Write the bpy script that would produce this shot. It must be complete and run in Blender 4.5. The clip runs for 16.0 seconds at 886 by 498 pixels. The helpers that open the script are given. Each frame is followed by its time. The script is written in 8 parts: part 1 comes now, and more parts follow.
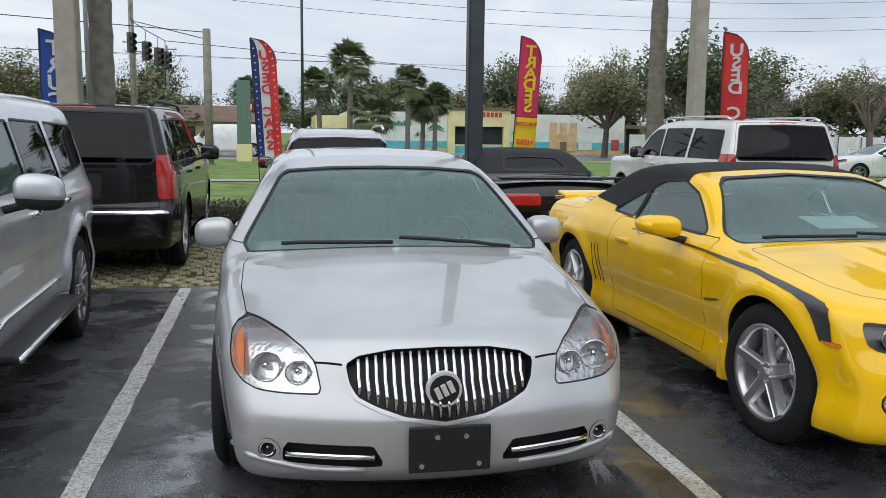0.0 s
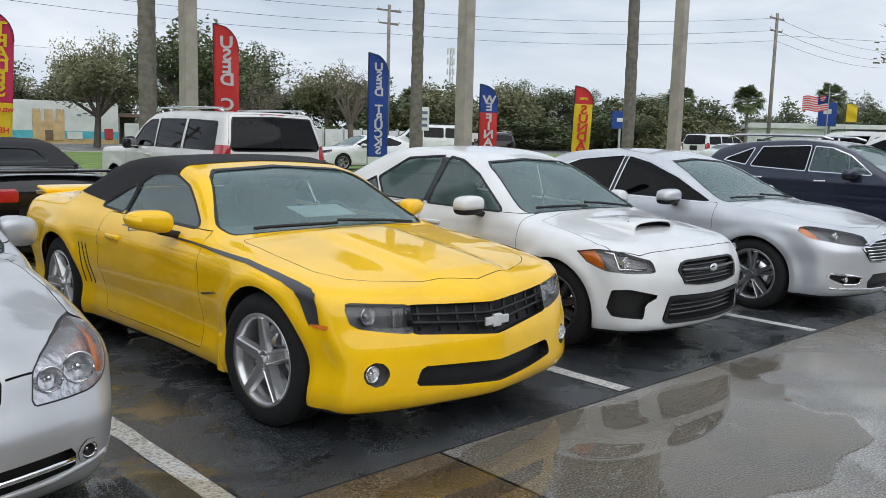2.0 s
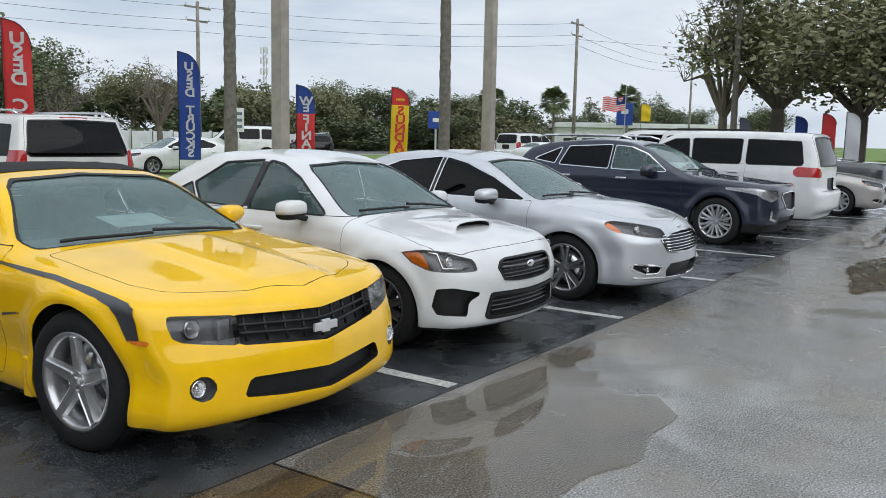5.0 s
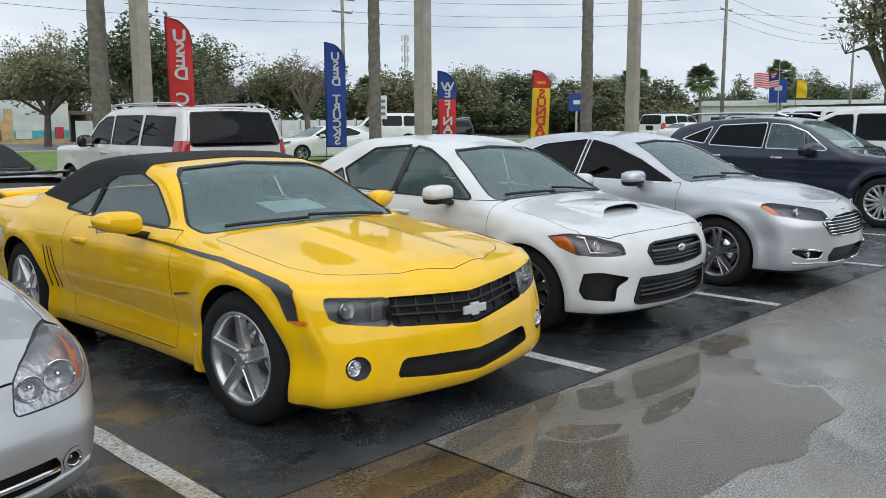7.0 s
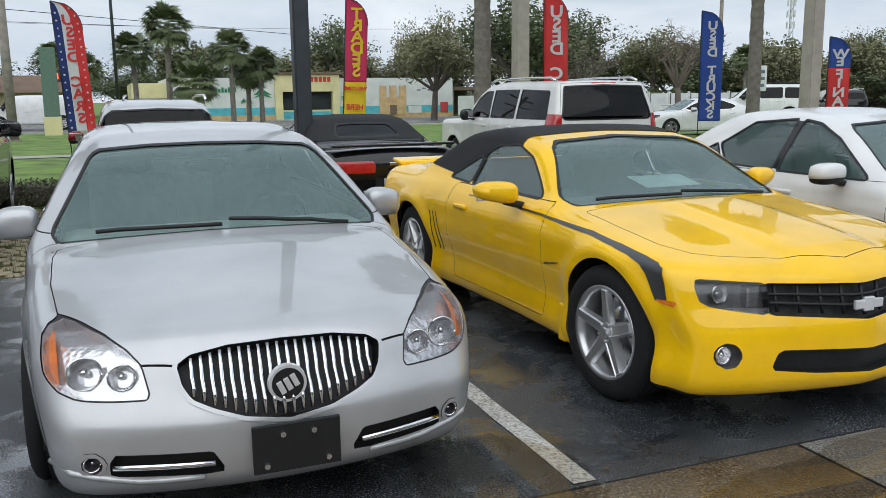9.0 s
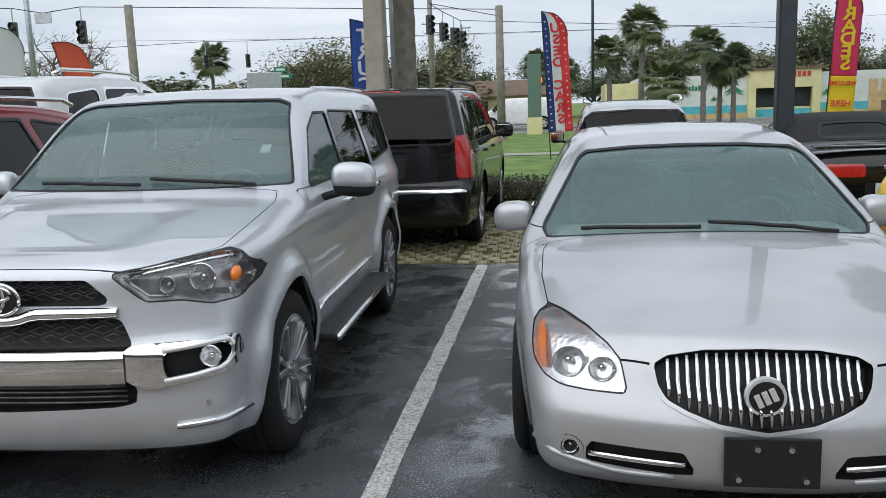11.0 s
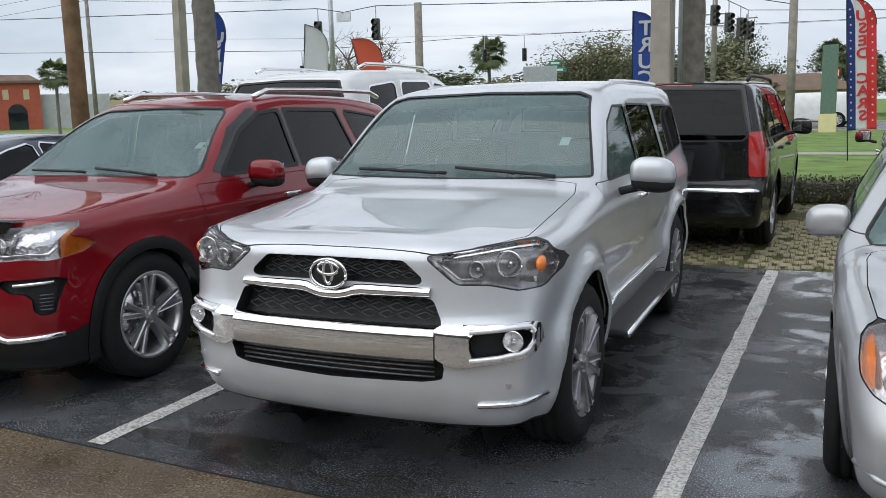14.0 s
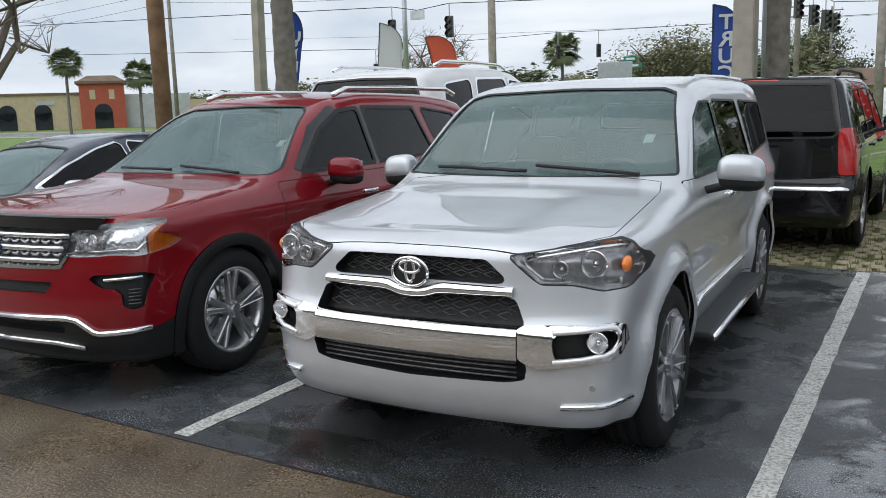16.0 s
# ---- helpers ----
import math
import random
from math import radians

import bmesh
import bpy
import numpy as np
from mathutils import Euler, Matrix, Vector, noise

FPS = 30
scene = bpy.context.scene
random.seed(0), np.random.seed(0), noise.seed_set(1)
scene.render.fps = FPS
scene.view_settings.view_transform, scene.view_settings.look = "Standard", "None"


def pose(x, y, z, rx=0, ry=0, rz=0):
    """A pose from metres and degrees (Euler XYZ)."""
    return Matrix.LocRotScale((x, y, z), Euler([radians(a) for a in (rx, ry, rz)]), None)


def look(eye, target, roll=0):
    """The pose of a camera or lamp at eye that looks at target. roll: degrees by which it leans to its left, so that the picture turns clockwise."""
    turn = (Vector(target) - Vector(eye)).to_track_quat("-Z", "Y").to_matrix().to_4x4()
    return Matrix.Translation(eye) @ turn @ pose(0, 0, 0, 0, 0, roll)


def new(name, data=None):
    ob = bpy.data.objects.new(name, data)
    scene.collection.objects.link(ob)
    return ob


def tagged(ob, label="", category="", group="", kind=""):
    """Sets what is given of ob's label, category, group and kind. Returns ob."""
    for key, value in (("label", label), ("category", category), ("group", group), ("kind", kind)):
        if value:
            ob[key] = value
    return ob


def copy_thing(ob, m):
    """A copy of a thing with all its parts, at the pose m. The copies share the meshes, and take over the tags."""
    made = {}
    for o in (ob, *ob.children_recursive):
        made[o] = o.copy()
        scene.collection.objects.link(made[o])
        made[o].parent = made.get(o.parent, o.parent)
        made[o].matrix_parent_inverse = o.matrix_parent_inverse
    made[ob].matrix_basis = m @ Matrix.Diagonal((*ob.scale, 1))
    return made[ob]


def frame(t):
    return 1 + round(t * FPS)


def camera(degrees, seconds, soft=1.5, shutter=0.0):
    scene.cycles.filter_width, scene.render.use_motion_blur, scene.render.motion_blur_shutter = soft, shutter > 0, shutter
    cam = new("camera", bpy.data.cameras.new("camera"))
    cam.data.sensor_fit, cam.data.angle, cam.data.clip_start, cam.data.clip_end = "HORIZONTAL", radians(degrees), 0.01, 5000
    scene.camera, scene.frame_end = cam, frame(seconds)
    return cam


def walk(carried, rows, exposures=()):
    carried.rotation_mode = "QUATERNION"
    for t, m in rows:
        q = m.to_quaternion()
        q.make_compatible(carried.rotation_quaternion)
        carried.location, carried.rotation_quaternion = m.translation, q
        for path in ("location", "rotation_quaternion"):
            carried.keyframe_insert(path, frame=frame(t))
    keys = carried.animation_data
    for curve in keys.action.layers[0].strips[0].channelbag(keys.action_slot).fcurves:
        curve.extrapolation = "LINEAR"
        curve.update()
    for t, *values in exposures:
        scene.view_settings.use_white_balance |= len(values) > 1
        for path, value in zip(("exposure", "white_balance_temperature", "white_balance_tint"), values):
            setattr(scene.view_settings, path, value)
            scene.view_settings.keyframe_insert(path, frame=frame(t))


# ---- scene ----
cam = camera(55.17, 16.0, soft=0.85)
PATH = [
    (0, (0.016, -0.095, 1.565), (0.9029, 4.7791, 0.8919), 0.69),
    (0.5, (0.104, -0.108, 1.566), (1.5827, 4.6191, 0.8822), 1.05),
    (1, (0.155, -0.104, 1.560), (2.2619, 4.3783, 0.8739), 1.73),
    (1.5, (0.139, -0.065, 1.571), (2.9835, 3.9904, 0.8950), 1.72),
    (2, (0.122, -0.041, 1.581), (3.5061, 3.5771, 0.9061), 1.59),
    (2.5, (0.117, -0.058, 1.596), (3.8700, 3.1782, 0.9334), 1.38),
    (3, (0.112, -0.049, 1.604), (4.1124, 2.8781, 0.9498), 1.19),
    (3.5, (0.103, -0.044, 1.608), (4.1350, 2.8409, 0.9601), 0.87),
    (6, (0.069, -0.019, 1.603), (4.1571, 2.7850, 0.9518), 1.30),
    (6.5, (0.054, -0.004, 1.602), (3.9209, 3.0845, 0.8857), 0.50),
    (7, (0.065, 0.008, 1.599), (3.6040, 3.4593, 0.8525), -0.19),
    (7.5, (0.089, 0.017, 1.598), (3.1486, 3.8926, 0.8107), -0.37),
    (8, (0.086, 0.065, 1.591), (2.6033, 4.3038, 0.7549), -0.73),
    (8.5, (0.075, 0.076, 1.595), (2.1849, 4.5253, 0.7312), -0.76),
    (9, (0.051, 0.079, 1.596), (1.8492, 4.6602, 0.7157), -0.73),
    (9.5, (0.036, 0.076, 1.611), (1.4286, 4.7984, 0.7372), -0.87),
    (10, (-0.000, 0.090, 1.611), (0.6377, 4.9742, 0.7510), -1.12),
    (10.2, (-0.006, 0.085, 1.615), (0.2497, 5.0041, 0.7586), -1.45),
    (12.3, (-0.136, 0.037, 1.619), (-1.6805, 4.7240, 0.8155), -1.47),
    (12.5, (-0.150, 0.027, 1.618), (-1.8113, 4.6736, 0.8095), -1.46),
    (13, (-0.173, 0.019, 1.618), (-2.1044, 4.5573, 0.7991), -1.55),
    (13.5, (-0.193, 0.023, 1.618), (-2.3136, 4.4758, 0.7982), -1.59),
    (14, (-0.214, 0.019, 1.621), (-2.4496, 4.4164, 0.8039), -1.44),
    (14.5, (-0.231, 0.012, 1.617), (-2.5984, 4.3406, 0.8044), -1.39),
    (15, (-0.246, 0.013, 1.621), (-2.7255, 4.2777, 0.8075), -1.52),
    (15.5, (-0.262, 0.014, 1.619), (-2.8044, 4.2419, 0.8086), -1.51),
    (16, (-0.275, 0.025, 1.623), (-2.8719, 4.2182, 0.8016), -1.75),
]
walk(cam, [(t, look(eye, target, roll)) for t, eye, target, roll in PATH],
     [(0, 0.08, 6200, 9), (10, 0.06, 6150, 8), (12.5, 0.12, 6250, 9), (16, 0.16, 6250, 9)])

# ---------- world and light: bright overcast, wet afternoon ----------
world = bpy.data.worlds.new("overcast_sky")
scene.world = world
world.use_nodes = True
wn, wl = world.node_tree.nodes, world.node_tree.links
SUN_EL, SUN_ROT = radians(48), radians(205)
nish = wn.new("ShaderNodeTexSky")
nish.sky_type, nish.sun_disc, nish.sun_elevation, nish.sun_rotation = "NISHITA", False, SUN_EL, SUN_ROT
nish.dust_density, nish.air_density = 3.0, 1.2
tc = wn.new("ShaderNodeTexCoord")
flat = wn.new("ShaderNodeMapping")
flat.inputs["Scale"].default_value = (1.0, 1.0, 3.6)
wl.new(tc.outputs["Generated"], flat.inputs[0])
cl = wn.new("ShaderNodeTexNoise")
cl.inputs["Scale"].default_value, cl.inputs["Detail"].default_value, cl.inputs["Roughness"].default_value = 2.2, 6, 0.55
cl.inputs["Distortion"].default_value = 0.5
wl.new(flat.outputs[0], cl.inputs["Vector"])
cr = wn.new("ShaderNodeValToRGB")
cr.color_ramp.elements[0].position, cr.color_ramp.elements[0].color = 0.34, (6.3, 7.0, 7.9, 1)
cr.color_ramp.elements[1].position, cr.color_ramp.elements[1].color = 0.66, (10.2, 10.4, 10.7, 1)
wl.new(cl.outputs[0], cr.inputs[0])
mixs = wn.new("ShaderNodeMixRGB")
mixs.inputs[0].default_value = 0.93
wl.new(nish.outputs[0], mixs.inputs[1])
wl.new(cr.outputs[0], mixs.inputs[2])
wl.new(mixs.outputs[0], wn["Background"].inputs[0])
wn["Background"].inputs[1].default_value = 0.09

sun = new("sun", bpy.data.lights.new("sun", "SUN"))
sun.data.energy, sun.data.angle, sun.data.color = 1.6, radians(100), (1.0, 0.97, 0.93)
sun.matrix_world = look((0, 0, 60), (0 - 60 * math.sin(SUN_ROT) / math.tan(SUN_EL), 0 - 60 * math.cos(SUN_ROT) / math.tan(SUN_EL), 0))

# ---------- materials ----------
MATS = {}


def shader(name):
    m = bpy.data.materials.new(name)
    m.use_nodes = True
    b = m.node_tree.nodes["Principled BSDF"]
    MATS[name] = m
    return m, m.node_tree.nodes, m.node_tree.links, b


def setp(b, **kw):
    for k, v in kw.items():
        b.inputs[k.replace("_", " ")].default_value = v


def noise_tex(n, l, scale, detail=4, kind="Object", stretch=(1, 1, 1)):
    c = n.new("ShaderNodeTexCoord")
    mp = n.new("ShaderNodeMapping")
    mp.inputs["Scale"].default_value = stretch
    l.new(c.outputs[kind], mp.inputs[0])
    t = n.new("ShaderNodeTexNoise")
    t.inputs["Scale"].default_value, t.inputs["Detail"].default_value = scale, detail
    l.new(mp.outputs[0], t.inputs["Vector"])
    return t


def ramp(n, l, src, stops):
    r = n.new("ShaderNodeValToRGB")
    e = r.color_ramp.elements
    while len(e) < len(stops):
        e.new(0.5)
    for i, (p, c) in enumerate(stops):
        e[i].position, e[i].color = p, (*c, 1) if len(c) == 3 else c
    l.new(src, r.inputs[0])
    return r


def bump(n, l, src, b, strength, distance=0.01):
    k = n.new("ShaderNodeBump")
    k.inputs["Strength"].default_value, k.inputs["Distance"].default_value = strength, distance
    l.new(src, k.inputs["Height"])
    l.new(k.outputs[0], b.inputs["Normal"])
    return k


def simple(name, col, rough=0.5, metal=0.0, vary=0.12, scale=8, bmp=0.0, coat=0.0):
    m, n, l, b = shader(name)
    t = noise_tex(n, l, scale, 5)
    lo, hi = [c * (1 - vary) for c in col], [min(1, c * (1 + vary)) for c in col]
    r = ramp(n, l, t.outputs[0], [(0.3, lo), (0.7, hi)])
    l.new(r.outputs[0], b.inputs["Base Color"])
    setp(b, Roughness=rough, Metallic=metal, Coat_Weight=coat, Coat_Roughness=0.03)
    if bmp:
        t2 = noise_tex(n, l, scale * 9, 4)
        bump(n, l, t2.outputs[0], b, bmp)
    return m


def paint(name, col, metal=0.0, rough=0.35, drops=0.4):
    """Car lacquer: coloured base with fine flake, clear coat, rain beads and a little road film."""
    m, n, l, b = shader(name)
    t = noise_tex(n, l, 3, 5)
    r = ramp(n, l, t.outputs[0], [(0.3, [c * 0.9 for c in col]), (0.7, [min(1, c * 1.05) for c in col])])
    l.new(r.outputs[0], b.inputs["Base Color"])
    setp(b, Metallic=metal, Roughness=rough, Coat_Weight=1.0, Coat_Roughness=0.02, Specular_IOR_Level=0.5 if metal else 0.1)
    c = n.new("ShaderNodeTexCoord")
    v = n.new("ShaderNodeTexVoronoi")
    v.inputs["Scale"].default_value = 80
    l.new(c.outputs["Object"], v.inputs["Vector"])
    rr = ramp(n, l, v.outputs["Distance"], [(0.0, (1, 1, 1)), (0.32, (0, 0, 0))])
    msk = noise_tex(n, l, 7, 3)
    mr = ramp(n, l, msk.outputs[0], [(0.52, (0, 0, 0)), (0.68, (1, 1, 1))])
    mu = n.new("ShaderNodeMixRGB")
    mu.blend_type, mu.inputs[0].default_value = "MULTIPLY", 1
    l.new(rr.outputs[0], mu.inputs[1])
    l.new(mr.outputs[0], mu.inputs[2])
    k = n.new("ShaderNodeBump")
    k.inputs["Strength"].default_value, k.inputs["Distance"].default_value = drops, 0.004
    l.new(mu.outputs[0], k.inputs["Height"])
    l.new(k.outputs[0], b.inputs["Coat Normal"])
    return m


def glass(name, tint, dens, gloss=0.02, ior=1.6, film=0.0):
    """Pane: a tinted see-through layer under a mirror-like surface; film paints in a pale sky sheen."""
    m, n, l, b = shader(name)
    n.remove(b)
    tr = n.new("ShaderNodeBsdfTransparent")
    tr.inputs[0].default_value = (*[c * dens for c in tint], 1)
    gl = n.new("ShaderNodeBsdfGlossy")
    gl.inputs["Roughness"].default_value = gloss
    fr = n.new("ShaderNodeFresnel")
    fr.inputs[0].default_value = ior
    mx = n.new("ShaderNodeMixShader")
    l.new(fr.outputs[0], mx.inputs[0])
    l.new(tr.outputs[0], mx.inputs[1])
    l.new(gl.outputs[0], mx.inputs[2])
    # pale teal diffuse veil, painted in for the brightness of reflected sky
    if film:
        df = n.new("ShaderNodeBsdfDiffuse")
        df.inputs[0].default_value = (0.44, 0.68, 0.66, 1)
        fl = noise_tex(n, l, 2.5, 4)
        fr2 = ramp(n, l, fl.outputs[0], [(0.3, (film * 0.75,) * 3), (0.7, (film * 1.25,) * 3)])
        m2 = n.new("ShaderNodeMixShader")
        l.new(fr2.outputs[0], m2.inputs[0])
        l.new(mx.outputs[0], m2.inputs[1])
        l.new(df.outputs[0], m2.inputs[2])
        mx = m2
    l.new(mx.outputs[0], n["Material Output"].inputs[0])
    return m


M_SILVER = paint("silver_lacquer", (0.53, 0.535, 0.545), 0.5, 0.34)
M_SILVER_B = paint("bright_silver_lacquer", (0.62, 0.635, 0.66), 0.5, 0.36)
M_YELLOW = paint("yellow_lacquer", (0.95, 0.56, 0.0), 0.0, 0.5, 0.3)
M_WHITE = paint("white_lacquer", (0.74, 0.745, 0.74), 0.0, 0.4)
M_PEARL = paint("pearl_lacquer", (0.7, 0.69, 0.66), 0.1, 0.4)
M_RED = paint("ruby_red_lacquer", (0.2, 0.004, 0.009), 0.0, 0.4)
M_NAVY = paint("navy_lacquer", (0.008, 0.014, 0.035), 0.2, 0.35)
M_BLACK = paint("black_lacquer", (0.006, 0.0055, 0.006), 0.0, 0.4)
M_GREY = paint("graphite_lacquer", (0.06, 0.06, 0.065), 0.4, 0.35)
M_TAN = paint("champagne_lacquer", (0.42, 0.40, 0.38), 0.5, 0.36)
M_STRIPE = simple("stripe_vinyl", (0.05, 0.05, 0.055), 0.35, 0, 0.1, 8, 0, 0.4)
M_TRIM = simple("black_plastic", (0.009, 0.009, 0.0095), 0.5, 0, 0.2, 20, 0.15)
M_SEAM = simple("panel_gap", (0.004, 0.004, 0.004), 0.9)
M_CLOTH = simple("soft_top_cloth", (0.014, 0.014, 0.015), 0.85, 0, 0.2, 30, 0.5)
M_CHROME = simple("chrome", (0.84, 0.84, 0.85), 0.06, 1.0, 0.04, 4)
M_SATIN = simple("satin_metal", (0.68, 0.68, 0.69), 0.2, 1.0, 0.08, 10)
M_BADGE = simple("polished_badge", (0.86, 0.86, 0.87), 0.3, 0.55, 0.05, 20)
M_ALLOY = simple("alloy", (0.6, 0.6, 0.61), 0.3, 0.85, 0.12, 12)
M_ALLOYMID = simple("machined_alloy", (0.34, 0.34, 0.35), 0.28, 0.85, 0.25, 12)
M_ALLOYDK = simple("dark_alloy", (0.09, 0.09, 0.095), 0.35, 0.7, 0.15, 12)
M_TYRE = simple("tyre_rubber", (0.006, 0.006, 0.0062), 0.85, 0, 0.25, 25, 0.4)
M_UNDER = simple("underbody", (0.008, 0.008, 0.008), 0.9, 0, 0.3, 6)
M_CABIN = simple("cabin_trim", (0.11, 0.11, 0.11), 0.8, 0, 0.2, 12)
M_CABIN_L = simple("cabin_trim_pale", (0.42, 0.41, 0.38), 0.8, 0, 0.15, 12)
M_SEAT = simple("seat_cloth", (0.16, 0.155, 0.15), 0.85, 0, 0.2, 20, 0.3)
M_SEAT_L = simple("seat_pale", (0.3, 0.28, 0.25), 0.8, 0, 0.15, 20, 0.3)
M_LAMPBOWL, n, l, b = shader("lamp_reflector")
setp(b, Base_Color=(0.8, 0.8, 0.82, 1), Metallic=0.75, Roughness=0.2)
fc = n.new("ShaderNodeTexCoord")
fv = n.new("ShaderNodeTexVoronoi")
fv.inputs["Scale"].default_value = 42
l.new(fc.outputs["Object"], fv.inputs["Vector"])
bump(n, l, fv.outputs["Distance"], b, 0.14, 0.02)
M_LAMPDARK = simple("lamp_bezel", (0.13, 0.13, 0.135), 0.3, 0.5, 0.3, 20)
M_LAMPMID = simple("lamp_housing", (0.4, 0.4, 0.41), 0.25, 0.6, 0.3, 25)
M_AMBER = simple("amber_lens", (0.85, 0.22, 0.02), 0.2, 0, 0.15, 30, 0, 0.8)
M_TAIL = simple("tail_lens", (0.42, 0.012, 0.012), 0.15, 0, 0.2, 30, 0, 1.0)
M_GLASS = glass("clear_window", (0.80, 0.95, 0.92), 0.94, 0.015, 1.8, 0.15)
M_GLASS_T = glass("tinted_window", (0.84, 0.95, 0.93), 0.94, 0.015, 1.8, 0.1)
M_GLASS_D = glass("privacy_window", (0.8, 0.82, 0.85), 0.06, 0.015, 1.38)
M_LENS = glass("lamp_cover", (1, 1, 1), 0.98, 0.01, 1.5)
M_PAPER = simple("paper", (0.7, 0.72, 0.74), 0.7)
M_PLATE = simple("plate_metal", (0.55, 0.57, 0.6), 0.4)
M_BAR = simple("printed_bar", (0.12, 0.14, 0.2), 0.5)


# ---------- mesh helpers ----------
def mesh_object(name, verts, faces, mat, parent=None, smooth=True, label=""):
    me = bpy.data.meshes.new(name)
    me.from_pydata([tuple(v) for v in verts], [], [tuple(f) for f in faces])
    me.materials.append(mat)
    if smooth:
        me.shade_smooth()
    ob = new(name, me)
    if parent is not None:
        ob.parent = parent
    if label:
        tagged(ob, label)
    return ob


def part(name, bm, mat, parent=None, label="", smooth=False):
    me = bpy.data.meshes.new(name)
    bm.to_mesh(me)
    bm.free()
    me.materials.append(mat)
    if smooth:
        me.shade_smooth()
    ob = new(name, me)
    if parent is not None:
        ob.parent = parent
    if label:
        tagged(ob, label)
    return ob


def box_bm(w, d, h, m=Matrix.Identity(4), bevel=0.0, seg=2, bm=None, taper=1.0):
    own = bmesh.new()
    bmesh.ops.create_cube(own, size=1)
    for v in own.verts:
        k = taper if v.co.z > 0 else 1
        v.co = Vector((v.co.x * w * k, v.co.y * d * k, v.co.z * h))
    if bevel:
        bmesh.ops.bevel(own, geom=list(own.edges), offset=bevel, segments=seg, affect="EDGES", profile=0.6)
    own.transform(m)
    if bm is None:
        return own
    add_bm(bm, own)
    return bm


def add_bm(bm, own):
    me = bpy.data.meshes.new("tmp")
    own.to_mesh(me)
    own.free()
    bm.from_mesh(me)
    bpy.data.meshes.remove(me)


def tube_bm(r1, r2, h, m=Matrix.Identity(4), seg=12, bm=None, caps=True):
    own = bmesh.new()
    bmesh.ops.create_cone(own, cap_ends=caps, segments=seg, radius1=r1, radius2=r2, depth=h)
    own.transform(m)
    if bm is None:
        return own
    add_bm(bm, own)
    return bm


def ball_bm(rx, ry, rz, m=Matrix.Identity(4), u=16, v=10, bm=None, power=1.0):
    own = bmesh.new()
    bmesh.ops.create_uvsphere(own, u_segments=u, v_segments=v, radius=1)
    for k in own.verts:
        c = [math.copysign(abs(a) ** power, a) for a in k.co]
        k.co = Vector((c[0] * rx, c[1] * ry, c[2] * rz))
    own.transform(m)
    if bm is None:
        return own
    add_bm(bm, own)
    return bm


def lathe(profile, seg=40):
    """Turn a closed or open profile of (radius, x) round the x axis: verts and faces."""
    vs, fs, k = [], [], len(profile)
    for i in range(seg):
        a = 2 * math.pi * i / seg
        for r, x in profile:
            vs.append((x, r * math.cos(a), r * math.sin(a)))
    for i in range(seg):
        j = (i + 1) % seg
        for q in range(k - 1):
            fs.append((i * k + q, i * k + q + 1, j * k + q + 1, j * k + q))
    return vs, fs


def empty(name, m, label, category, group=""):
    e = new(name)
    e.matrix_world = m
    e.empty_display_size = 0.2
    return tagged(e, label, category, group)


def strip(name, pts, radius, mat, parent=None, res=4):
    """A thin round bar or cable through pts."""
    P = [Vector(q) for q in pts]
    K = 6 if res <= 4 else 10
    if res == 2:
        K = 4
    vs, fs, n = [], [], len(P)
    for i, q in enumerate(P):
        d = (P[min(i + 1, n - 1)] - P[max(i - 1, 0)])
        d = d.normalized() if d.length > 1e-9 else Vector((0, 0, 1))
        s = d.cross(Vector((0, 0, 1)) if abs(d.z) < 0.9 else Vector((1, 0, 0))).normalized()
        u = s.cross(d)
        for k in range(K):
            a = 2 * math.pi * k / K
            vs.append(q + (s * math.cos(a) + u * math.sin(a)) * radius)
    for i in range(n - 1):
        for k in range(K):
            fs.append((i * K + k, i * K + (k + 1) % K, (i + 1) * K + (k + 1) % K, (i + 1) * K + k))
    fs += [tuple(range(K))[::-1], tuple((n - 1) * K + k for k in range(K))]
    return mesh_object(name, vs, fs, mat, parent, True)


def letters(text, size, mat, m, parent=None, spacing=1.0, line=1.0, extrude=0.002, bold=0.0):
    cu = bpy.data.curves.new("lettering", "FONT")
    cu.body, cu.size, cu.align_x, cu.align_y = text, size, "CENTER", "CENTER"
    cu.space_character, cu.space_line, cu.extrude, cu.offset = spacing, line, extrude, bold
    cu.resolution_u = 3
    tmp = bpy.data.objects.new("lettering", cu)
    me = bpy.data.meshes.new_from_object(tmp)
    bpy.data.objects.remove(tmp)
    bpy.data.curves.remove(cu)
    me.materials.clear()
    me.materials.append(mat)
    me.transform(m)
    ob = new("lettering", me)
    if parent is not None:
        ob.parent = parent
    return ob
# ---------- cars: a lofted shell from side, plan and section curves, cut into panels ----------
def curve(table, x):
    """Smooth monotone interpolation through (x, value) pairs."""
    xs, ys = np.array([a for a, _ in table], float), np.array([b for _, b in table], float)
    h = np.diff(xs)
    s = np.diff(ys) / h
    m = np.empty(len(xs))
    m[0], m[-1] = s[0], s[-1]
    for i in range(1, len(xs) - 1):
        m[i] = 0 if s[i - 1] * s[i] <= 0 else 2 * s[i - 1] * s[i] / (s[i - 1] + s[i])
    x = np.clip(x, xs[0], xs[-1])
    k = np.clip(np.searchsorted(xs, x) - 1, 0, len(h) - 1)
    t = (x - xs[k]) / h[k]
    return (ys[k] * (1 + 2 * t) * (1 - t) ** 2 + m[k] * h[k] * t * (1 - t) ** 2 + ys[k + 1] * t * t * (3 - 2 * t) + m[k + 1] * h[k] * t * t * (t - 1))


def smax(a, b, k):
    h = np.maximum(k - np.abs(a - b), 0) / k
    return np.maximum(a, b) + h * h * k * 0.25


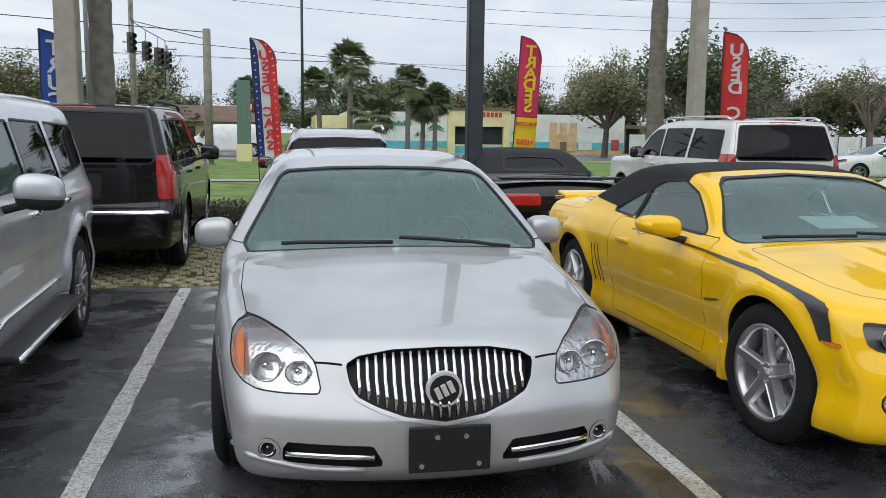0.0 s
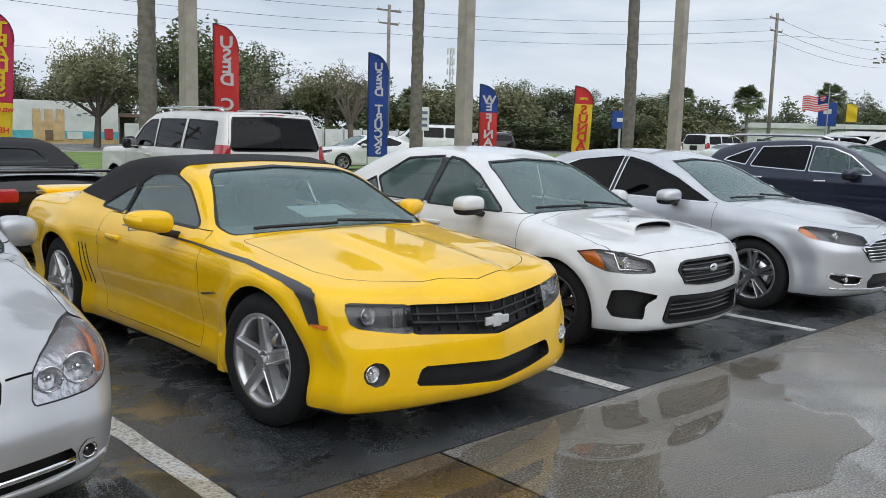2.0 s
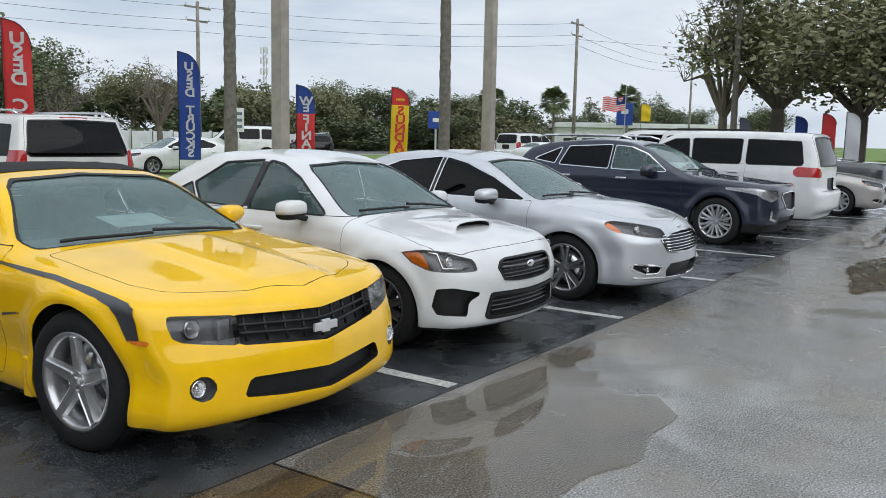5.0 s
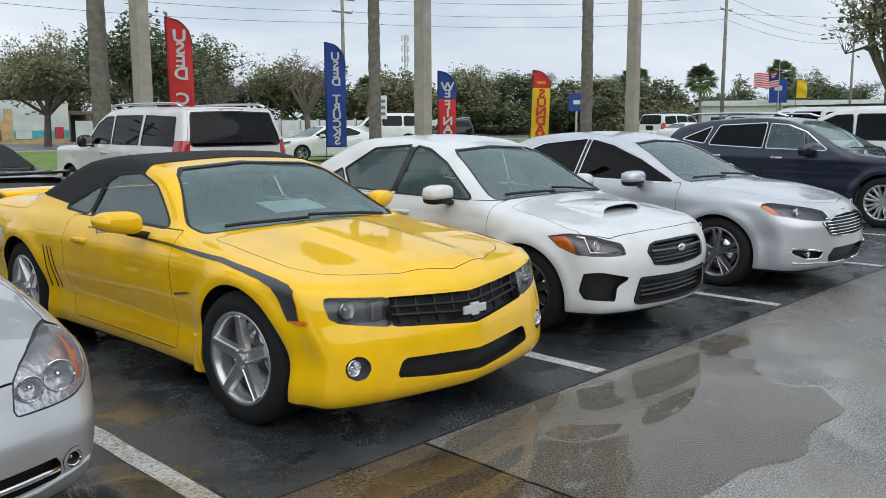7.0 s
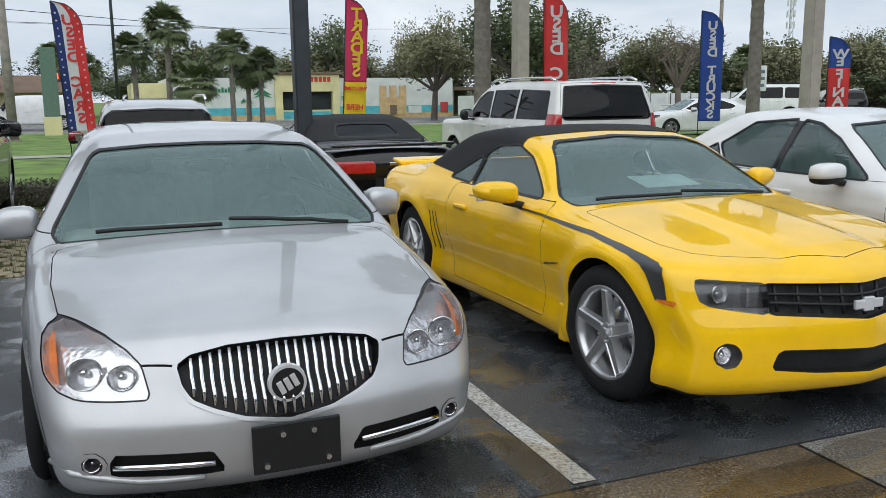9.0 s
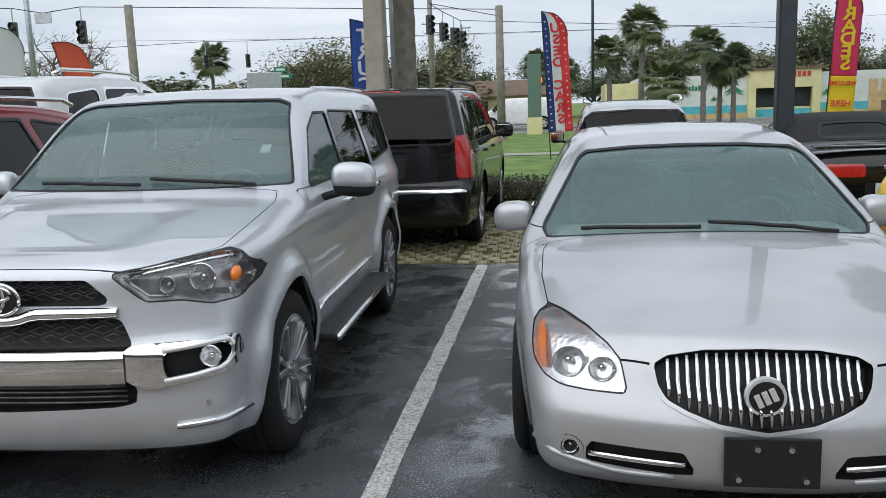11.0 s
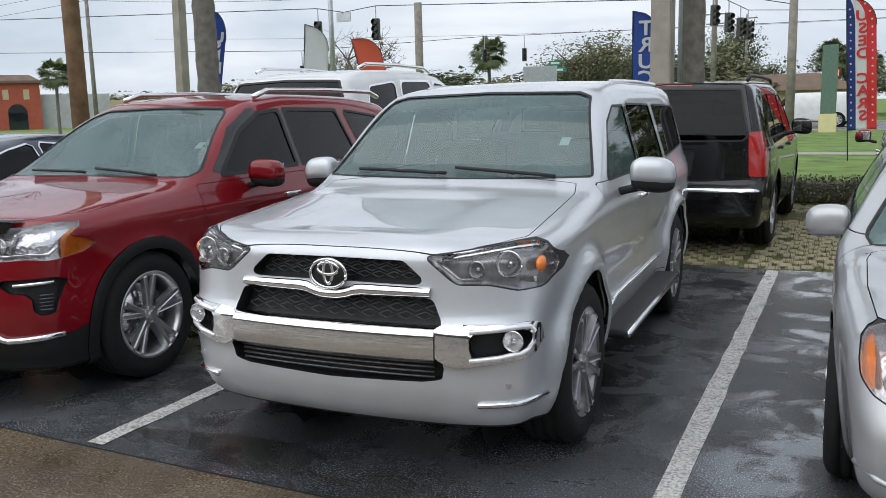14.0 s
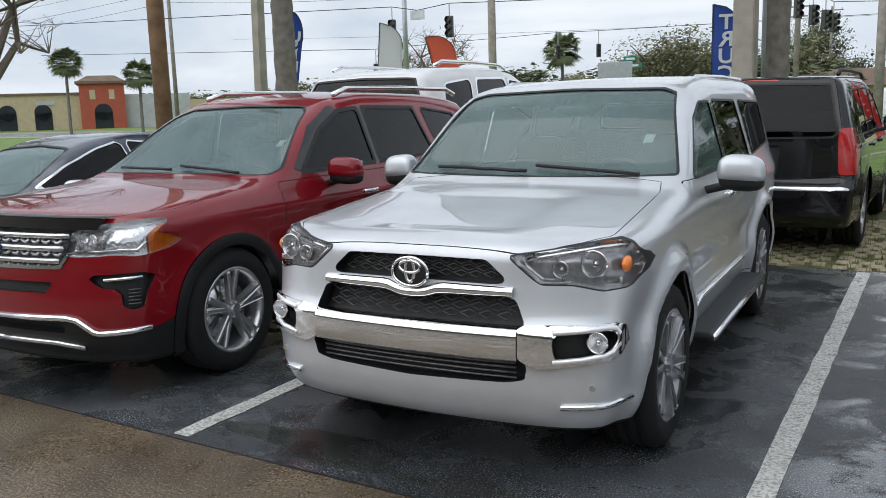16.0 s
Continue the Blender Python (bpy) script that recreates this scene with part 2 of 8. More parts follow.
def poly_dist(poly, u, v, rnd=0.0):
    """Signed distance to a closed outline (negative inside), corners rounded by rnd."""
    p = np.array(poly, float)
    d, inside = np.full(u.shape, 1e9), np.zeros(u.shape, bool)
    for i in range(len(p)):
        a, b = p[i], p[(i + 1) % len(p)]
        e = b - a
        t = np.clip(((u - a[0]) * e[0] + (v - a[1]) * e[1]) / max(e @ e, 1e-12), 0, 1)
        d = np.minimum(d, np.hypot(u - a[0] - t * e[0], v - a[1] - t * e[1]))
        if a[1] != b[1]:
            inside ^= ((a[1] > v) != (b[1] > v)) & (u < (b[0] - a[0]) * (v - a[1]) / (b[1] - a[1]) + a[0])
    return np.where(inside, -d, d) - rnd


class Shell:
    def __init__(self, S, step):
        self.S = S
        L, hw = S["L"], S["hw"]
        za = S.get("axis", 0.55)
        e0, e1 = 0.5, L - 0.5
        ys = np.arange(e0, e1 + step * 0.5, step)
        nt = int(4.2 / step / 2) * 2
        th = np.linspace(0, 2 * math.pi, nt, endpoint=False)
        nc = int(1.1 / step)
        o, d = [], []
        ph = np.linspace(math.pi / 2, 0, nc, endpoint=False)
        for a in ph:
            for t in th:
                o.append((0, ys[0], za))
                d.append((math.cos(a) * math.sin(t), -math.sin(a), math.cos(a) * math.cos(t)))
        for y in ys:
            for t in th:
                o.append((0, y, za))
                d.append((math.sin(t), 0, math.cos(t)))
        for a in ph[::-1]:
            for t in th:
                o.append((0, ys[-1], za))
                d.append((math.cos(a) * math.sin(t), math.sin(a), math.cos(a) * math.cos(t)))
        o, d = np.array(o), np.array(d)
        lo, hi = np.zeros(len(o)), np.full(len(o), 2.4)
        for _ in range(26):
            mid = (lo + hi) / 2
            ins = self.F(o + d * mid[:, None]) < 0
            lo, hi = np.where(ins, mid, lo), np.where(ins, hi, mid)
        self.V = [tuple(p) for p in o + d * lo[:, None]]
        rows = len(o) // nt
        self.faces = []
        for r in range(rows - 1):
            for c in range(nt):
                e = (c + 1) % nt
                f = (r * nt + c, r * nt + e, (r + 1) * nt + e, (r + 1) * nt + c)
                if r == 0:
                    f = f[2:] + (0,)
                elif r == rows - 2:
                    f = f[:2] + ((rows - 1) * nt,)
                self.faces.append(f)
        self.edge = {}

    def F(self, p):
        S = self.S
        x, y, z = np.abs(p[:, 0]), p[:, 1], p[:, 2]
        w = S["hw"] * curve(S["plan"], y) * curve(S["sec"], z)
        if "cabin" in S:
            g = np.clip((z - S["belt"]) / 0.5, 0, 1)
            w = w * (1 - g * (1 - curve(S["cabin"], y)))
        for ay in S["axles"]:
            r = np.hypot(y - ay, z - S["wr"])
            w = w + S.get("flare", 0.012) * np.exp(-((r - S["arch"] - 0.03) / 0.06) ** 2) * (z < S["belt"] - 0.05)
        for zc, amp, wid in S.get("crease", ()):
            w = w + amp * np.exp(-((z - zc) / wid) ** 2)
        a = x - w
        zt = curve(S["top"], y)
        dz = (curve(S["top"], y + 0.02) - curve(S["top"], y - 0.02)) / 0.04
        zt = zt - S.get("crown", 0.06) * x * x
        for fy0, fy1, fx, amp, wid in S.get("hoodlines", ()):
            m = np.clip((y - fy0) / 0.15, 0, 1) * np.clip((fy1 - y) / 0.15, 0, 1)
            zt = zt + amp * m * (1 - 1 / (1 + np.exp(-(x - fx) / wid)))
        b = (z - zt) / np.sqrt(1 + dz * dz)
        kf = S.get("kf", (0.2, 0.06))
        c = curve(S["front"], z) + S.get("vee", 0.0) * (np.sqrt(x * x + 0.004) - 0.063) + kf[0] * x * x + kf[1] * x ** 6 * 1.3 - y
        kr = S.get("kr", (0.12, 0.05))
        d = y - (curve(S["rear"], z) - kr[0] * x * x - kr[1] * x ** 6)
        e = S["zb"] - z
        r = S.get("round", 0.09)
        f = smax(a, b, r)
        f = smax(f, c, S.get("rf", 0.1))
        f = smax(f, d, S.get("rr", 0.1))
        return smax(f, e, 0.05)

    def cut(self, faces, fn):
        """Split faces along fn = 0: those inside (negative) and those outside."""
        if not faces:
            return [], []
        ids = sorted({i for f in faces for i in f})
        val = dict(zip(ids, fn(np.array([self.V[i] for i in ids]))))
        ins, out, made = [], [], {}
        for f in faces:
            v = [val[i] for i in f]
            if max(v) <= 0:
                ins.append(f)
            elif min(v) >= 0:
                out.append(f)
            else:
                A, B = [], []
                for k, i in enumerate(f):
                    j = f[(k + 1) % len(f)]
                    (A if val[i] <= 0 else B).append(i)
                    if (val[i] <= 0) != (val[j] <= 0):
                        key = (i, j) if i < j else (j, i)
                        if key not in made:
                            t = val[key[0]] / (val[key[0]] - val[key[1]])
                            p, q = self.V[key[0]], self.V[key[1]]
                            self.V.append(tuple(p[n] + (q[n] - p[n]) * t for n in range(3)))
                            made[key] = len(self.V) - 1
                        A.append(made[key])
                        B.append(made[key])
                if len(A) > 2:
                    ins.append(tuple(A))
                if len(B) > 2:
                    out.append(tuple(B))
        return ins, out

    def normals(self, idx):
        p = np.array([self.V[i] for i in idx])
        h = 0.004
        g = np.stack([self.F(p + np.eye(3)[k] * h) - self.F(p - np.eye(3)[k] * h) for k in range(3)], -1)
        return g / np.maximum(np.linalg.norm(g, axis=1, keepdims=True), 1e-9)

    def emit(self, name, faces, mat, parent, push=0.0, label="", flip=False):
        if not faces:
            return None
        ids = sorted({i for f in faces for i in f})
        at = {i: k for k, i in enumerate(ids)}
        v = np.array([self.V[i] for i in ids])
        if push:
            v = v + self.normals(ids) * push
        fs = [tuple(at[i] for i in f) for f in faces]
        return mesh_object(name, v, fs, mat, parent, True, label)

    def rim(self, name, faces, mat, parent, depth):
        """The wall round an opening: from the outline of faces inwards by depth."""
        cnt = {}
        for f in faces:
            for k in range(len(f)):
                a, b = f[k], f[(k + 1) % len(f)]
                cnt[(a, b)] = cnt.get((a, b), 0) + 1
        edges = [(a, b) for a, b in cnt if (b, a) not in cnt]
        ids = sorted({i for e in edges for i in e})
        if not ids:
            return
        at = {i: k for k, i in enumerate(ids)}
        v = np.array([self.V[i] for i in ids])
        w = v - self.normals(ids) * depth
        n = len(ids)
        mesh_object(name, np.concatenate([v, w]), [(at[a], at[b], at[b] + n, at[a] + n) for a, b in edges], mat, parent, True)


def islands(faces):
    """Faces sorted into groups that hang together."""
    at, groups = {}, {}
    for k, f in enumerate(faces):
        near = {at[i] for i in f if i in at}
        own = min(near) if near else k
        groups.setdefault(own, [])
        for o in near - {own}:
            groups[own] += groups.pop(o)
            for g in groups[own]:
                for i in g:
                    at[i] = own
        groups[own].append(f)
        for i in f:
            at[i] = own
    return list(groups.values())


def region(view, poly, rnd=0.0, side=0, lim=None):
    """A function that is negative on the part of a shell seen in that view inside the outline."""
    def fn(p):
        x, y, z = p[:, 0], p[:, 1], p[:, 2]
        if view == "side":
            f = poly_dist(poly, y, z, rnd)
            return np.maximum(f, (lim or 0.3) - side * x)
        if view in ("front", "rear"):
            f = poly_dist(poly, x if not side else x * side, z, rnd)
            f = np.maximum(f, (y - lim) if view == "front" else (lim - y))
            return np.maximum(f, -side * x + 0.0) if side else f
        f = poly_dist(poly, x if not side else x * side, y, rnd)
        return np.maximum(f, lim - z)
    return fn


def mirrored(poly):
    """A closed outline from its half with x >= 0, listed from the centre round to the centre."""
    return list(poly) + [(-a, b) for a, b in reversed(poly) if abs(a) > 1e-6]


WHEELS = {}


def wheel_meshes(style, R, rim, width, mat):
    key = (style, R, rim, width, mat.name)
    if key in WHEELS:
        return WHEELS[key]
    w = width / 2
    prof = [(rim - 0.012, -w * 0.86), (rim + 0.012, -w * 0.98), (R - 0.05, -w * 1.04), (R - 0.016, -w * 0.9), (R, -w * 0.7)]
    for k in (-0.42, 0, 0.42):
        prof += [(R, k * w - 0.009), (R - 0.008, k * w - 0.006), (R - 0.008, k * w + 0.006), (R, k * w + 0.009)]
    prof += [(R, w * 0.7), (R - 0.016, w * 0.9), (R - 0.05, w * 1.04), (rim + 0.012, w * 0.98), (rim - 0.012, w * 0.86)]
    tv, tf = lathe(prof, 48)
    rp = [(rim - 0.012, w * 0.86), (rim + 0.006, w * 0.95), (rim - 0.004, w * 0.97), (rim - 0.022, w * 0.88), (rim - 0.03, w * 0.5), (rim - 0.045, -w * 0.8)]
    rv, rf = lathe(rp, 48)
    bm = bmesh.new()
    n, kind = style
    for i in range(n):
        a0 = 2 * math.pi * i / n
        for da in ((0,) if kind == "five" else (-0.13, 0.13)):
            own = bmesh.new()
            bmesh.ops.create_cube(own, size=1)
            wid0, wid1 = (0.085, 0.06) if kind == "five" else (0.045, 0.042)
            for v in own.verts:
                t = v.co.z + 0.5
                r = 0.03 + t * (rim - 0.045)
                tw = da * (0.5 + 0.75 * t)
                ww = wid0 + (wid1 - wid0) * math.sin(min(1, t) * 1.57)
                xx = w * (0.66 + 0.2 * t) + v.co.x * 0.04
                yy = v.co.y * ww * (0.72 if v.co.x > 0 else 1)
                c, s = math.cos(a0 + tw), math.sin(a0 + tw)
                v.co = Vector((xx, r * s + yy * c, r * c - yy * s))
            bmesh.ops.bevel(own, geom=list(own.edges), offset=0.006, segments=1, affect="EDGES")
            add_bm(bm, own)
    tube_bm(0.065, 0.055, 0.05, Matrix.Translation((w * 0.68, 0, 0)) @ Matrix.Rotation(math.pi / 2, 4, "Y"), 20, bm)
    tube_bm(0.03, 0.028, 0.02, Matrix.Translation((w * 0.68 + 0.03, 0, 0)) @ Matrix.Rotation(math.pi / 2, 4, "Y"), 16, bm)
    for i in range(5):
        a = 2 * math.pi * (i + 0.5) / 5
        tube_bm(0.009, 0.008, 0.02, Matrix.Translation((w * 0.68 + 0.026, 0.047 * math.sin(a), 0.047 * math.cos(a))) @ Matrix.Rotation(math.pi / 2, 4, "Y"), 6, bm)
    sm = bpy.data.meshes.new("spokes")
    bm.to_mesh(sm)
    bm.free()
    dv, df = lathe([(0.0, 0.0), (rim * 0.72, 0.0), (rim * 0.72, 0.025), (0.05, 0.03)], 32)
    bv, bf = lathe([(rim - 0.03, -w * 0.3), (0.0, -w * 0.3)], 32)

    def me(nm, v, f, m):
        k = bpy.data.meshes.new(nm)
        k.from_pydata(v, [], f)
        k.materials.append(m)
        k.shade_smooth()
        return k
    sm.materials.append(mat)
    WHEELS[key] = (me("tyre", tv, tf, M_TYRE), me("rim", rv, rf, mat), sm, me("brake_disc", dv, df, M_SATIN), me("wheel_back", bv, bf, M_UNDER))
    return WHEELS[key]


def add_wheel(car, style, R, rim, width, mat, x, y, steer=0.0):
    side = 1 if x > 0 else -1
    e = new("wheel")
    e.parent = car
    e.empty_display_size = 0.1
    e.matrix_local = Matrix.Translation((x, y, R)) @ Matrix.Rotation(steer + (0 if side > 0 else math.pi), 4, "Z") @ Matrix.Rotation(0.3 + y, 4, "X")
    for nm, m in zip(("tyre", "rim", "spokes", "brake_disc", "wheel_back"), wheel_meshes(style, R, rim, width, mat)):
        new(nm, m).parent = e


def seat(car, x, y, z, mat, w=0.52):
    bm = box_bm(w, 0.5, 0.16, Matrix.Translation((x, y - 0.1, z)), 0.05)
    box_bm(w, 0.14, 0.62, Matrix.Translation((x, y + 0.2, z + 0.34)) @ Matrix.Rotation(radians(-14), 4, "X"), 0.06, 2, bm)
    box_bm(w * 0.5, 0.1, 0.18, Matrix.Translation((x, y + 0.3, z + 0.74)) @ Matrix.Rotation(radians(-10), 4, "X"), 0.04, 2, bm)
    part("seat", bm, mat, car, smooth=True)


def build_car(name, S, m, label, category="car", detail=2):
    """One car from its table S: shell panels, glass, lamps, grille, wheels, mirrors, cabin."""
    car = empty(name, m, label, category)
    sh = Shell(S, S.get("step", (0.075, 0.045, 0.024)[detail]))
    L, hw, belt = S["L"], S["hw"], S["belt"]
    faces = sh.faces
    # wheel openings
    for ay in S["axles"]:
        for sd in (1, -1):
            fn = lambda p, ay=ay, sd=sd: np.maximum(np.hypot(p[:, 1] - ay, p[:, 2] - S["wr"]) - S["arch"], hw * 0.5 - sd * p[:, 0])
            gone, faces = sh.cut(faces, fn)
            if S.get("cladding"):
                ring, faces = sh.cut(faces, lambda p, ay=ay, sd=sd: np.maximum(np.hypot(p[:, 1] - ay, p[:, 2] - S["wr"]) - S["arch"] - 0.07, hw * 0.5 - sd * p[:, 0]))
                sh.emit("arch_trim", ring, M_TRIM, car, 0.012)
            # liner
            v, f = lathe([(S["arch"] + 0.01, 0.0), (S["arch"] + 0.03, -0.34), (0.0, -0.34)], 28)
            ob = mesh_object("wheel_liner", [(sd * (hw * 0.94 - 0.03 + a), ay + b, S["wr"] + c) for a, b, c in v], [q for q in f if max(v[i][2] for i in q) > -0.05], M_UNDER, car)
    lo, faces = sh.cut(faces, lambda p: p[:, 2] - S["zb"] - 0.03)
    sh.emit("underbody", lo, M_UNDER, car)
    if "sill" in S:
        lo, faces = sh.cut(faces, lambda p: p[:, 2] - S["sill"])
        for isle in islands(lo):
            sh.emit("lower_cladding", isle, M_TRIM, car, 0.004)
    liner = []
    glass_mats = S.get("glass", (M_GLASS, M_GLASS, M_GLASS))
    # panes: outline, trim ring, glass
    ws_fn = region("front", mirrored(S["ws"]), 0.03, 0, S["ws_lim"])
    panes = [("windshield", lambda p: np.maximum(ws_fn(p), S["ws_base"][0] - 0.02 + 0.1 * p[:, 0] ** 2 - p[:, 1]), glass_mats[0], 0.012)]
    for q in S.get("side_glass", ()):
        for sd in (1, -1):
            panes.append(("side_window", region("side", q[0], 0.02, sd, 0.35), q[1], q[2] if len(q) > 2 else 0.014))
    if "rw" in S:
        panes.append(("rear_window", region("rear", mirrored(S["rw"]), 0.03, 0, S["rw_lim"]), glass_mats[2], 0.02))
    for nm, fn, gm, ring in panes:
        ins, faces = sh.cut(faces, fn)
        core, edge = sh.cut(ins, lambda p, fn=fn, ring=ring: fn(p) + ring)
        sh.emit(nm, core, gm, car, -0.006)
        sh.emit("window_trim", edge, S.get("trim", M_TRIM) if nm == "side_window" else M_TRIM, car, 0.002)
    # dark centre pillar between the first two side panes
    insets = list(S.get("insets", ()))
    if S.get("dark_pillar") and detail > 1:
        qa, qb = S["side_glass"][0][0], S["side_glass"][1][0]
        quad = [max(qa, key=lambda p: p[0] - p[1]), min(qb, key=lambda p: p[0] + p[1]), max(qb, key=lambda p: p[1] - p[0]), max(qa, key=lambda p: p[0] + p[1])]
        insets.append(("pillar_trim", "side", quad, 0.0, BOTH, 0.35, M_BLACK, 0.0, dict(push=0.002)))
    # named insets: lamps, grilles, intakes
    for it in insets:
        nm, view, poly, rnd, sides, lim, mat, depth, extra = it
        for sd in sides:
            fn = region(view, poly if sd else mirrored(poly), rnd, sd, lim)
            ins, faces = sh.cut(faces, fn)
            if extra.get("ring"):
                core, edge = sh.cut(ins, lambda p, fn=fn: fn(p) + extra["ring"])
                sh.emit(nm + "_surround", edge, extra["ring_mat"], car, extra.get("ring_push", 0.008))
                ins = core
            if not ins:
                continue
            if depth:
                sh.rim(nm + "_wall", ins, extra.get("wall", mat), car, depth)
            ob = sh.emit(nm, ins, mat, car, -depth + extra.get("push", 0.0), extra.get("label", ""))
            if extra.get("lens"):
                sh.emit("lens", ins, M_LENS, ob, -0.003)
            if extra.get("amber"):
                cx = extra["amber"]
                am, _ = sh.cut(ins, lambda p, cx=cx: cx - np.abs(p[:, 0]))
                sh.emit("amber_reflector", am, M_AMBER, ob, -depth * 0.6)
    # panel gaps
    for view, poly, rnd, sides, lim, nm in S.get("panels", ()):
        for sd in sides:
            fn = region(view, poly if sd else mirrored(poly), rnd, sd, lim)
            ins, faces = sh.cut(faces, fn)
            core, edge = sh.cut(ins, lambda p, fn=fn: fn(p) + 0.0045)
            for isle in islands(edge):
                sh.emit("panel_gap", isle, M_SEAM, car, -0.008)
            if "soft" in S:
                top, core = sh.cut(core, S["soft"])
                sh.emit("soft_top", top, M_CLOTH, car, 0.004)
            sh.emit(nm, core, S["paint"], car)
            liner += core
    if "soft" in S:
        top, faces = sh.cut(faces, S["soft"])
        sh.emit("soft_top", top, M_CLOTH, car, 0.004, "black cloth folding roof")
        liner += top
    if "roof_mat" in S:
        top, faces = sh.cut(faces, lambda p: S["roof_z"] - p[:, 2])
        sh.emit("roof", top, S["roof_mat"], car)
        liner += top
    sh.emit("body", faces, S["paint"], car)
    liner += [f for f in faces]
    cabin_mat = S.get("cabin_mat", M_CABIN)
    up = [f for f in liner if sh.V[f[0]][2] > 0.5 and S["cowl"] - 0.1 < sh.V[f[0]][1] < L - 0.25]
    sh.emit("headliner", up, cabin_mat, car, -0.035)
    # cabin
    cw = S["cowl"]
    bm = box_bm(hw * 1.66, L - cw - 0.7, 0.08, Matrix.Translation((0, (L + cw) / 2 - 0.1, 0.34)))
    box_bm(hw * 1.7, 0.06, belt - 0.36, Matrix.Translation((0, cw - 0.02, (belt + 0.3) / 2)), 0, 1, bm)
    part("cabin_floor", bm, M_CABIN, car)
    bm = box_bm(hw * 1.62, 0.42, 0.2, Matrix.Translation((0, cw + 0.3, belt - 0.1)), 0.06)
    part("dashboard", bm, cabin_mat, car, smooth=True)
    sz = S.get("seat_z", 0.5)
    sy = S.get("seat_y", cw + 1.2)
    sm = S.get("seat_mat", M_SEAT)
    for sd in (-0.38, 0.38):
        seat(car, sd, sy, sz, sm)
    if S.get("rows", 2) > 1:
        seat(car, 0, sy + 0.95, sz + 0.02, sm, 1.3)
    v, f = lathe([(0.17 + 0.014 * math.cos(a), 0.014 * math.sin(a)) for a in np.linspace(0, 2 * math.pi, 7)], 24)
    st = mesh_object("steering_wheel", v, f, M_CABIN, car)
    st.matrix_local = Matrix.Translation((0.38, cw + 0.62, belt - 0.03)) @ Matrix.Rotation(radians(-62), 4, "X") @ Matrix.Rotation(math.pi / 2, 4, "Y")
    bm = ball_bm(0.12, 0.03, 0.035, Matrix.Translation((0, S["ws_top"][0] + 0.08, S["ws_top"][1] - 0.1)), 12, 8, None, 0.7)
    part("inside_mirror", bm, M_TRIM, car, smooth=True)
    # wheels
    R, rim, wid, style, wm = S["wheel"]
    for ay in S["axles"]:
        for sd in (-1, 1):
            add_wheel(car, style, R, rim, wid, wm, sd * (hw * S.get("track", 0.975) - wid / 2), ay, S.get("steer", 0.0) if ay == S["axles"][0] else 0)
    # outside mirrors
    if "mirror" in S:
        mx, my, mz, mw, mh, mm = S["mirror"]
        for sd in (-1, 1):
            cen = Vector((sd * (mx + mw / 2), my, mz))
            bm = ball_bm(mw / 2, 0.085, mh / 2, Matrix.Translation(cen), 20, 12, None, 0.62)
            low = ball_bm(mw * 0.485, 0.082, mh * 0.34, Matrix.Translation(cen + Vector((0, 0.004, -mh * 0.2))), 20, 10, None, 0.7)
            for vv in bm.verts:
                vv.co.z = max(vv.co.z, mz - mh * (0.2 if S.get("two_tone", True) else 0.5))
            for vv in [*bm.verts, *low.verts]:
                u = (abs(vv.co.x) - mx - mw / 2) / mw
                vv.co.y += 0.22 * u * mw
                vv.co.z += (-0.1 * u - 0.16 * u * u * (vv.co.z > mz)) * mh
                if S.get("wedge"):
                    vv.co.z += (0.5 + u) * 0.38 * mh * (1 if vv.co.z < mz else 0.15)
                    vv.co.y += 0.12 * (0.5 + u) * mw
            ob = part("side_mirror", bm, mm, car, smooth=True)
            part("mirror_base", low, M_TRIM if S.get("two_tone", True) else mm, ob, smooth=True)
            bm = box_bm(mw * 0.78, 0.01, mh * 0.66, Matrix.Translation((sd * (mx + mw / 2), my + 0.08, mz)), 0.003)
            part("mirror_glass", bm, M_CHROME, ob)
            bm = box_bm(0.14, 0.07, 0.045, Matrix.Translation((sd * (mx - 0.01), my + 0.02, mz - mh * 0.46)) @ Matrix.Rotation(radians(-14 * sd), 4, "Y"), 0.015)
            part("mirror_foot", bm, M_TRIM, ob, smooth=True)
    # door handles
    for hy, hz in S.get("handles", ()):
        for sd in (-1, 1):
            xw = hw * float(curve(S["plan"], np.array([hy]))[0]) * float(curve(S["sec"], np.array([hz]))[0])
            bm = box_bm(0.03, 0.19, 0.035, Matrix.Translation((sd * (xw + 0.018), hy, hz)), 0.012)
            box_bm(0.03, 0.03, 0.03, Matrix.Translation((sd * xw, hy - 0.08, hz)), 0.005, 1, bm)
            box_bm(0.03, 0.03, 0.03, Matrix.Translation((sd * xw, hy + 0.08, hz)), 0.005, 1, bm)
            part("door_handle", bm, S.get("handle_mat", S["paint"]), car, smooth=True)
    # wipers
    if detail > 0:
        y0, z0 = S["ws_base"]
        dy, dz = S["ws_top"][0] - y0, S["ws_top"][1] - z0
        for x0, x1, k0, k1 in ((0.62, 0.02, 0.02, 0.1), (-0.02, -0.6, 0.02, 0.1)):
            pts = []
            for t in np.linspace(0, 1, 7):
                k = k0 + (k1 - k0) * t
                x = x0 + (x1 - x0) * t
                q = np.array([[x, y0 + dy * k, z0 + dz * k + 0.5]])
                zz = np.linspace(-0.6, 0.1, 141)
                qq = np.repeat(q, 141, 0)
                qq[:, 2] += zz
                ok = sh.F(qq) < 0
                top = qq[ok][-1][2] if ok.any() else q[0, 2]
                pts.append((x, y0 + dy * k - 0.01, top + 0.018))
            strip("wiper", pts, 0.011, M_TRIM, car)
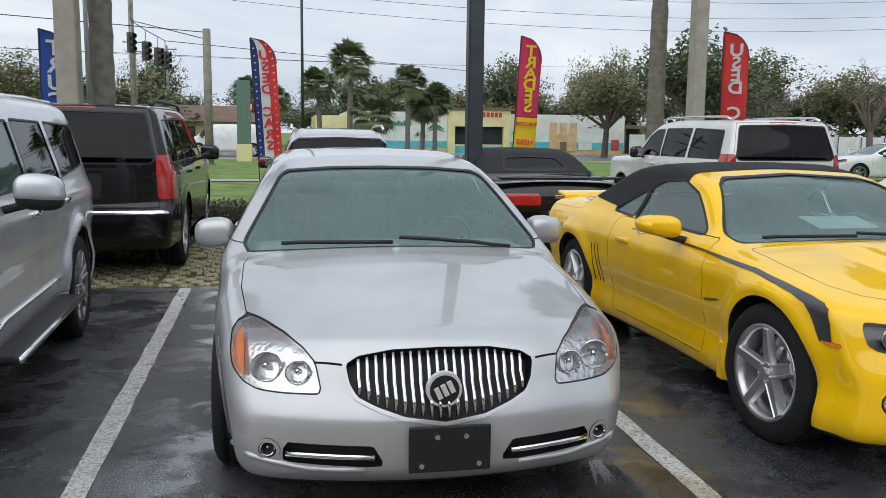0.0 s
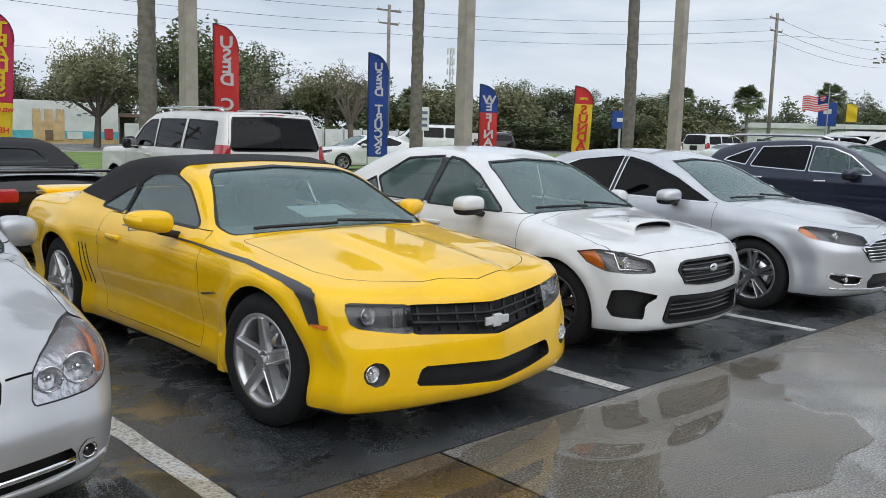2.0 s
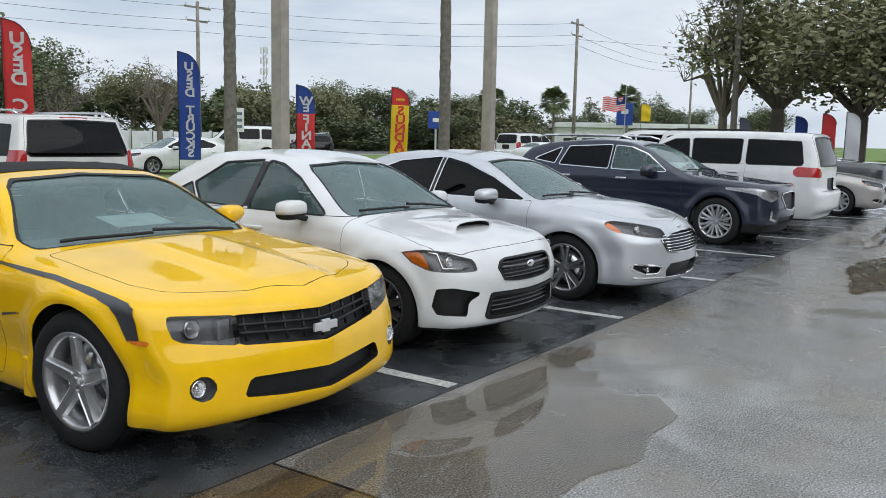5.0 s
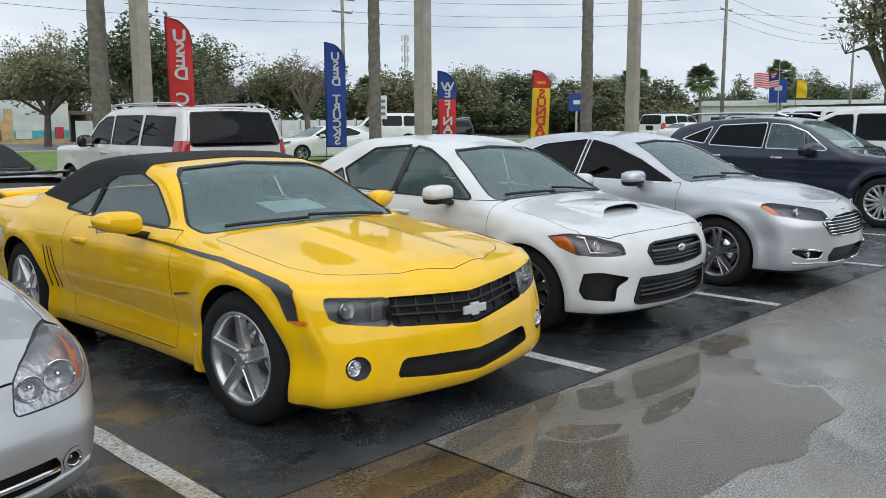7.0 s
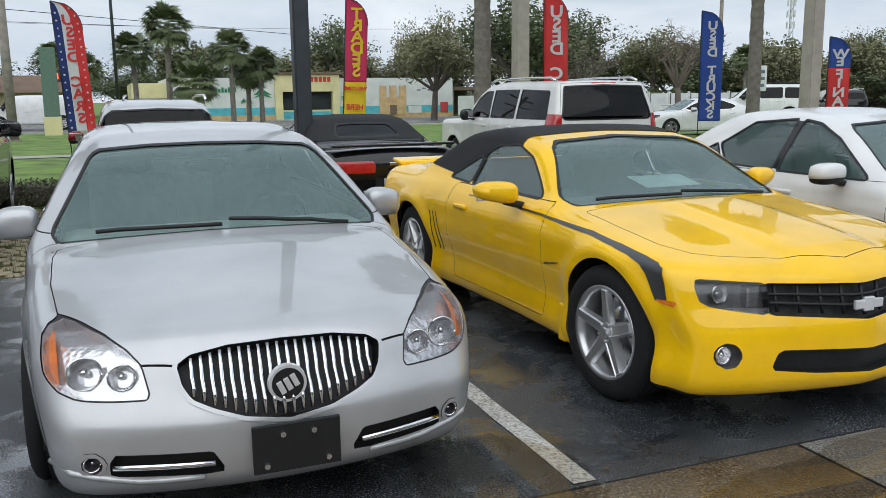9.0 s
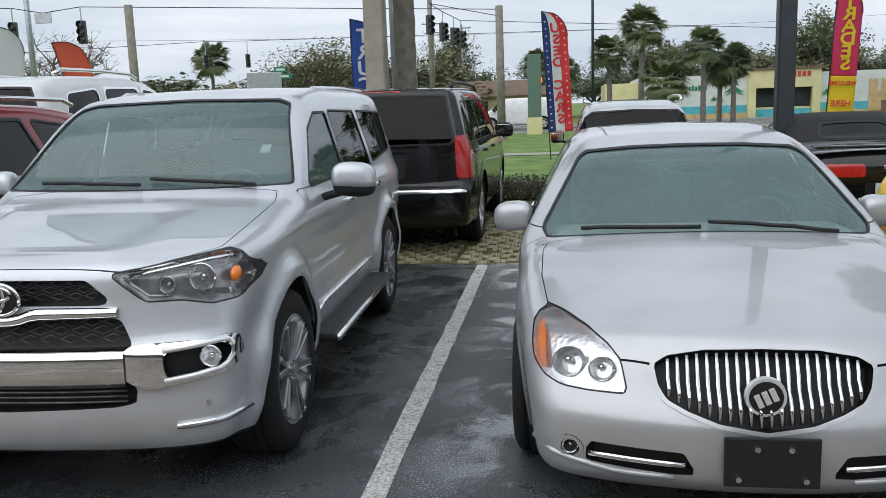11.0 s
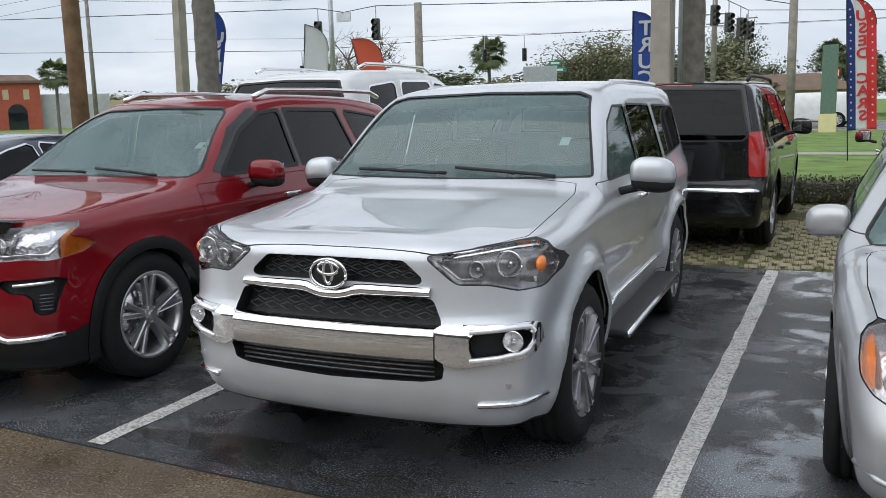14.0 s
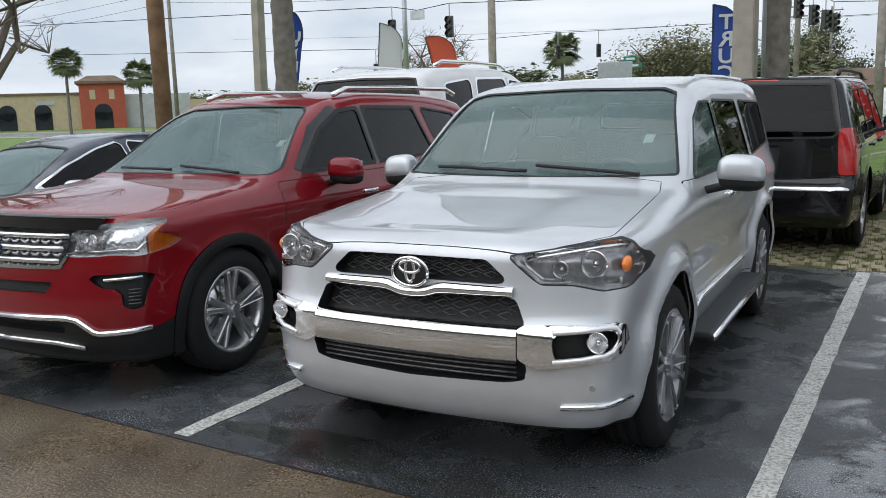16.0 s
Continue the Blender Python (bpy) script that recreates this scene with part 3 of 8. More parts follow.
    if S.get("rails"):
        ra, rb, rx, rz = S["rails"]
        for sd in (-1, 1):
            pts = [(sd * rx, ra, rz - 0.05), (sd * rx, ra + 0.18, rz), (sd * rx, (ra + rb) / 2, rz + 0.01), (sd * rx, rb - 0.18, rz), (sd * rx, rb, rz - 0.05)]
            strip("roof_rail", pts, 0.022, S.get("rail_mat", M_SATIN), car)
    return car, sh


def on_front(sh, x, z, out=0.0, y0=0.6):
    """The place on the nose of a shell at x, z."""
    ys = np.linspace(-0.2, y0, 321)
    q = np.stack([np.full_like(ys, x), ys, np.full_like(ys, z)], -1)
    d = sh.F(q)
    ok = np.nonzero(d < 0)[0]
    if not len(ok):
        return Vector((x, 0.3 - out, z))
    i = max(1, int(ok[0]))
    a, b = float(d[i - 1]), float(d[i])
    u = a / (a - b) if a > 0 > b else 1.0
    return Vector((x, float(ys[i - 1] + u * (ys[i] - ys[i - 1])) - out, z))


def on_side(sh, y, z, sd, out=0.0):
    """The place on the flank of a shell at y, z."""
    xs = np.linspace(1.2, 0.3, 361)
    q = np.stack([xs, np.full_like(xs, y), np.full_like(xs, z)], -1)
    d = sh.F(q)
    ok = np.nonzero(d < 0)[0]
    if not len(ok):
        return Vector((sd * (0.8 + out), y, z))
    i = max(1, int(ok[0]))
    u = float(d[i - 1] / (d[i - 1] - d[i])) if d[i - 1] > 0 else 1.0
    return Vector((sd * (float(xs[i - 1] + u * (xs[i] - xs[i - 1])) + out), y, z))


def lamp_bulb(car, p, r, mat=None):
    """A reflector cup with a small bulb in it, facing the nose."""
    v, f = lathe([(r, 0.02), (r * 0.97, 0.022), (r * 0.9, 0.01), (r * 0.72, -0.012), (r * 0.4, -0.028), (0.0, -0.034)], 24)
    cup = mesh_object("reflector", v, f, mat or M_LAMPBOWL, car)
    cup.matrix_local = Matrix.Translation(p) @ Matrix.Rotation(-math.pi / 2, 4, "Z")
    part("bulb", ball_bm(r * 0.3, r * 0.3, r * 0.3, Matrix.Translation(p), 12, 8), M_CHROME, car, smooth=True)
    strip("lamp_ring", [p + Vector((r * math.cos(a), -0.02, r * math.sin(a))) for a in np.linspace(0, 2 * math.pi, 25)], 0.004, M_CHROME, car)
# ---------- car tables: lengths in metres, nose at y = 0, tail at y = L ----------
SEDAN_SEC = lambda b, t, r=0.70: [(0.15, 0.9), (0.3, 0.955), (0.5, 0.985), (0.68, 1.0), (b - 0.06, 0.985), (b, 0.955), (b + 0.1, 0.9), (t, r)]
PLAN = [(0.0, 0.83), (0.35, 0.895), (0.9, 0.955), (1.8, 1.0), (3.2, 1.0), (4.2, 0.975), (5.2, 0.91)]
BOTH = (1, -1)


def disc(cx, cz, r, n=18):
    return [(cx + r * math.cos(2 * math.pi * i / n), cz + r * math.sin(2 * math.pi * i / n)) for i in range(n)]


def door_set(y0, y1, y2, z0, z1):
    return [("side", [(y0, z0), (y1 - 0.004, z0), (y1 - 0.004, z1), (y0 - 0.02, z1)], 0.03, BOTH, 0.35, "door"),
            ("side", [(y1 + 0.004, z0), (y2 - 0.1, z0), (y2, z0 + 0.28), (y2 + 0.02, z1), (y1 + 0.004, z1)], 0.03, BOTH, 0.35, "door")]


BUICK = dict(
    two_tone=False, L=5.16, hw=0.935, belt=0.95, cowl=1.42, zb=0.2, wr=0.335, arch=0.375, axles=(1.03, 3.97), paint=M_SILVER, axis=0.55,
    plan=PLAN, sec=SEDAN_SEC(0.95, 1.47, 0.66), crown=0.075, kf=(0.24, 0.12), kr=(0.15, 0.06), round=0.13, rf=0.1,
    top=[(0.0, 0.70), (0.1, 0.77), (0.3, 0.815), (0.8, 0.895), (1.2, 0.945), (1.36, 0.965), (2.05, 1.335), (2.4, 1.43), (3.0, 1.465), (3.5, 1.44), (4.3, 1.08), (4.5, 1.03), (5.0, 1.01), (5.16, 0.95)],
    front=[(0.2, 0.12), (0.3, 0.03), (0.42, 0.004), (0.485, 0.0), (0.515, 0.008), (0.6, 0.05), (0.75, 0.12), (1.0, 0.3), (1.5, 0.9)],
    rear=[(0.2, 5.05), (0.4, 5.14), (0.6, 5.16), (0.95, 5.06), (1.1, 4.95), (1.5, 4.6)],
    ws=[(0, 1.338), (0.3, 1.333), (0.56, 1.315), (0.59, 1.29), (0.77, 0.985), (0.75, 0.962), (0.3, 0.962), (0, 0.967)], ws_lim=2.3, ws_base=(1.4, 0.98), ws_top=(2.05, 1.335),
    rw=[(0, 1.38), (0.5, 1.36), (0.66, 1.12), (0, 1.11)], rw_lim=3.6,
    side_glass=[([(1.78, 0.985), (2.75, 1.0), (2.75, 1.36), (2.4, 1.335), (2.15, 1.24)], M_GLASS_T), ([(2.82, 1.0), (3.75, 1.01), (3.95, 1.1), (3.55, 1.31), (2.82, 1.37)], M_GLASS_T)],
    insets=[
        ("headlamp", "front", [(0.478, 0.605), (0.60, 0.605), (0.69, 0.61), (0.745, 0.632), (0.78, 0.67), (0.786, 0.72), (0.782, 0.77), (0.75, 0.797), (0.70, 0.795), (0.60, 0.77), (0.535, 0.732), (0.495, 0.69)], 0.02, BOTH, 0.75, M_LAMPBOWL, 0.05, dict(lens=True, amber=0.768, ring=0.006, ring_mat=M_TRIM, ring_push=-0.004, label="clear headlamp with chrome reflector bowls")),
        ("grille", "front", [(0, 0.742), (0.19, 0.737), (0.32, 0.717), (0.365, 0.69), (0.352, 0.625), (0.325, 0.58), (0.255, 0.547), (0.15, 0.512), (0, 0.492)], 0.015, (0,), 0.5, M_TRIM, 0.05, dict(ring=0.014, ring_mat=M_SILVER, ring_push=0.008)),
        ("fog_lamp", "front", disc(0.662, 0.372, 0.05), 0.0, BOTH, 0.5, M_LAMPDARK, 0.04, dict(ring=0.014, ring_mat=M_SILVER, ring_push=0.004)),
        ("lower_intake", "front", [(0.275, 0.392), (0.595, 0.402), (0.60, 0.335), (0.30, 0.318), (0.235, 0.322)], 0.008, BOTH, 0.4, M_TRIM, 0.04, {}),
    ],
    panels=[("top", [(0, 0.115), (0.36, 0.12), (0.496, 0.155), (0.6, 0.276), (0.705, 0.42), (0.745, 0.5), (0.785, 0.9), (0.79, 1.3), (0.77, 1.39), (0.4, 1.425), (0, 1.43)], 0.0, (0,), 0.66, "hood")] + door_set(1.5, 2.78, 3.95, 0.33, 0.955),
    wheel=(0.335, 0.215, 0.22, (9, "five"), M_ALLOY), mirror=(0.865, 1.92, 1.0, 0.22, 0.16, M_SILVER), handles=((2.6, 0.84), (3.7, 0.85)), handle_mat=M_CHROME,
    cabin_mat=M_CABIN_L, seat_mat=M_SEAT, glass=(M_GLASS, M_GLASS_T, M_GLASS_T))

CAMARO = dict(
    wedge=True, two_tone=False, L=4.84, hw=0.955, belt=0.95, cowl=1.55, zb=0.17, wr=0.36, arch=0.40, axles=(0.97, 3.82), paint=M_YELLOW, flare=0.03,
    vee=0.16,
    plan=[(0, 0.9), (0.4, 0.945), (0.95, 0.985), (2.2, 0.955), (3.0, 0.97), (3.8, 1.0), (4.4, 0.97), (4.84, 0.92)],
    sec=[(0.15, 0.93), (0.3, 0.975), (0.5, 0.985), (0.72, 1.0), (0.86, 0.985), (0.93, 0.95), (1.0, 0.87), (1.4, 0.66)], crown=0.055, kf=(0.04, 0.15), kr=(0.14, 0.06), round=0.06, rf=0.035,
    top=[(0.0, 0.66), (0.1, 0.70), (0.2, 0.755), (0.3, 0.80), (0.4, 0.825), (0.65, 0.87), (1.2, 0.94), (1.52, 0.975), (2.17, 1.295), (2.35, 1.335), (2.75, 1.385), (3.2, 1.345), (3.75, 1.12), (3.95, 1.045), (4.55, 1.03), (4.84, 1.0)],
    front=[(0.17, 0.2), (0.22, 0.12), (0.28, 0.095), (0.4, 0.1), (0.5, 0.112), (0.56, 0.13), (0.62, 0.15), (0.68, 0.165), (0.74, 0.185), (0.8, 0.24), (0.9, 0.42), (1.3, 0.8)],
    rear=[(0.2, 4.7), (0.4, 4.8), (0.75, 4.84), (1.0, 4.80), (1.3, 4.3)],
    hoodlines=((0.25, 1.5, 0.28, 0.03, 0.03),), crease=((0.80, 0.014, 0.05), (0.42, -0.03, 0.12)),
    ws=[(0, 1.30), (0.5, 1.275), (0.57, 1.24), (0.75, 0.99), (0.72, 0.965), (0.3, 0.975), (0, 0.985)], ws_lim=2.45, ws_base=(1.52, 0.98), ws_top=(2.17, 1.31),
    rw=[(0, 1.26), (0.34, 1.25), (0.40, 1.14), (0, 1.13)], rw_lim=3.2,
    side_glass=[([(1.86, 0.985), (2.86, 0.992), (2.84, 1.19), (2.72, 1.243), (2.45, 1.262), (2.2, 1.19)], M_GLASS_T), ([(2.92, 0.994), (3.25, 1.01), (3.0, 1.13), (2.91, 1.165)], M_GLASS_T)],
    soft=lambda p: np.maximum(2.44 - p[:, 1] - 0.35 * np.abs(p[:, 0]) * 0.2, np.maximum(0.995 + 0.09 * np.maximum(p[:, 1] - 2.9, 0) - p[:, 2], p[:, 1] - 3.86)),
    insets=[
        ("headlamp", "front", [(0.52, 0.594), (0.69, 0.62), (0.79, 0.64), (0.805, 0.66), (0.815, 0.738), (0.727, 0.733), (0.52, 0.716)], 0.012, BOTH, 0.6, M_LAMPDARK, 0.06, dict(lens=True, label="slim headlamp under the hood lip")),
        ("grille", "front", [(0, 0.69), (0.26, 0.702), (0.51, 0.716), (0.505, 0.59), (0.287, 0.57), (0, 0.543)], 0.01, (0,), 0.5, M_TRIM, 0.06, {}),
        ("lower_intake", "front", [(0, 0.385), (0.3, 0.40), (0.47, 0.408), (0.485, 0.395), (0.51, 0.338), (0.3, 0.312), (0, 0.293)], 0.012, (0,), 0.5, M_TRIM, 0.06, {}),
        ("fog_lamp", "front", disc(0.72, 0.402, 0.062), 0.0, BOTH, 0.6, M_LAMPDARK, 0.05, {}),
        ("side_marker", "side", [(0.42, 0.606), (0.57, 0.60), (0.57, 0.632), (0.42, 0.64)], 0.0, BOTH, 0.4, M_AMBER, 0.0, dict(push=0.003)),
        ("tail_lamp", "rear", [(0.28, 0.74), (0.80, 0.75), (0.82, 0.86), (0.28, 0.86)], 0.02, BOTH, 4.3, M_TAIL, 0.02, {}),
    ],
    panels=[("top", [(0, 0.285), (0.33, 0.355), (0.60, 0.485), (0.70, 0.575), (0.76, 0.75), (0.765, 1.1), (0.75, 1.46), (0.4, 1.51), (0, 1.52)], 0.0, (0,), 0.74, "hood"),
            ("side", [(1.72, 0.3), (3.02, 0.3), (3.1, 0.6), (3.05, 0.945), (1.68, 0.945)], 0.03, BOTH, 0.35, "door")],
    wheel=(0.36, 0.25, 0.25, (5, "five"), M_ALLOY), mirror=(0.93, 2.0, 1.0, 0.25, 0.15, M_YELLOW), handles=((2.85, 0.82),), seat_y=2.75, rows=1, track=0.985, steer=radians(4),
    glass=(M_GLASS, M_GLASS_T, M_GLASS_D))

WRX = dict(
    dark_pillar=True, L=4.6, hw=0.9, belt=0.94, cowl=1.2, zb=0.18, wr=0.325, arch=0.365, axles=(0.93, 3.58), paint=M_WHITE, flare=0.035,
    plan=[(0, 0.86), (0.35, 0.95), (0.93, 0.995), (1.8, 0.975), (3.0, 0.975), (3.6, 1.0), (4.6, 0.88)], sec=SEDAN_SEC(0.94, 1.475, 0.64), crown=0.07, kf=(0.26, 0.22), kr=(0.16, 0.08), round=0.1, rf=0.09,
    top=[(0.0, 0.70), (0.1, 0.765), (0.3, 0.82), (0.8, 0.905), (1.15, 0.955), (1.28, 0.985), (2.0, 1.36), (2.35, 1.45), (2.7, 1.475), (3.1, 1.45), (3.85, 1.14), (4.0, 1.09), (4.45, 1.07), (4.6, 1.02)],
    front=[(0.18, 0.2), (0.25, 0.13), (0.4, 0.12), (0.55, 0.105), (0.66, 0.13), (0.78, 0.2), (1.0, 0.43), (1.4, 0.88)],
    rear=[(0.2, 4.45), (0.5, 4.58), (0.75, 4.6), (1.08, 4.56), (1.3, 4.2)],
    crease=((0.78, 0.01, 0.04),),
    ws=[(0, 1.35), (0.48, 1.325), (0.54, 1.29), (0.70, 1.0), (0.68, 0.975), (0.3, 0.98), (0, 0.985)], ws_lim=2.3, ws_base=(1.3, 0.99), ws_top=(2.0, 1.365),
    rw=[(0, 1.37), (0.46, 1.34), (0.62, 1.16), (0, 1.15)], rw_lim=3.2,
    side_glass=[([(1.55, 0.985), (2.42, 0.99), (2.36, 1.37), (2.2, 1.345), (1.95, 1.24)], M_GLASS_T), ([(2.5, 0.995), (3.05, 1.01), (3.2, 1.16), (2.9, 1.34), (2.45, 1.375)], M_GLASS_T), ([(3.14, 1.01), (3.5, 1.03), (3.26, 1.15)], M_GLASS_T)],
    insets=[
        ("headlamp", "front", [(0.60, 0.645), (0.74, 0.64), (0.855, 0.648), (0.876, 0.69), (0.884, 0.765), (0.85, 0.783), (0.765, 0.77), (0.68, 0.735), (0.605, 0.713)], 0.01, BOTH, 0.8, M_LAMPDARK, 0.045, dict(lens=True, amber=0.862)),
        ("grille", "front", [(0, 0.705), (0.3, 0.70), (0.355, 0.685), (0.39, 0.645), (0.345, 0.56), (0.2, 0.545), (0, 0.54)], 0.012, (0,), 0.5, M_TRIM, 0.05, dict(ring=0.014, ring_mat=M_TRIM, ring_push=0.008)),
        ("lower_intake", "front", [(0, 0.445), (0.42, 0.455), (0.465, 0.455), (0.505, 0.295), (0.48, 0.275), (0, 0.268)], 0.012, (0,), 0.4, M_TRIM, 0.06, dict(ring=0.03, ring_mat=M_TRIM, ring_push=0.012)),
        ("fog_pocket", "front", [(0.58, 0.468), (0.773, 0.512), (0.828, 0.503), (0.832, 0.379), (0.812, 0.326), (0.669, 0.312), (0.665, 0.418)], 0.01, BOTH, 0.7, M_TRIM, 0.05, {}),
    ],
    panels=[("top", [(0, 0.232), (0.15, 0.236), (0.42, 0.268), (0.66, 0.325), (0.8, 0.46), (0.815, 0.6), (0.765, 0.85), (0.735, 1.1), (0.72, 1.2), (0.4, 1.265), (0, 1.275)], 0.0, (0,), 0.66, "hood")] + door_set(1.35, 2.46, 3.3, 0.33, 0.945),
    wheel=(0.325, 0.225, 0.235, (10, "five"), M_ALLOYDK), mirror=(0.9, 1.72, 1.02, 0.22, 0.15, M_WHITE), handles=((2.3, 0.83), (3.2, 0.85)), seat_y=2.3,
    glass=(M_GLASS, M_GLASS, M_GLASS))

FUSION = dict(
    dark_pillar=True, L=4.87, hw=0.925, belt=0.95, cowl=1.2, zb=0.18, wr=0.335, arch=0.37, axles=(0.95, 3.83), paint=M_SILVER_B, flare=0.02,
    plan=[(0, 0.86), (0.35, 0.94), (0.95, 0.985), (2.0, 1.0), (3.5, 0.99), (4.87, 0.86)], sec=SEDAN_SEC(0.95, 1.475, 0.64), crown=0.045, kf=(0.25, 0.2), kr=(0.18, 0.1), round=0.11, rf=0.1,
    top=[(0.0, 0.74), (0.12, 0.80), (0.35, 0.85), (0.9, 0.955), (1.25, 0.99), (2.1, 1.36), (2.5, 1.45), (2.85, 1.475), (3.4, 1.43), (4.2, 1.14), (4.4, 1.09), (4.75, 1.06), (4.87, 1.0)],
    front=[(0.18, 0.12), (0.27, 0.03), (0.42, 0.0), (0.6, 0.01), (0.74, 0.08), (0.85, 0.2), (1.4, 0.8)],
    rear=[(0.2, 4.7), (0.5, 4.85), (0.75, 4.87), (1.05, 4.8), (1.3, 4.4)], crease=((0.82, 0.012, 0.04), (0.5, -0.012, 0.1)),
    ws=[(0, 1.355), (0.48, 1.33), (0.54, 1.29), (0.71, 1.0), (0.69, 0.975), (0.3, 0.98), (0, 0.985)], ws_lim=2.5, ws_base=(1.3, 0.99), ws_top=(2.1, 1.365),
    rw=[(0, 1.36), (0.46, 1.33), (0.62, 1.16), (0, 1.15)], rw_lim=3.3,
    side_glass=[([(1.47, 0.99), (2.6, 1.0), (2.56, 1.385), (2.29, 1.33), (1.9, 1.195)], M_GLASS_D), ([(2.68, 1.0), (3.5, 1.03), (3.72, 1.14), (3.2, 1.33), (2.64, 1.39)], M_GLASS_D)], trim=M_CHROME,
    insets=[
        ("headlamp", "front", [(0.41, 0.675), (0.55, 0.678), (0.70, 0.695), (0.86, 0.735), (0.876, 0.785), (0.868, 0.812), (0.824, 0.83), (0.70, 0.812), (0.5, 0.772), (0.41, 0.745)], 0.008, BOTH, 0.9, M_LAMPDARK, 0.04, dict(lens=True, amber=0.835)),
        ("grille", "front", [(0, 0.712), (0.27, 0.70), (0.38, 0.672), (0.50, 0.648), (0.42, 0.545), (0.3, 0.53), (0, 0.52)], 0.015, (0,), 0.5, M_TRIM, 0.045, dict(ring=0.014, ring_mat=M_CHROME, ring_push=0.01)),
        ("lower_intake", "front", [(0, 0.40), (0.36, 0.40), (0.42, 0.34), (0.38, 0.28), (0, 0.27)], 0.012, (0,), 0.4, M_TRIM, 0.05, {}),
        ("fog_pocket", "front", [(0.50, 0.39), (0.80, 0.425), (0.80, 0.375), (0.68, 0.32), (0.56, 0.32)], 0.01, BOTH, 0.7, M_TRIM, 0.04, dict(ring=0.012, ring_mat=M_CHROME, ring_push=0.005)),
    ],
    panels=[("top", [(0, 0.17), (0.4, 0.26), (0.66, 0.5), (0.73, 0.9), (0.75, 1.2), (0.4, 1.24), (0, 1.25)], 0.0, (0,), 0.68, "hood")] + door_set(1.42, 2.64, 3.6, 0.33, 0.955),
    wheel=(0.335, 0.24, 0.235, (5, "twin"), M_ALLOYMID), mirror=(0.92, 1.8, 1.02, 0.23, 0.15, M_SILVER_B), handles=((2.45, 0.85), (3.5, 0.87)), handle_mat=M_CHROME,
    glass=(M_GLASS, M_GLASS_D, M_GLASS_T), seat_y=2.4)

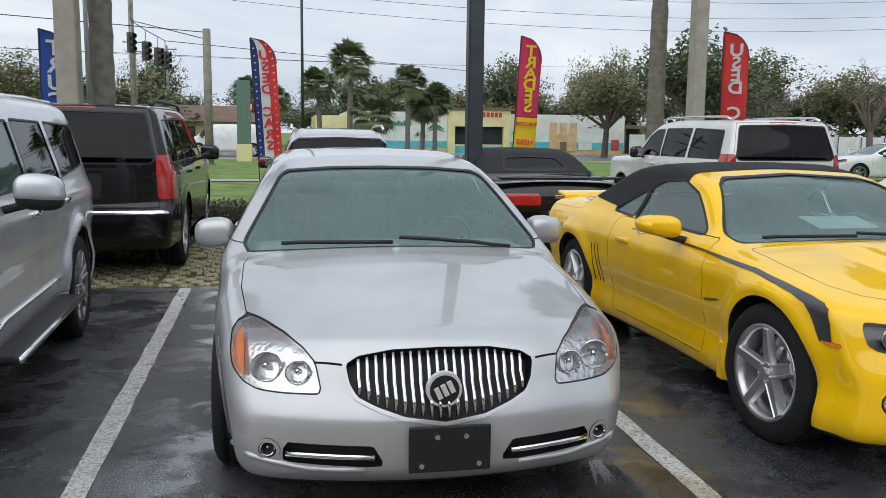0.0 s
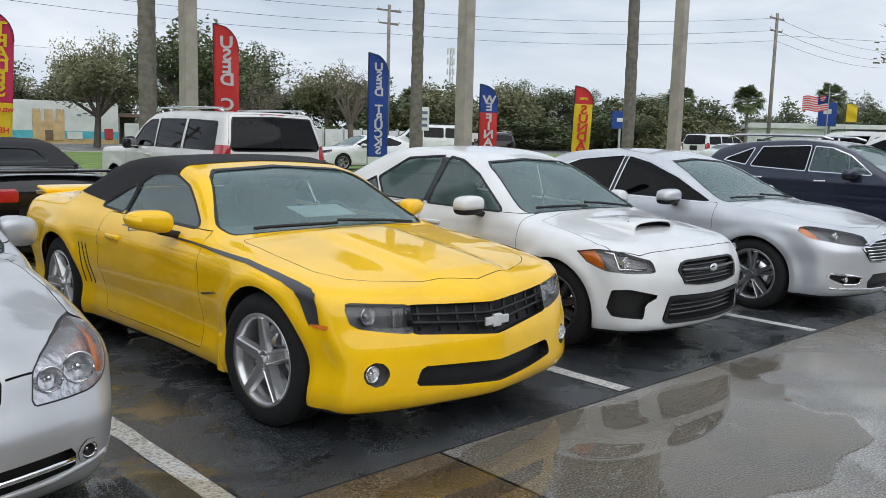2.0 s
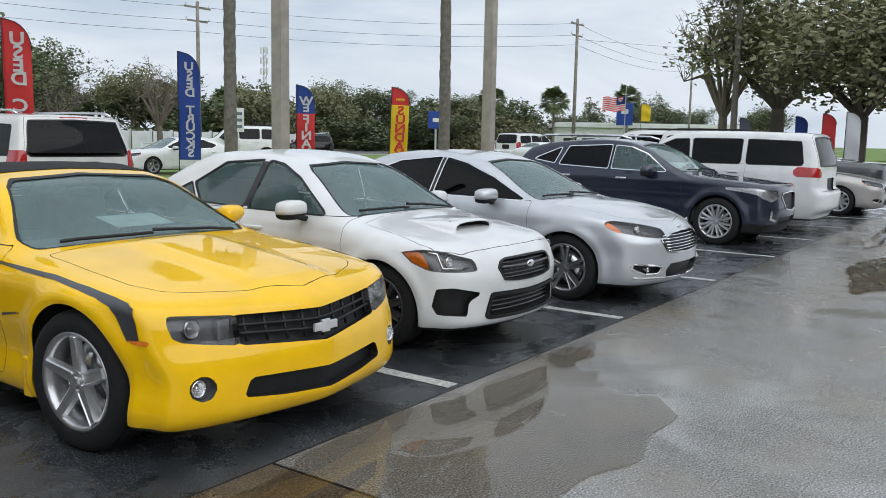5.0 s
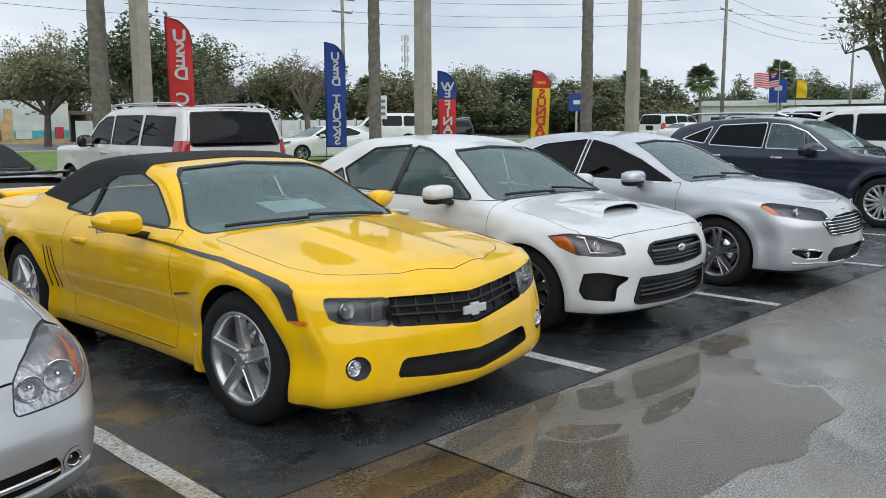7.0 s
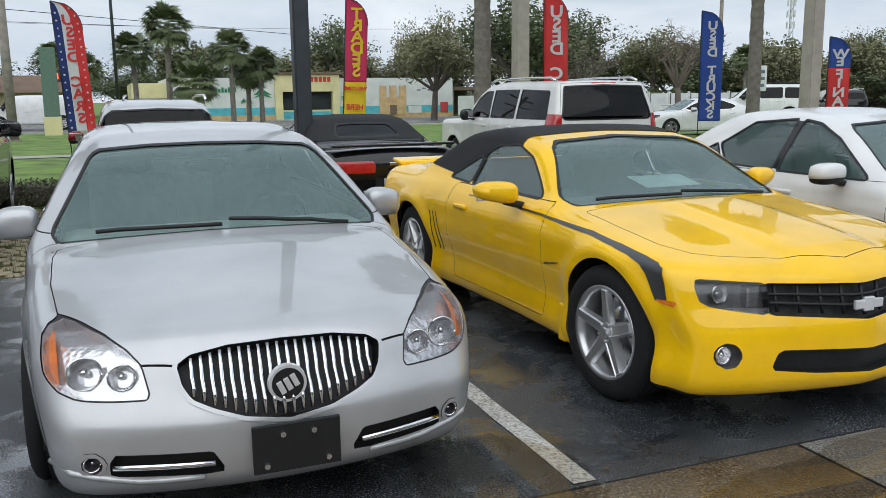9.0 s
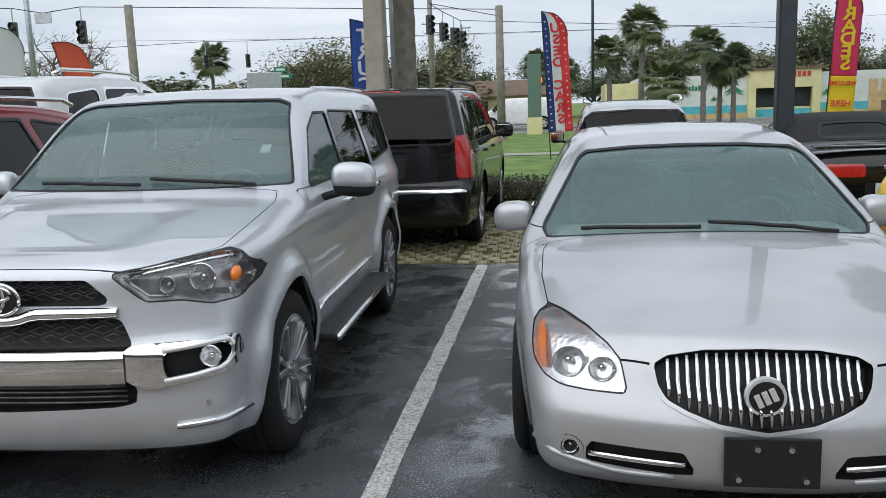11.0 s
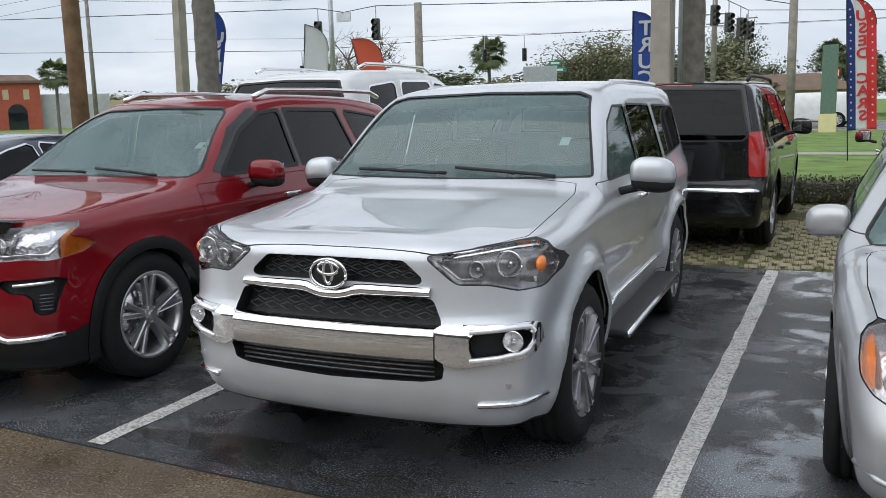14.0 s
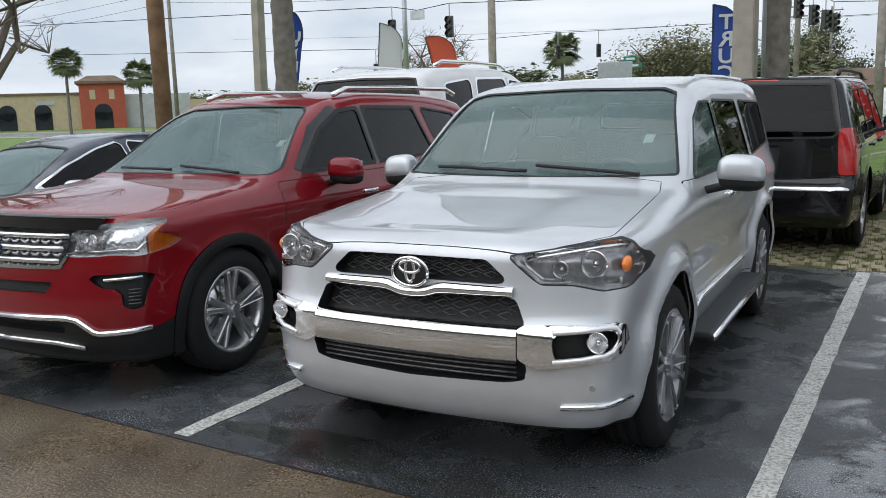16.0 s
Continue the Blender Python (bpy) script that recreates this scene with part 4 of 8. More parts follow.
RUNNER = dict(
    dark_pillar=True, L=4.83, hw=0.955, belt=1.18, cowl=1.3, zb=0.265, wr=0.385, arch=0.455, axles=(0.95, 3.74), paint=M_SILVER_B, flare=0.05, axis=0.75,
    plan=[(0, 0.86), (0.25, 0.935), (0.7, 0.965), (1.6, 0.95), (3.2, 0.95), (4.2, 0.96), (4.83, 0.9)],
    sec=[(0.25, 0.88), (0.4, 0.95), (0.6, 0.985), (0.9, 1.0), (1.1, 0.985), (1.18, 0.955), (1.3, 0.92), (1.79, 0.77)], crown=0.035, kf=(0.10, 0.19), kr=(0.08, 0.06), round=0.085, rf=0.07, rr=0.1,
    top=[(0.0, 1.02), (0.08, 1.055), (0.25, 1.085), (0.7, 1.13), (1.15, 1.175), (1.32, 1.195), (2.02, 1.655), (2.25, 1.74), (2.9, 1.79), (3.8, 1.785), (4.55, 1.75), (4.72, 1.69), (4.83, 1.5)],
    front=[(0.22, 0.24), (0.3, 0.16), (0.38, 0.11), (0.46, 0.09), (0.56, 0.085), (0.58, 0.075), (0.725, 0.08), (0.745, 0.105), (0.9, 0.135), (1.02, 0.15), (1.1, 0.24), (1.6, 0.9)],
    rear=[(0.3, 4.72), (0.5, 4.8), (0.75, 4.83), (1.15, 4.78), (1.6, 4.62), (1.75, 4.5)],
    hoodlines=((0.3, 1.25, 0.36, -0.018, 0.04),), crease=((0.72, -0.018, 0.1), (1.06, 0.012, 0.04)),
    ws=[(0, 1.685), (0.57, 1.672), (0.635, 1.65), (0.78, 1.245), (0.765, 1.222), (0.3, 1.212), (0, 1.212)], ws_lim=2.4, ws_base=(1.44, 1.215), ws_top=(2.06, 1.68),
    rw=[(0, 1.62), (0.58, 1.60), (0.66, 1.22), (0, 1.21)], rw_lim=4.3,
    side_glass=[([(1.66, 1.225), (2.5, 1.225), (2.5, 1.60), (2.22, 1.60), (1.98, 1.51)], M_GLASS_T), ([(2.6, 1.225), (3.42, 1.225), (3.36, 1.60), (2.6, 1.61)], M_GLASS_D), ([(3.55, 1.24), (4.35, 1.3), (4.42, 1.58), (3.5, 1.60)], M_GLASS_D)],
    insets=[
        ("headlamp", "front", [(0.45, 1.012), (0.57, 0.915), (0.70, 0.915), (0.745, 0.905), (0.805, 0.89), (0.885, 0.898), (0.905, 0.935), (0.908, 0.99), (0.89, 1.04), (0.855, 1.07), (0.80, 1.067), (0.58, 1.032)], 0.012, BOTH, 0.75, M_LAMPMID, 0.05, dict(lens=True, wall=M_CHROME, ring=0.006, ring_mat=M_TRIM, ring_push=0.0)),
        ("upper_grille", "front", [(0, 0.992), (0.335, 0.988), (0.415, 0.92), (0.40, 0.912), (0, 0.916)], 0.012, (0,), 0.5, M_TRIM, 0.06, {}),
        ("middle_grille", "front", [(0, 0.845), (0.45, 0.838), (0.467, 0.83), (0.505, 0.745), (0, 0.738)], 0.012, (0,), 0.5, M_TRIM, 0.07, {}),
        ("lower_intake", "front", [(0, 0.592), (0.49, 0.594), (0.522, 0.585), (0.51, 0.525), (0.44, 0.512), (0, 0.498)], 0.012, (0,), 0.5, M_TRIM, 0.06, {}),
        ("fog_pocket", "front", [(0.648, 0.705), (0.835, 0.717), (0.845, 0.705), (0.846, 0.665), (0.828, 0.645), (0.652, 0.618)], 0.012, BOTH, 0.7, M_TRIM, 0.05, {}),
        ("bumper_corner", "front", [(0.50, 0.728), (0.62, 0.74), (0.87, 0.75), (0.876, 0.662), (0.858, 0.615), (0.60, 0.578), (0.56, 0.582), (0.53, 0.600), (0.50, 0.602)], 0.004, BOTH, 0.7, M_CHROME, 0.0, dict(push=0.012, label="chrome bumper corner round the fog lamp")),
    ],
    panels=[("top", [(0, 0.172), (0.37, 0.177), (0.47, 0.178), (0.59, 0.215), (0.72, 0.31), (0.80, 0.42), (0.785, 0.8), (0.765, 1.3), (0.74, 1.43), (0.4, 1.455), (0, 1.46)], 0.0, (0,), 0.92, "hood")] + door_set(1.5, 2.56, 3.5, 0.47, 1.185),
    wheel=(0.39, 0.265, 0.26, (6, "twin"), M_ALLOYMID), mirror=(0.95, 1.82, 1.235, 0.24, 0.19, M_SILVER_B), handles=((2.4, 1.06), (3.35, 1.07)), handle_mat=M_CHROME,
    rails=(2.5, 4.4, 0.64, 1.765), rail_mat=M_SILVER_B, seat_z=0.75, seat_y=2.5, cabin_mat=M_CABIN_L, glass=(M_GLASS, M_GLASS_T, M_GLASS_D), track=0.965)

EXPLORER = dict(
    dark_pillar=True, L=5.03, hw=1.0, belt=1.12, cowl=1.36, zb=0.21, wr=0.385, arch=0.43, axles=(0.96, 3.82), paint=M_RED, flare=0.02, axis=0.72, cladding=True, sill=0.42,
    plan=[(0, 0.88), (0.3, 0.94), (0.9, 0.97), (2, 0.975), (3.8, 0.97), (5.03, 0.9)],
    sec=[(0.25, 0.94), (0.45, 0.985), (0.7, 1.0), (0.95, 1.0), (1.1, 0.97), (1.2, 0.93), (1.75, 0.74)], crown=0.045, kf=(0.16, 0.14), kr=(0.1, 0.06), round=0.11, rf=0.08,
    top=[(0.0, 1.03), (0.08, 1.065), (0.3, 1.10), (0.9, 1.155), (1.3, 1.19), (1.42, 1.21), (2.2, 1.64), (2.5, 1.745), (3.0, 1.785), (3.9, 1.77), (4.7, 1.69), (4.9, 1.5), (5.03, 1.2)],
    front=[(0.26, 0.12), (0.36, 0.04), (0.55, 0.0), (0.75, 0.02), (0.95, 0.04), (1.05, 0.12), (1.6, 0.9)],
    rear=[(0.3, 4.9), (0.6, 5.03), (1.1, 5.0), (1.6, 4.75)], crease=((1.0, 0.012, 0.04), (0.7, -0.012, 0.12)),
    ws=[(0, 1.655), (0.56, 1.642), (0.63, 1.605), (0.83, 1.24), (0.8, 1.212), (0.3, 1.222), (0, 1.227)], ws_lim=2.6, ws_base=(1.45, 1.222), ws_top=(2.22, 1.65),
    rw=[(0, 1.56), (0.6, 1.53), (0.68, 1.22), (0, 1.21)], rw_lim=4.4,
    side_glass=[([(1.8, 1.205), (2.75, 1.215), (2.72, 1.64), (2.45, 1.62), (2.15, 1.49)], M_GLASS_D, 0.03), ([(2.83, 1.215), (3.75, 1.235), (3.6, 1.63), (2.8, 1.645)], M_GLASS_D, 0.03), ([(3.88, 1.25), (4.5, 1.29), (4.35, 1.56), (3.75, 1.62)], M_GLASS_D, 0.02)],
    insets=[
        ("headlamp", "front", [(0.555, 0.868), (0.70, 0.868), (0.843, 0.876), (0.897, 0.862), (0.94, 0.868), (0.95, 0.924), (0.935, 1.02), (0.905, 1.048), (0.784, 1.03), (0.61, 1.012)], 0.01, BOTH, 0.7, M_LAMPBOWL, 0.04, dict(lens=True, amber=0.937)),
        ("grille", "front", [(0, 1.005), (0.595, 1.01), (0.55, 0.868), (0.50, 0.808), (0, 0.80)], 0.02, (0,), 0.5, M_LAMPDARK, 0.04, dict(ring=0.02, ring_mat=M_SATIN, ring_push=0.008)),
        ("lower_intake", "front", [(0, 0.70), (0.44, 0.703), (0.40, 0.66), (0, 0.655)], 0.01, (0,), 0.5, M_TRIM, 0.05, {}),
        ("bumper_intake", "front", [(0, 0.49), (0.5, 0.47), (0.48, 0.38), (0, 0.38)], 0.01, (0,), 0.5, M_TRIM, 0.05, {}),
        ("fog_pocket", "front", [(0.684, 0.745), (0.925, 0.752), (0.908, 0.561), (0.863, 0.569), (0.85, 0.682), (0.746, 0.692)], 0.01, BOTH, 0.8, M_TRIM, 0.04, {}),
        ("pillar_trim", "side", [(1.70, 1.215), (1.80, 1.215), (2.14, 1.5), (2.44, 1.635), (2.44, 1.665), (2.36, 1.66), (2.06, 1.52)], 0.0, BOTH, 0.5, M_BLACK, 0.0, dict(push=0.002)),
        ("bumper_skirt", "front", [(0, 0.497), (0.605, 0.51), (0.70, 0.42), (0.93, 0.43), (0.95, 0.47), (1.1, 0.5), (1.1, 0.15), (0, 0.15)], 0.0, (0,), 0.6, M_TRIM, 0.0, dict(push=0.003)),
    ],
    panels=[("top", [(0, 0.12), (0.6, 0.2), (0.78, 0.33), (0.885, 0.58), (0.875, 0.9), (0.86, 1.25), (0.84, 1.4), (0.4, 1.43), (0, 1.43)], 0.0, (0,), 0.9, "hood")] + door_set(1.55, 2.78, 3.75, 0.45, 1.13),
    wheel=(0.395, 0.27, 0.255, (5, "twin"), M_ALLOY), mirror=(0.99, 2.05, 1.2, 0.23, 0.19, M_RED), handles=((2.55, 1.0), (3.6, 1.01)), handle_mat=M_CHROME,
    rails=(2.55, 4.6, 0.66, 1.80), rail_mat=M_CHROME, seat_z=0.72, seat_y=2.6, glass=(M_GLASS, M_GLASS_D, M_GLASS_D), track=0.97)

TAHOE = dict(
    L=5.18, hw=1.02, belt=1.2, cowl=1.45, zb=0.3, wr=0.4, arch=0.46, axles=(1.0, 3.95), paint=M_BLACK, flare=0.015, axis=0.8,
    plan=[(0, 0.93), (0.4, 0.975), (1.2, 1.0), (4.2, 1.0), (5.18, 0.955)],
    sec=[(0.25, 0.93), (0.5, 0.985), (0.8, 1.0), (1.1, 0.99), (1.2, 0.965), (1.35, 0.93), (1.85, 0.79)], crown=0.03, kf=(0.12, 0.1), kr=(0.05, 0.05), round=0.1, rf=0.08, rr=0.07,
    top=[(0.0, 1.1), (0.1, 1.16), (0.5, 1.19), (1.35, 1.23), (2.1, 1.72), (2.4, 1.82), (3.0, 1.86), (4.6, 1.84), (5.0, 1.80), (5.18, 1.7)],
    front=[(0.3, 0.12), (0.5, 0.0), (0.8, 0.02), (1.1, 0.05), (1.2, 0.2), (1.8, 1.0)],
    rear=[(0.3, 5.0), (0.45, 5.16), (0.72, 5.18), (0.8, 5.08), (1.25, 5.07), (1.7, 4.93), (1.85, 4.9)],
    ws=[(0, 1.72), (0.62, 1.70), (0.7, 1.65), (0.86, 1.26), (0, 1.24)], ws_lim=2.5, ws_base=(1.4, 1.25), ws_top=(2.1, 1.72),
    rw=[(0, 1.74), (0.70, 1.72), (0.80, 1.27), (0.76, 1.24), (0, 1.24)], rw_lim=4.6,
    side_glass=[([(1.75, 1.24), (2.62, 1.24), (2.58, 1.68), (2.3, 1.67), (2.05, 1.56)], M_GLASS_D), ([(2.7, 1.24), (3.62, 1.24), (3.62, 1.69), (2.68, 1.69)], M_GLASS_D), ([(3.74, 1.24), (4.75, 1.24), (4.68, 1.66), (3.74, 1.69)], M_GLASS_D)],
    insets=[
        ("tail_lamp", "rear", [(0.845, 0.86), (1.1, 0.86), (1.1, 1.30), (0.83, 1.30)], 0.01, BOTH, 4.75, M_TAIL, 0.0, dict(push=0.004, label="tall red tail lamp")),
        ("step_pad", "rear", [(0, 0.735), (0.95, 0.735), (0.95, 0.70), (0, 0.70)], 0.0, (0,), 4.9, M_SATIN, 0.0, dict(push=0.006)),
        ("plate_recess", "rear", [(0, 1.12), (0.28, 1.12), (0.25, 0.88), (0, 0.88)], 0.02, (0,), 4.9, M_TRIM, 0.03, {}),
        ("high_stop_lamp", "rear", [(0, 1.80), (0.24, 1.795), (0.24, 1.775), (0, 1.78)], 0.004, (0,), 4.7, M_TAIL, 0.0, dict(push=0.003)),
    ],
    panels=[("rear", [(0, 1.79), (0.74, 1.77), (0.835, 1.3), (0.83, 0.78), (0, 0.78)], 0.02, (0,), 4.7, "tailgate")] + door_set(1.55, 2.66, 3.68, 0.5, 1.205),
    wheel=(0.405, 0.28, 0.275, (6, "five"), M_ALLOY), mirror=(1.0, 1.95, 1.28, 0.26, 0.2, M_TRIM), handles=((2.45, 1.08), (3.5, 1.08)),
    rails=(2.3, 4.7, 0.76, 1.885), rail_mat=M_TRIM, seat_z=0.8, seat_y=2.7, glass=(M_GLASS, M_GLASS_D, M_GLASS_D), track=0.97)


def variant(base, **kw):
    d = dict(base)
    d.update(kw)
    return d


TAHOE_W = variant(TAHOE, paint=M_PEARL, rail_mat=M_SATIN)
XT5 = variant(EXPLORER, L=4.82, hw=0.95, paint=M_NAVY, trim=M_CHROME, cladding=False, sill=0.36, wheel=(0.375, 0.265, 0.24, (8, "twin"), M_ALLOY), rail_mat=M_CHROME, rails=(2.5, 4.3, 0.66, 1.7),
              top=[(0.0, 0.92), (0.1, 0.98), (0.35, 1.02), (0.9, 1.07), (1.3, 1.105), (1.42, 1.13), (2.3, 1.55), (2.55, 1.62), (3.0, 1.655), (3.7, 1.62), (4.4, 1.5), (4.65, 1.3), (4.82, 1.05)], axles=(0.93, 3.79), mirror=(0.94, 2.05, 1.14, 0.22, 0.17, M_NAVY),
              rear=[(0.3, 4.7), (0.6, 4.82), (1.1, 4.78), (1.6, 4.4)],
              ws=[(0, 1.55), (0.55, 1.52), (0.61, 1.48), (0.79, 1.165), (0.3, 1.135), (0, 1.14)], ws_base=(1.45, 1.14), ws_top=(2.3, 1.555), belt=1.08, arch=0.42, wr=0.375,
              side_glass=[([(1.8, 1.14), (2.75, 1.16), (2.72, 1.53), (2.45, 1.51), (2.15, 1.4)], M_GLASS_T), ([(2.83, 1.16), (3.75, 1.2), (3.6, 1.5), (2.8, 1.54)], M_GLASS_D), ([(3.86, 1.22), (4.25, 1.28), (3.75, 1.48)], M_GLASS_D)],
              rw=[(0, 1.46), (0.5, 1.44), (0.6, 1.2), (0, 1.19)], rw_lim=4.1,
              insets=[("headlamp", "front", [(0.52, 0.78), (0.74, 0.72), (0.86, 0.78), (0.93, 0.93), (0.85, 0.91), (0.62, 0.86)], 0.008, BOTH, 0.8, M_LAMPBOWL, 0.03, dict(lens=True)),
                      ("grille", "front", [(0, 0.86), (0.38, 0.84), (0.42, 0.78), (0.28, 0.6), (0, 0.57)], 0.012, (0,), 0.5, M_TRIM, 0.04, dict(ring=0.016, ring_mat=M_CHROME, ring_push=0.01)),
                      ("lamp_blade", "front", [(0.72, 0.62), (0.76, 0.62), (0.76, 0.44), (0.6, 0.40), (0.6, 0.43), (0.72, 0.46)], 0.003, BOTH, 0.8, M_CHROME, 0.0, dict(push=0.008)),
                      ("lower_intake", "front", [(0, 0.46), (0.52, 0.46), (0.5, 0.33), (0, 0.32)], 0.01, (0,), 0.5, M_TRIM, 0.05, {})])
VAN_REAR = variant(TAHOE, L=5.1, hw=0.985, paint=M_WHITE, rails=None, wheel=(0.345, 0.235, 0.23, (10, "five"), M_ALLOY), wr=0.345, arch=0.385, zb=0.22, axles=(0.95, 3.95),
                   insets=[("tail_lamp", "rear", [(0.70, 1.02), (1.1, 1.04), (1.1, 1.22), (0.74, 1.16)], 0.01, BOTH, 4.6, M_TAIL, 0.0, dict(push=0.004)), ("plate_recess", "rear", [(0, 0.98), (0.28, 0.98), (0.25, 0.78), (0, 0.78)], 0.02, (0,), 4.9, M_TRIM, 0.03, {})])
SUV_W = variant(EXPLORER, paint=M_WHITE, cladding=False, trim=M_CHROME, rails=(2.6, 4.4, 0.66, 1.81), rw=[(0, 1.62), (0.62, 1.60), (0.76, 1.28), (0, 1.24)], rw_lim=4.35, rear=[(0.3, 4.9), (0.6, 5.03), (1.1, 5.0), (1.6, 4.85)],
                insets=[("tail_lamp", "rear", [(0.66, 1.02), (1.1, 1.06), (1.1, 1.16), (0.68, 1.13)], 0.01, BOTH, 4.5, M_TAIL, 0.0, dict(push=0.004))])
SUV_S = variant(SUV_W, paint=M_SILVER, L=4.77, hw=0.92)
SEDAN_DK = variant(FUSION, paint=M_NAVY)
SEDAN_TAN = variant(FUSION, paint=M_TAN, wheel=(0.335, 0.235, 0.235, (10, "five"), M_ALLOY))
SEDAN_W = variant(FUSION, paint=M_WHITE)
SUV_DK = variant(TAHOE, paint=M_GREY)


def place(x, y, yaw=0.0):
    """Nose at (x, y), facing the aisle, turned by yaw degrees about the middle of the front axle."""
    return pose(x, y, 0, 0, 0, yaw)


def away(x, y, L, yaw=0.0):
    """Tail at (x, y), nose pointing away from the aisle."""
    return pose(x, y + L, 0, 0, 0, 180 + yaw)


buick, sh = build_car("silver_sedan", BUICK, place(0.585, 2.93, 0.5), "silver four-door sedan with a chrome waterfall grille and blank plate")
for i in range(-10, 10):
    x = (i + 0.5) * 0.0335
    zt = float(np.interp(abs(x), (0, 0.2, 0.335), (0.734, 0.729, 0.704)))
    zb = float(np.interp(abs(x), (0, 0.15, 0.255, 0.325, 0.345), (0.5, 0.52, 0.555, 0.59, 0.64)))
    zs = np.linspace(zb, zt, 5)
    bow = np.polyfit(zs, [on_front(sh, x, z, -0.006).y for z in zs], 2)
    strip("grille_bar", [Vector((x, float(np.polyval(bow, z)), z)) for z in zs], 0.0085, M_CHROME, buick)
bm = tube_bm(0.07, 0.068, 0.022, Matrix.Translation(on_front(sh, 0, 0.605, 0.012)) @ Matrix.Rotation(math.pi / 2, 4, "X"), 28)
em = part("round_emblem", bm, M_BADGE, buick, smooth=False)
part("emblem_field", tube_bm(0.057, 0.057, 0.004, Matrix.Translation(on_front(sh, 0, 0.605, 0.024)) @ Matrix.Rotation(math.pi / 2, 4, "X"), 28), M_TRIM, em)
for dx, dz in ((-0.024, -0.012), (0, 0), (0.024, 0.012)):
    bm = box_bm(0.02, 0.006, 0.05, Matrix.Translation(on_front(sh, 0, 0.605, 0.028) + Vector((dx, 0, dz))) @ Matrix.Rotation(radians(-25), 4, "Y"), 0.003)
    part("emblem_shield", bm, M_BADGE, em)
pl = on_front(sh, 0.015, 0.40, 0.02)
bm = box_bm(0.315, 0.014, 0.178, Matrix.Translation(pl + Vector((0, 0, -0.01))), 0.006)
plate = part("plate_holder", bm, M_TRIM, buick, "empty black plastic plate holder")
for dx, dz in ((-0.05, 0.05), (0.06, 0.05), (-0.11, -0.06), (0.11, -0.06)):
    part("bolt", tube_bm(0.012, 0.01, 0.012, Matrix.Translation(pl + Vector((dx, -0.01, dz - 0.01))) @ Matrix.Rotation(math.pi / 2, 4, "X"), 12), M_SATIN, plate)
for sd in BOTH:
    lamp_bulb(buick, on_front(sh, sd * 0.665, 0.67, -0.04), 0.058)
    lamp_bulb(buick, on_front(sh, sd * 0.545, 0.655, -0.045), 0.046)
    lamp_bulb(buick, on_front(sh, sd * 0.662, 0.372, -0.03), 0.028, M_LAMPDARK)
    strip("intake_bar", [on_front(sh, sd * x, 0.356 + 0.03 * (x - 0.3), 0.004) for x in np.linspace(0.265, 0.595, 6)], 0.011, M_CHROME, buick)
    strip("bumper_blade", [on_front(sh, sd * x, 0.30 + 0.16 * max(0, x - 0.5), 0.0) for x in np.linspace(0.3, 0.8, 8)], 0.012, M_SILVER, buick)

camaro, sh = build_car("yellow_convertible", CAMARO, place(3.37, 2.86, 1.0), "yellow two-door convertible with closed black cloth roof")
for i in range(-4, 5):
    lo, hi = 0.548 + 0.09 * abs(i) * 0.115, 0.692 + 0.05 * abs(i) * 0.115
    strip("grille_bar", [on_front(sh, i * 0.115, lo + (hi - lo) * k, -0.022) for k in (0, 0.5, 1)], 0.009, M_TRIM, camaro)
for k in (0.33, 0.66):
    strip("grille_bar", [on_front(sh, x, (0.543 + 0.1 * abs(x)) * (1 - k) + (0.69 + 0.05 * abs(x)) * k, -0.018) for x in np.linspace(-0.5, 0.5, 14)], 0.009, M_TRIM, camaro)
c = on_front(sh, 0, 0.605, 0.012)
bm = box_bm(0.18, 0.02, 0.044, Matrix.Translation(c) @ Matrix.Shear("XZ", 4, (0.3, 0)), 0.006)
box_bm(0.065, 0.022, 0.068, Matrix.Translation(c) @ Matrix.Shear("XZ", 4, (0.3, 0)), 0.006, 2, bm)
part("cross_emblem", bm, M_BADGE, camaro)
for sd in BOTH:
    lamp_bulb(camaro, on_front(sh, sd * 0.71, 0.678, -0.05), 0.046)
    lamp_bulb(camaro, on_front(sh, sd * 0.735, 0.404, -0.03), 0.04)
    bm = box_bm(0.07, 0.05, 0.1, Matrix.Translation(on_front(sh, sd * 0.565, 0.66, -0.05)), 0.008)
    part("turn_lamp", bm, M_LAMPBOWL, camaro)
    p = on_side(sh, 1.54, 0.645, sd, 0.001)
    for gy in (3.25, 3.305, 3.36):
        strip("fender_gill", [on_side(sh, gy + 0.05 * k, 0.44 + 0.29 * k, sd, -0.001) for k in np.linspace(0, 1, 8)], 0.005, M_SEAM, camaro)
    for k in range(7):
        part("name_bar", box_bm(0.004, 0.018, 0.013, Matrix.Translation(p + Vector((0, (k - 3) * 0.025, -0.004 * k))), 0.002), M_STRIPE, camaro)
    bm = box_bm(0.05, 0.08, 0.22, Matrix.Translation(on_side(sh, 1.43, 0.3, sd, -0.03)), 0.012)
    part("mud_flap", bm, M_YELLOW, camaro)
STRIPE = (((0.478, 0.637), (0.548, 0.625)), ((0.49, 0.72), (0.585, 0.69)), ((0.515, 0.785), (0.62, 0.745)), ((0.56, 0.806), (0.66, 0.785)), ((0.66, 0.824), (0.76, 0.815)), ((0.86, 0.852), (0.9, 0.838)),
          ((1.14, 0.881), (1.12, 0.86)), ((1.44, 0.893), (1.42, 0.872)), ((1.72, 0.904), (1.71, 0.89)), ((2.24, 0.912), (2.24, 0.902)), ((2.85, 0.914), (2.85, 0.907)))
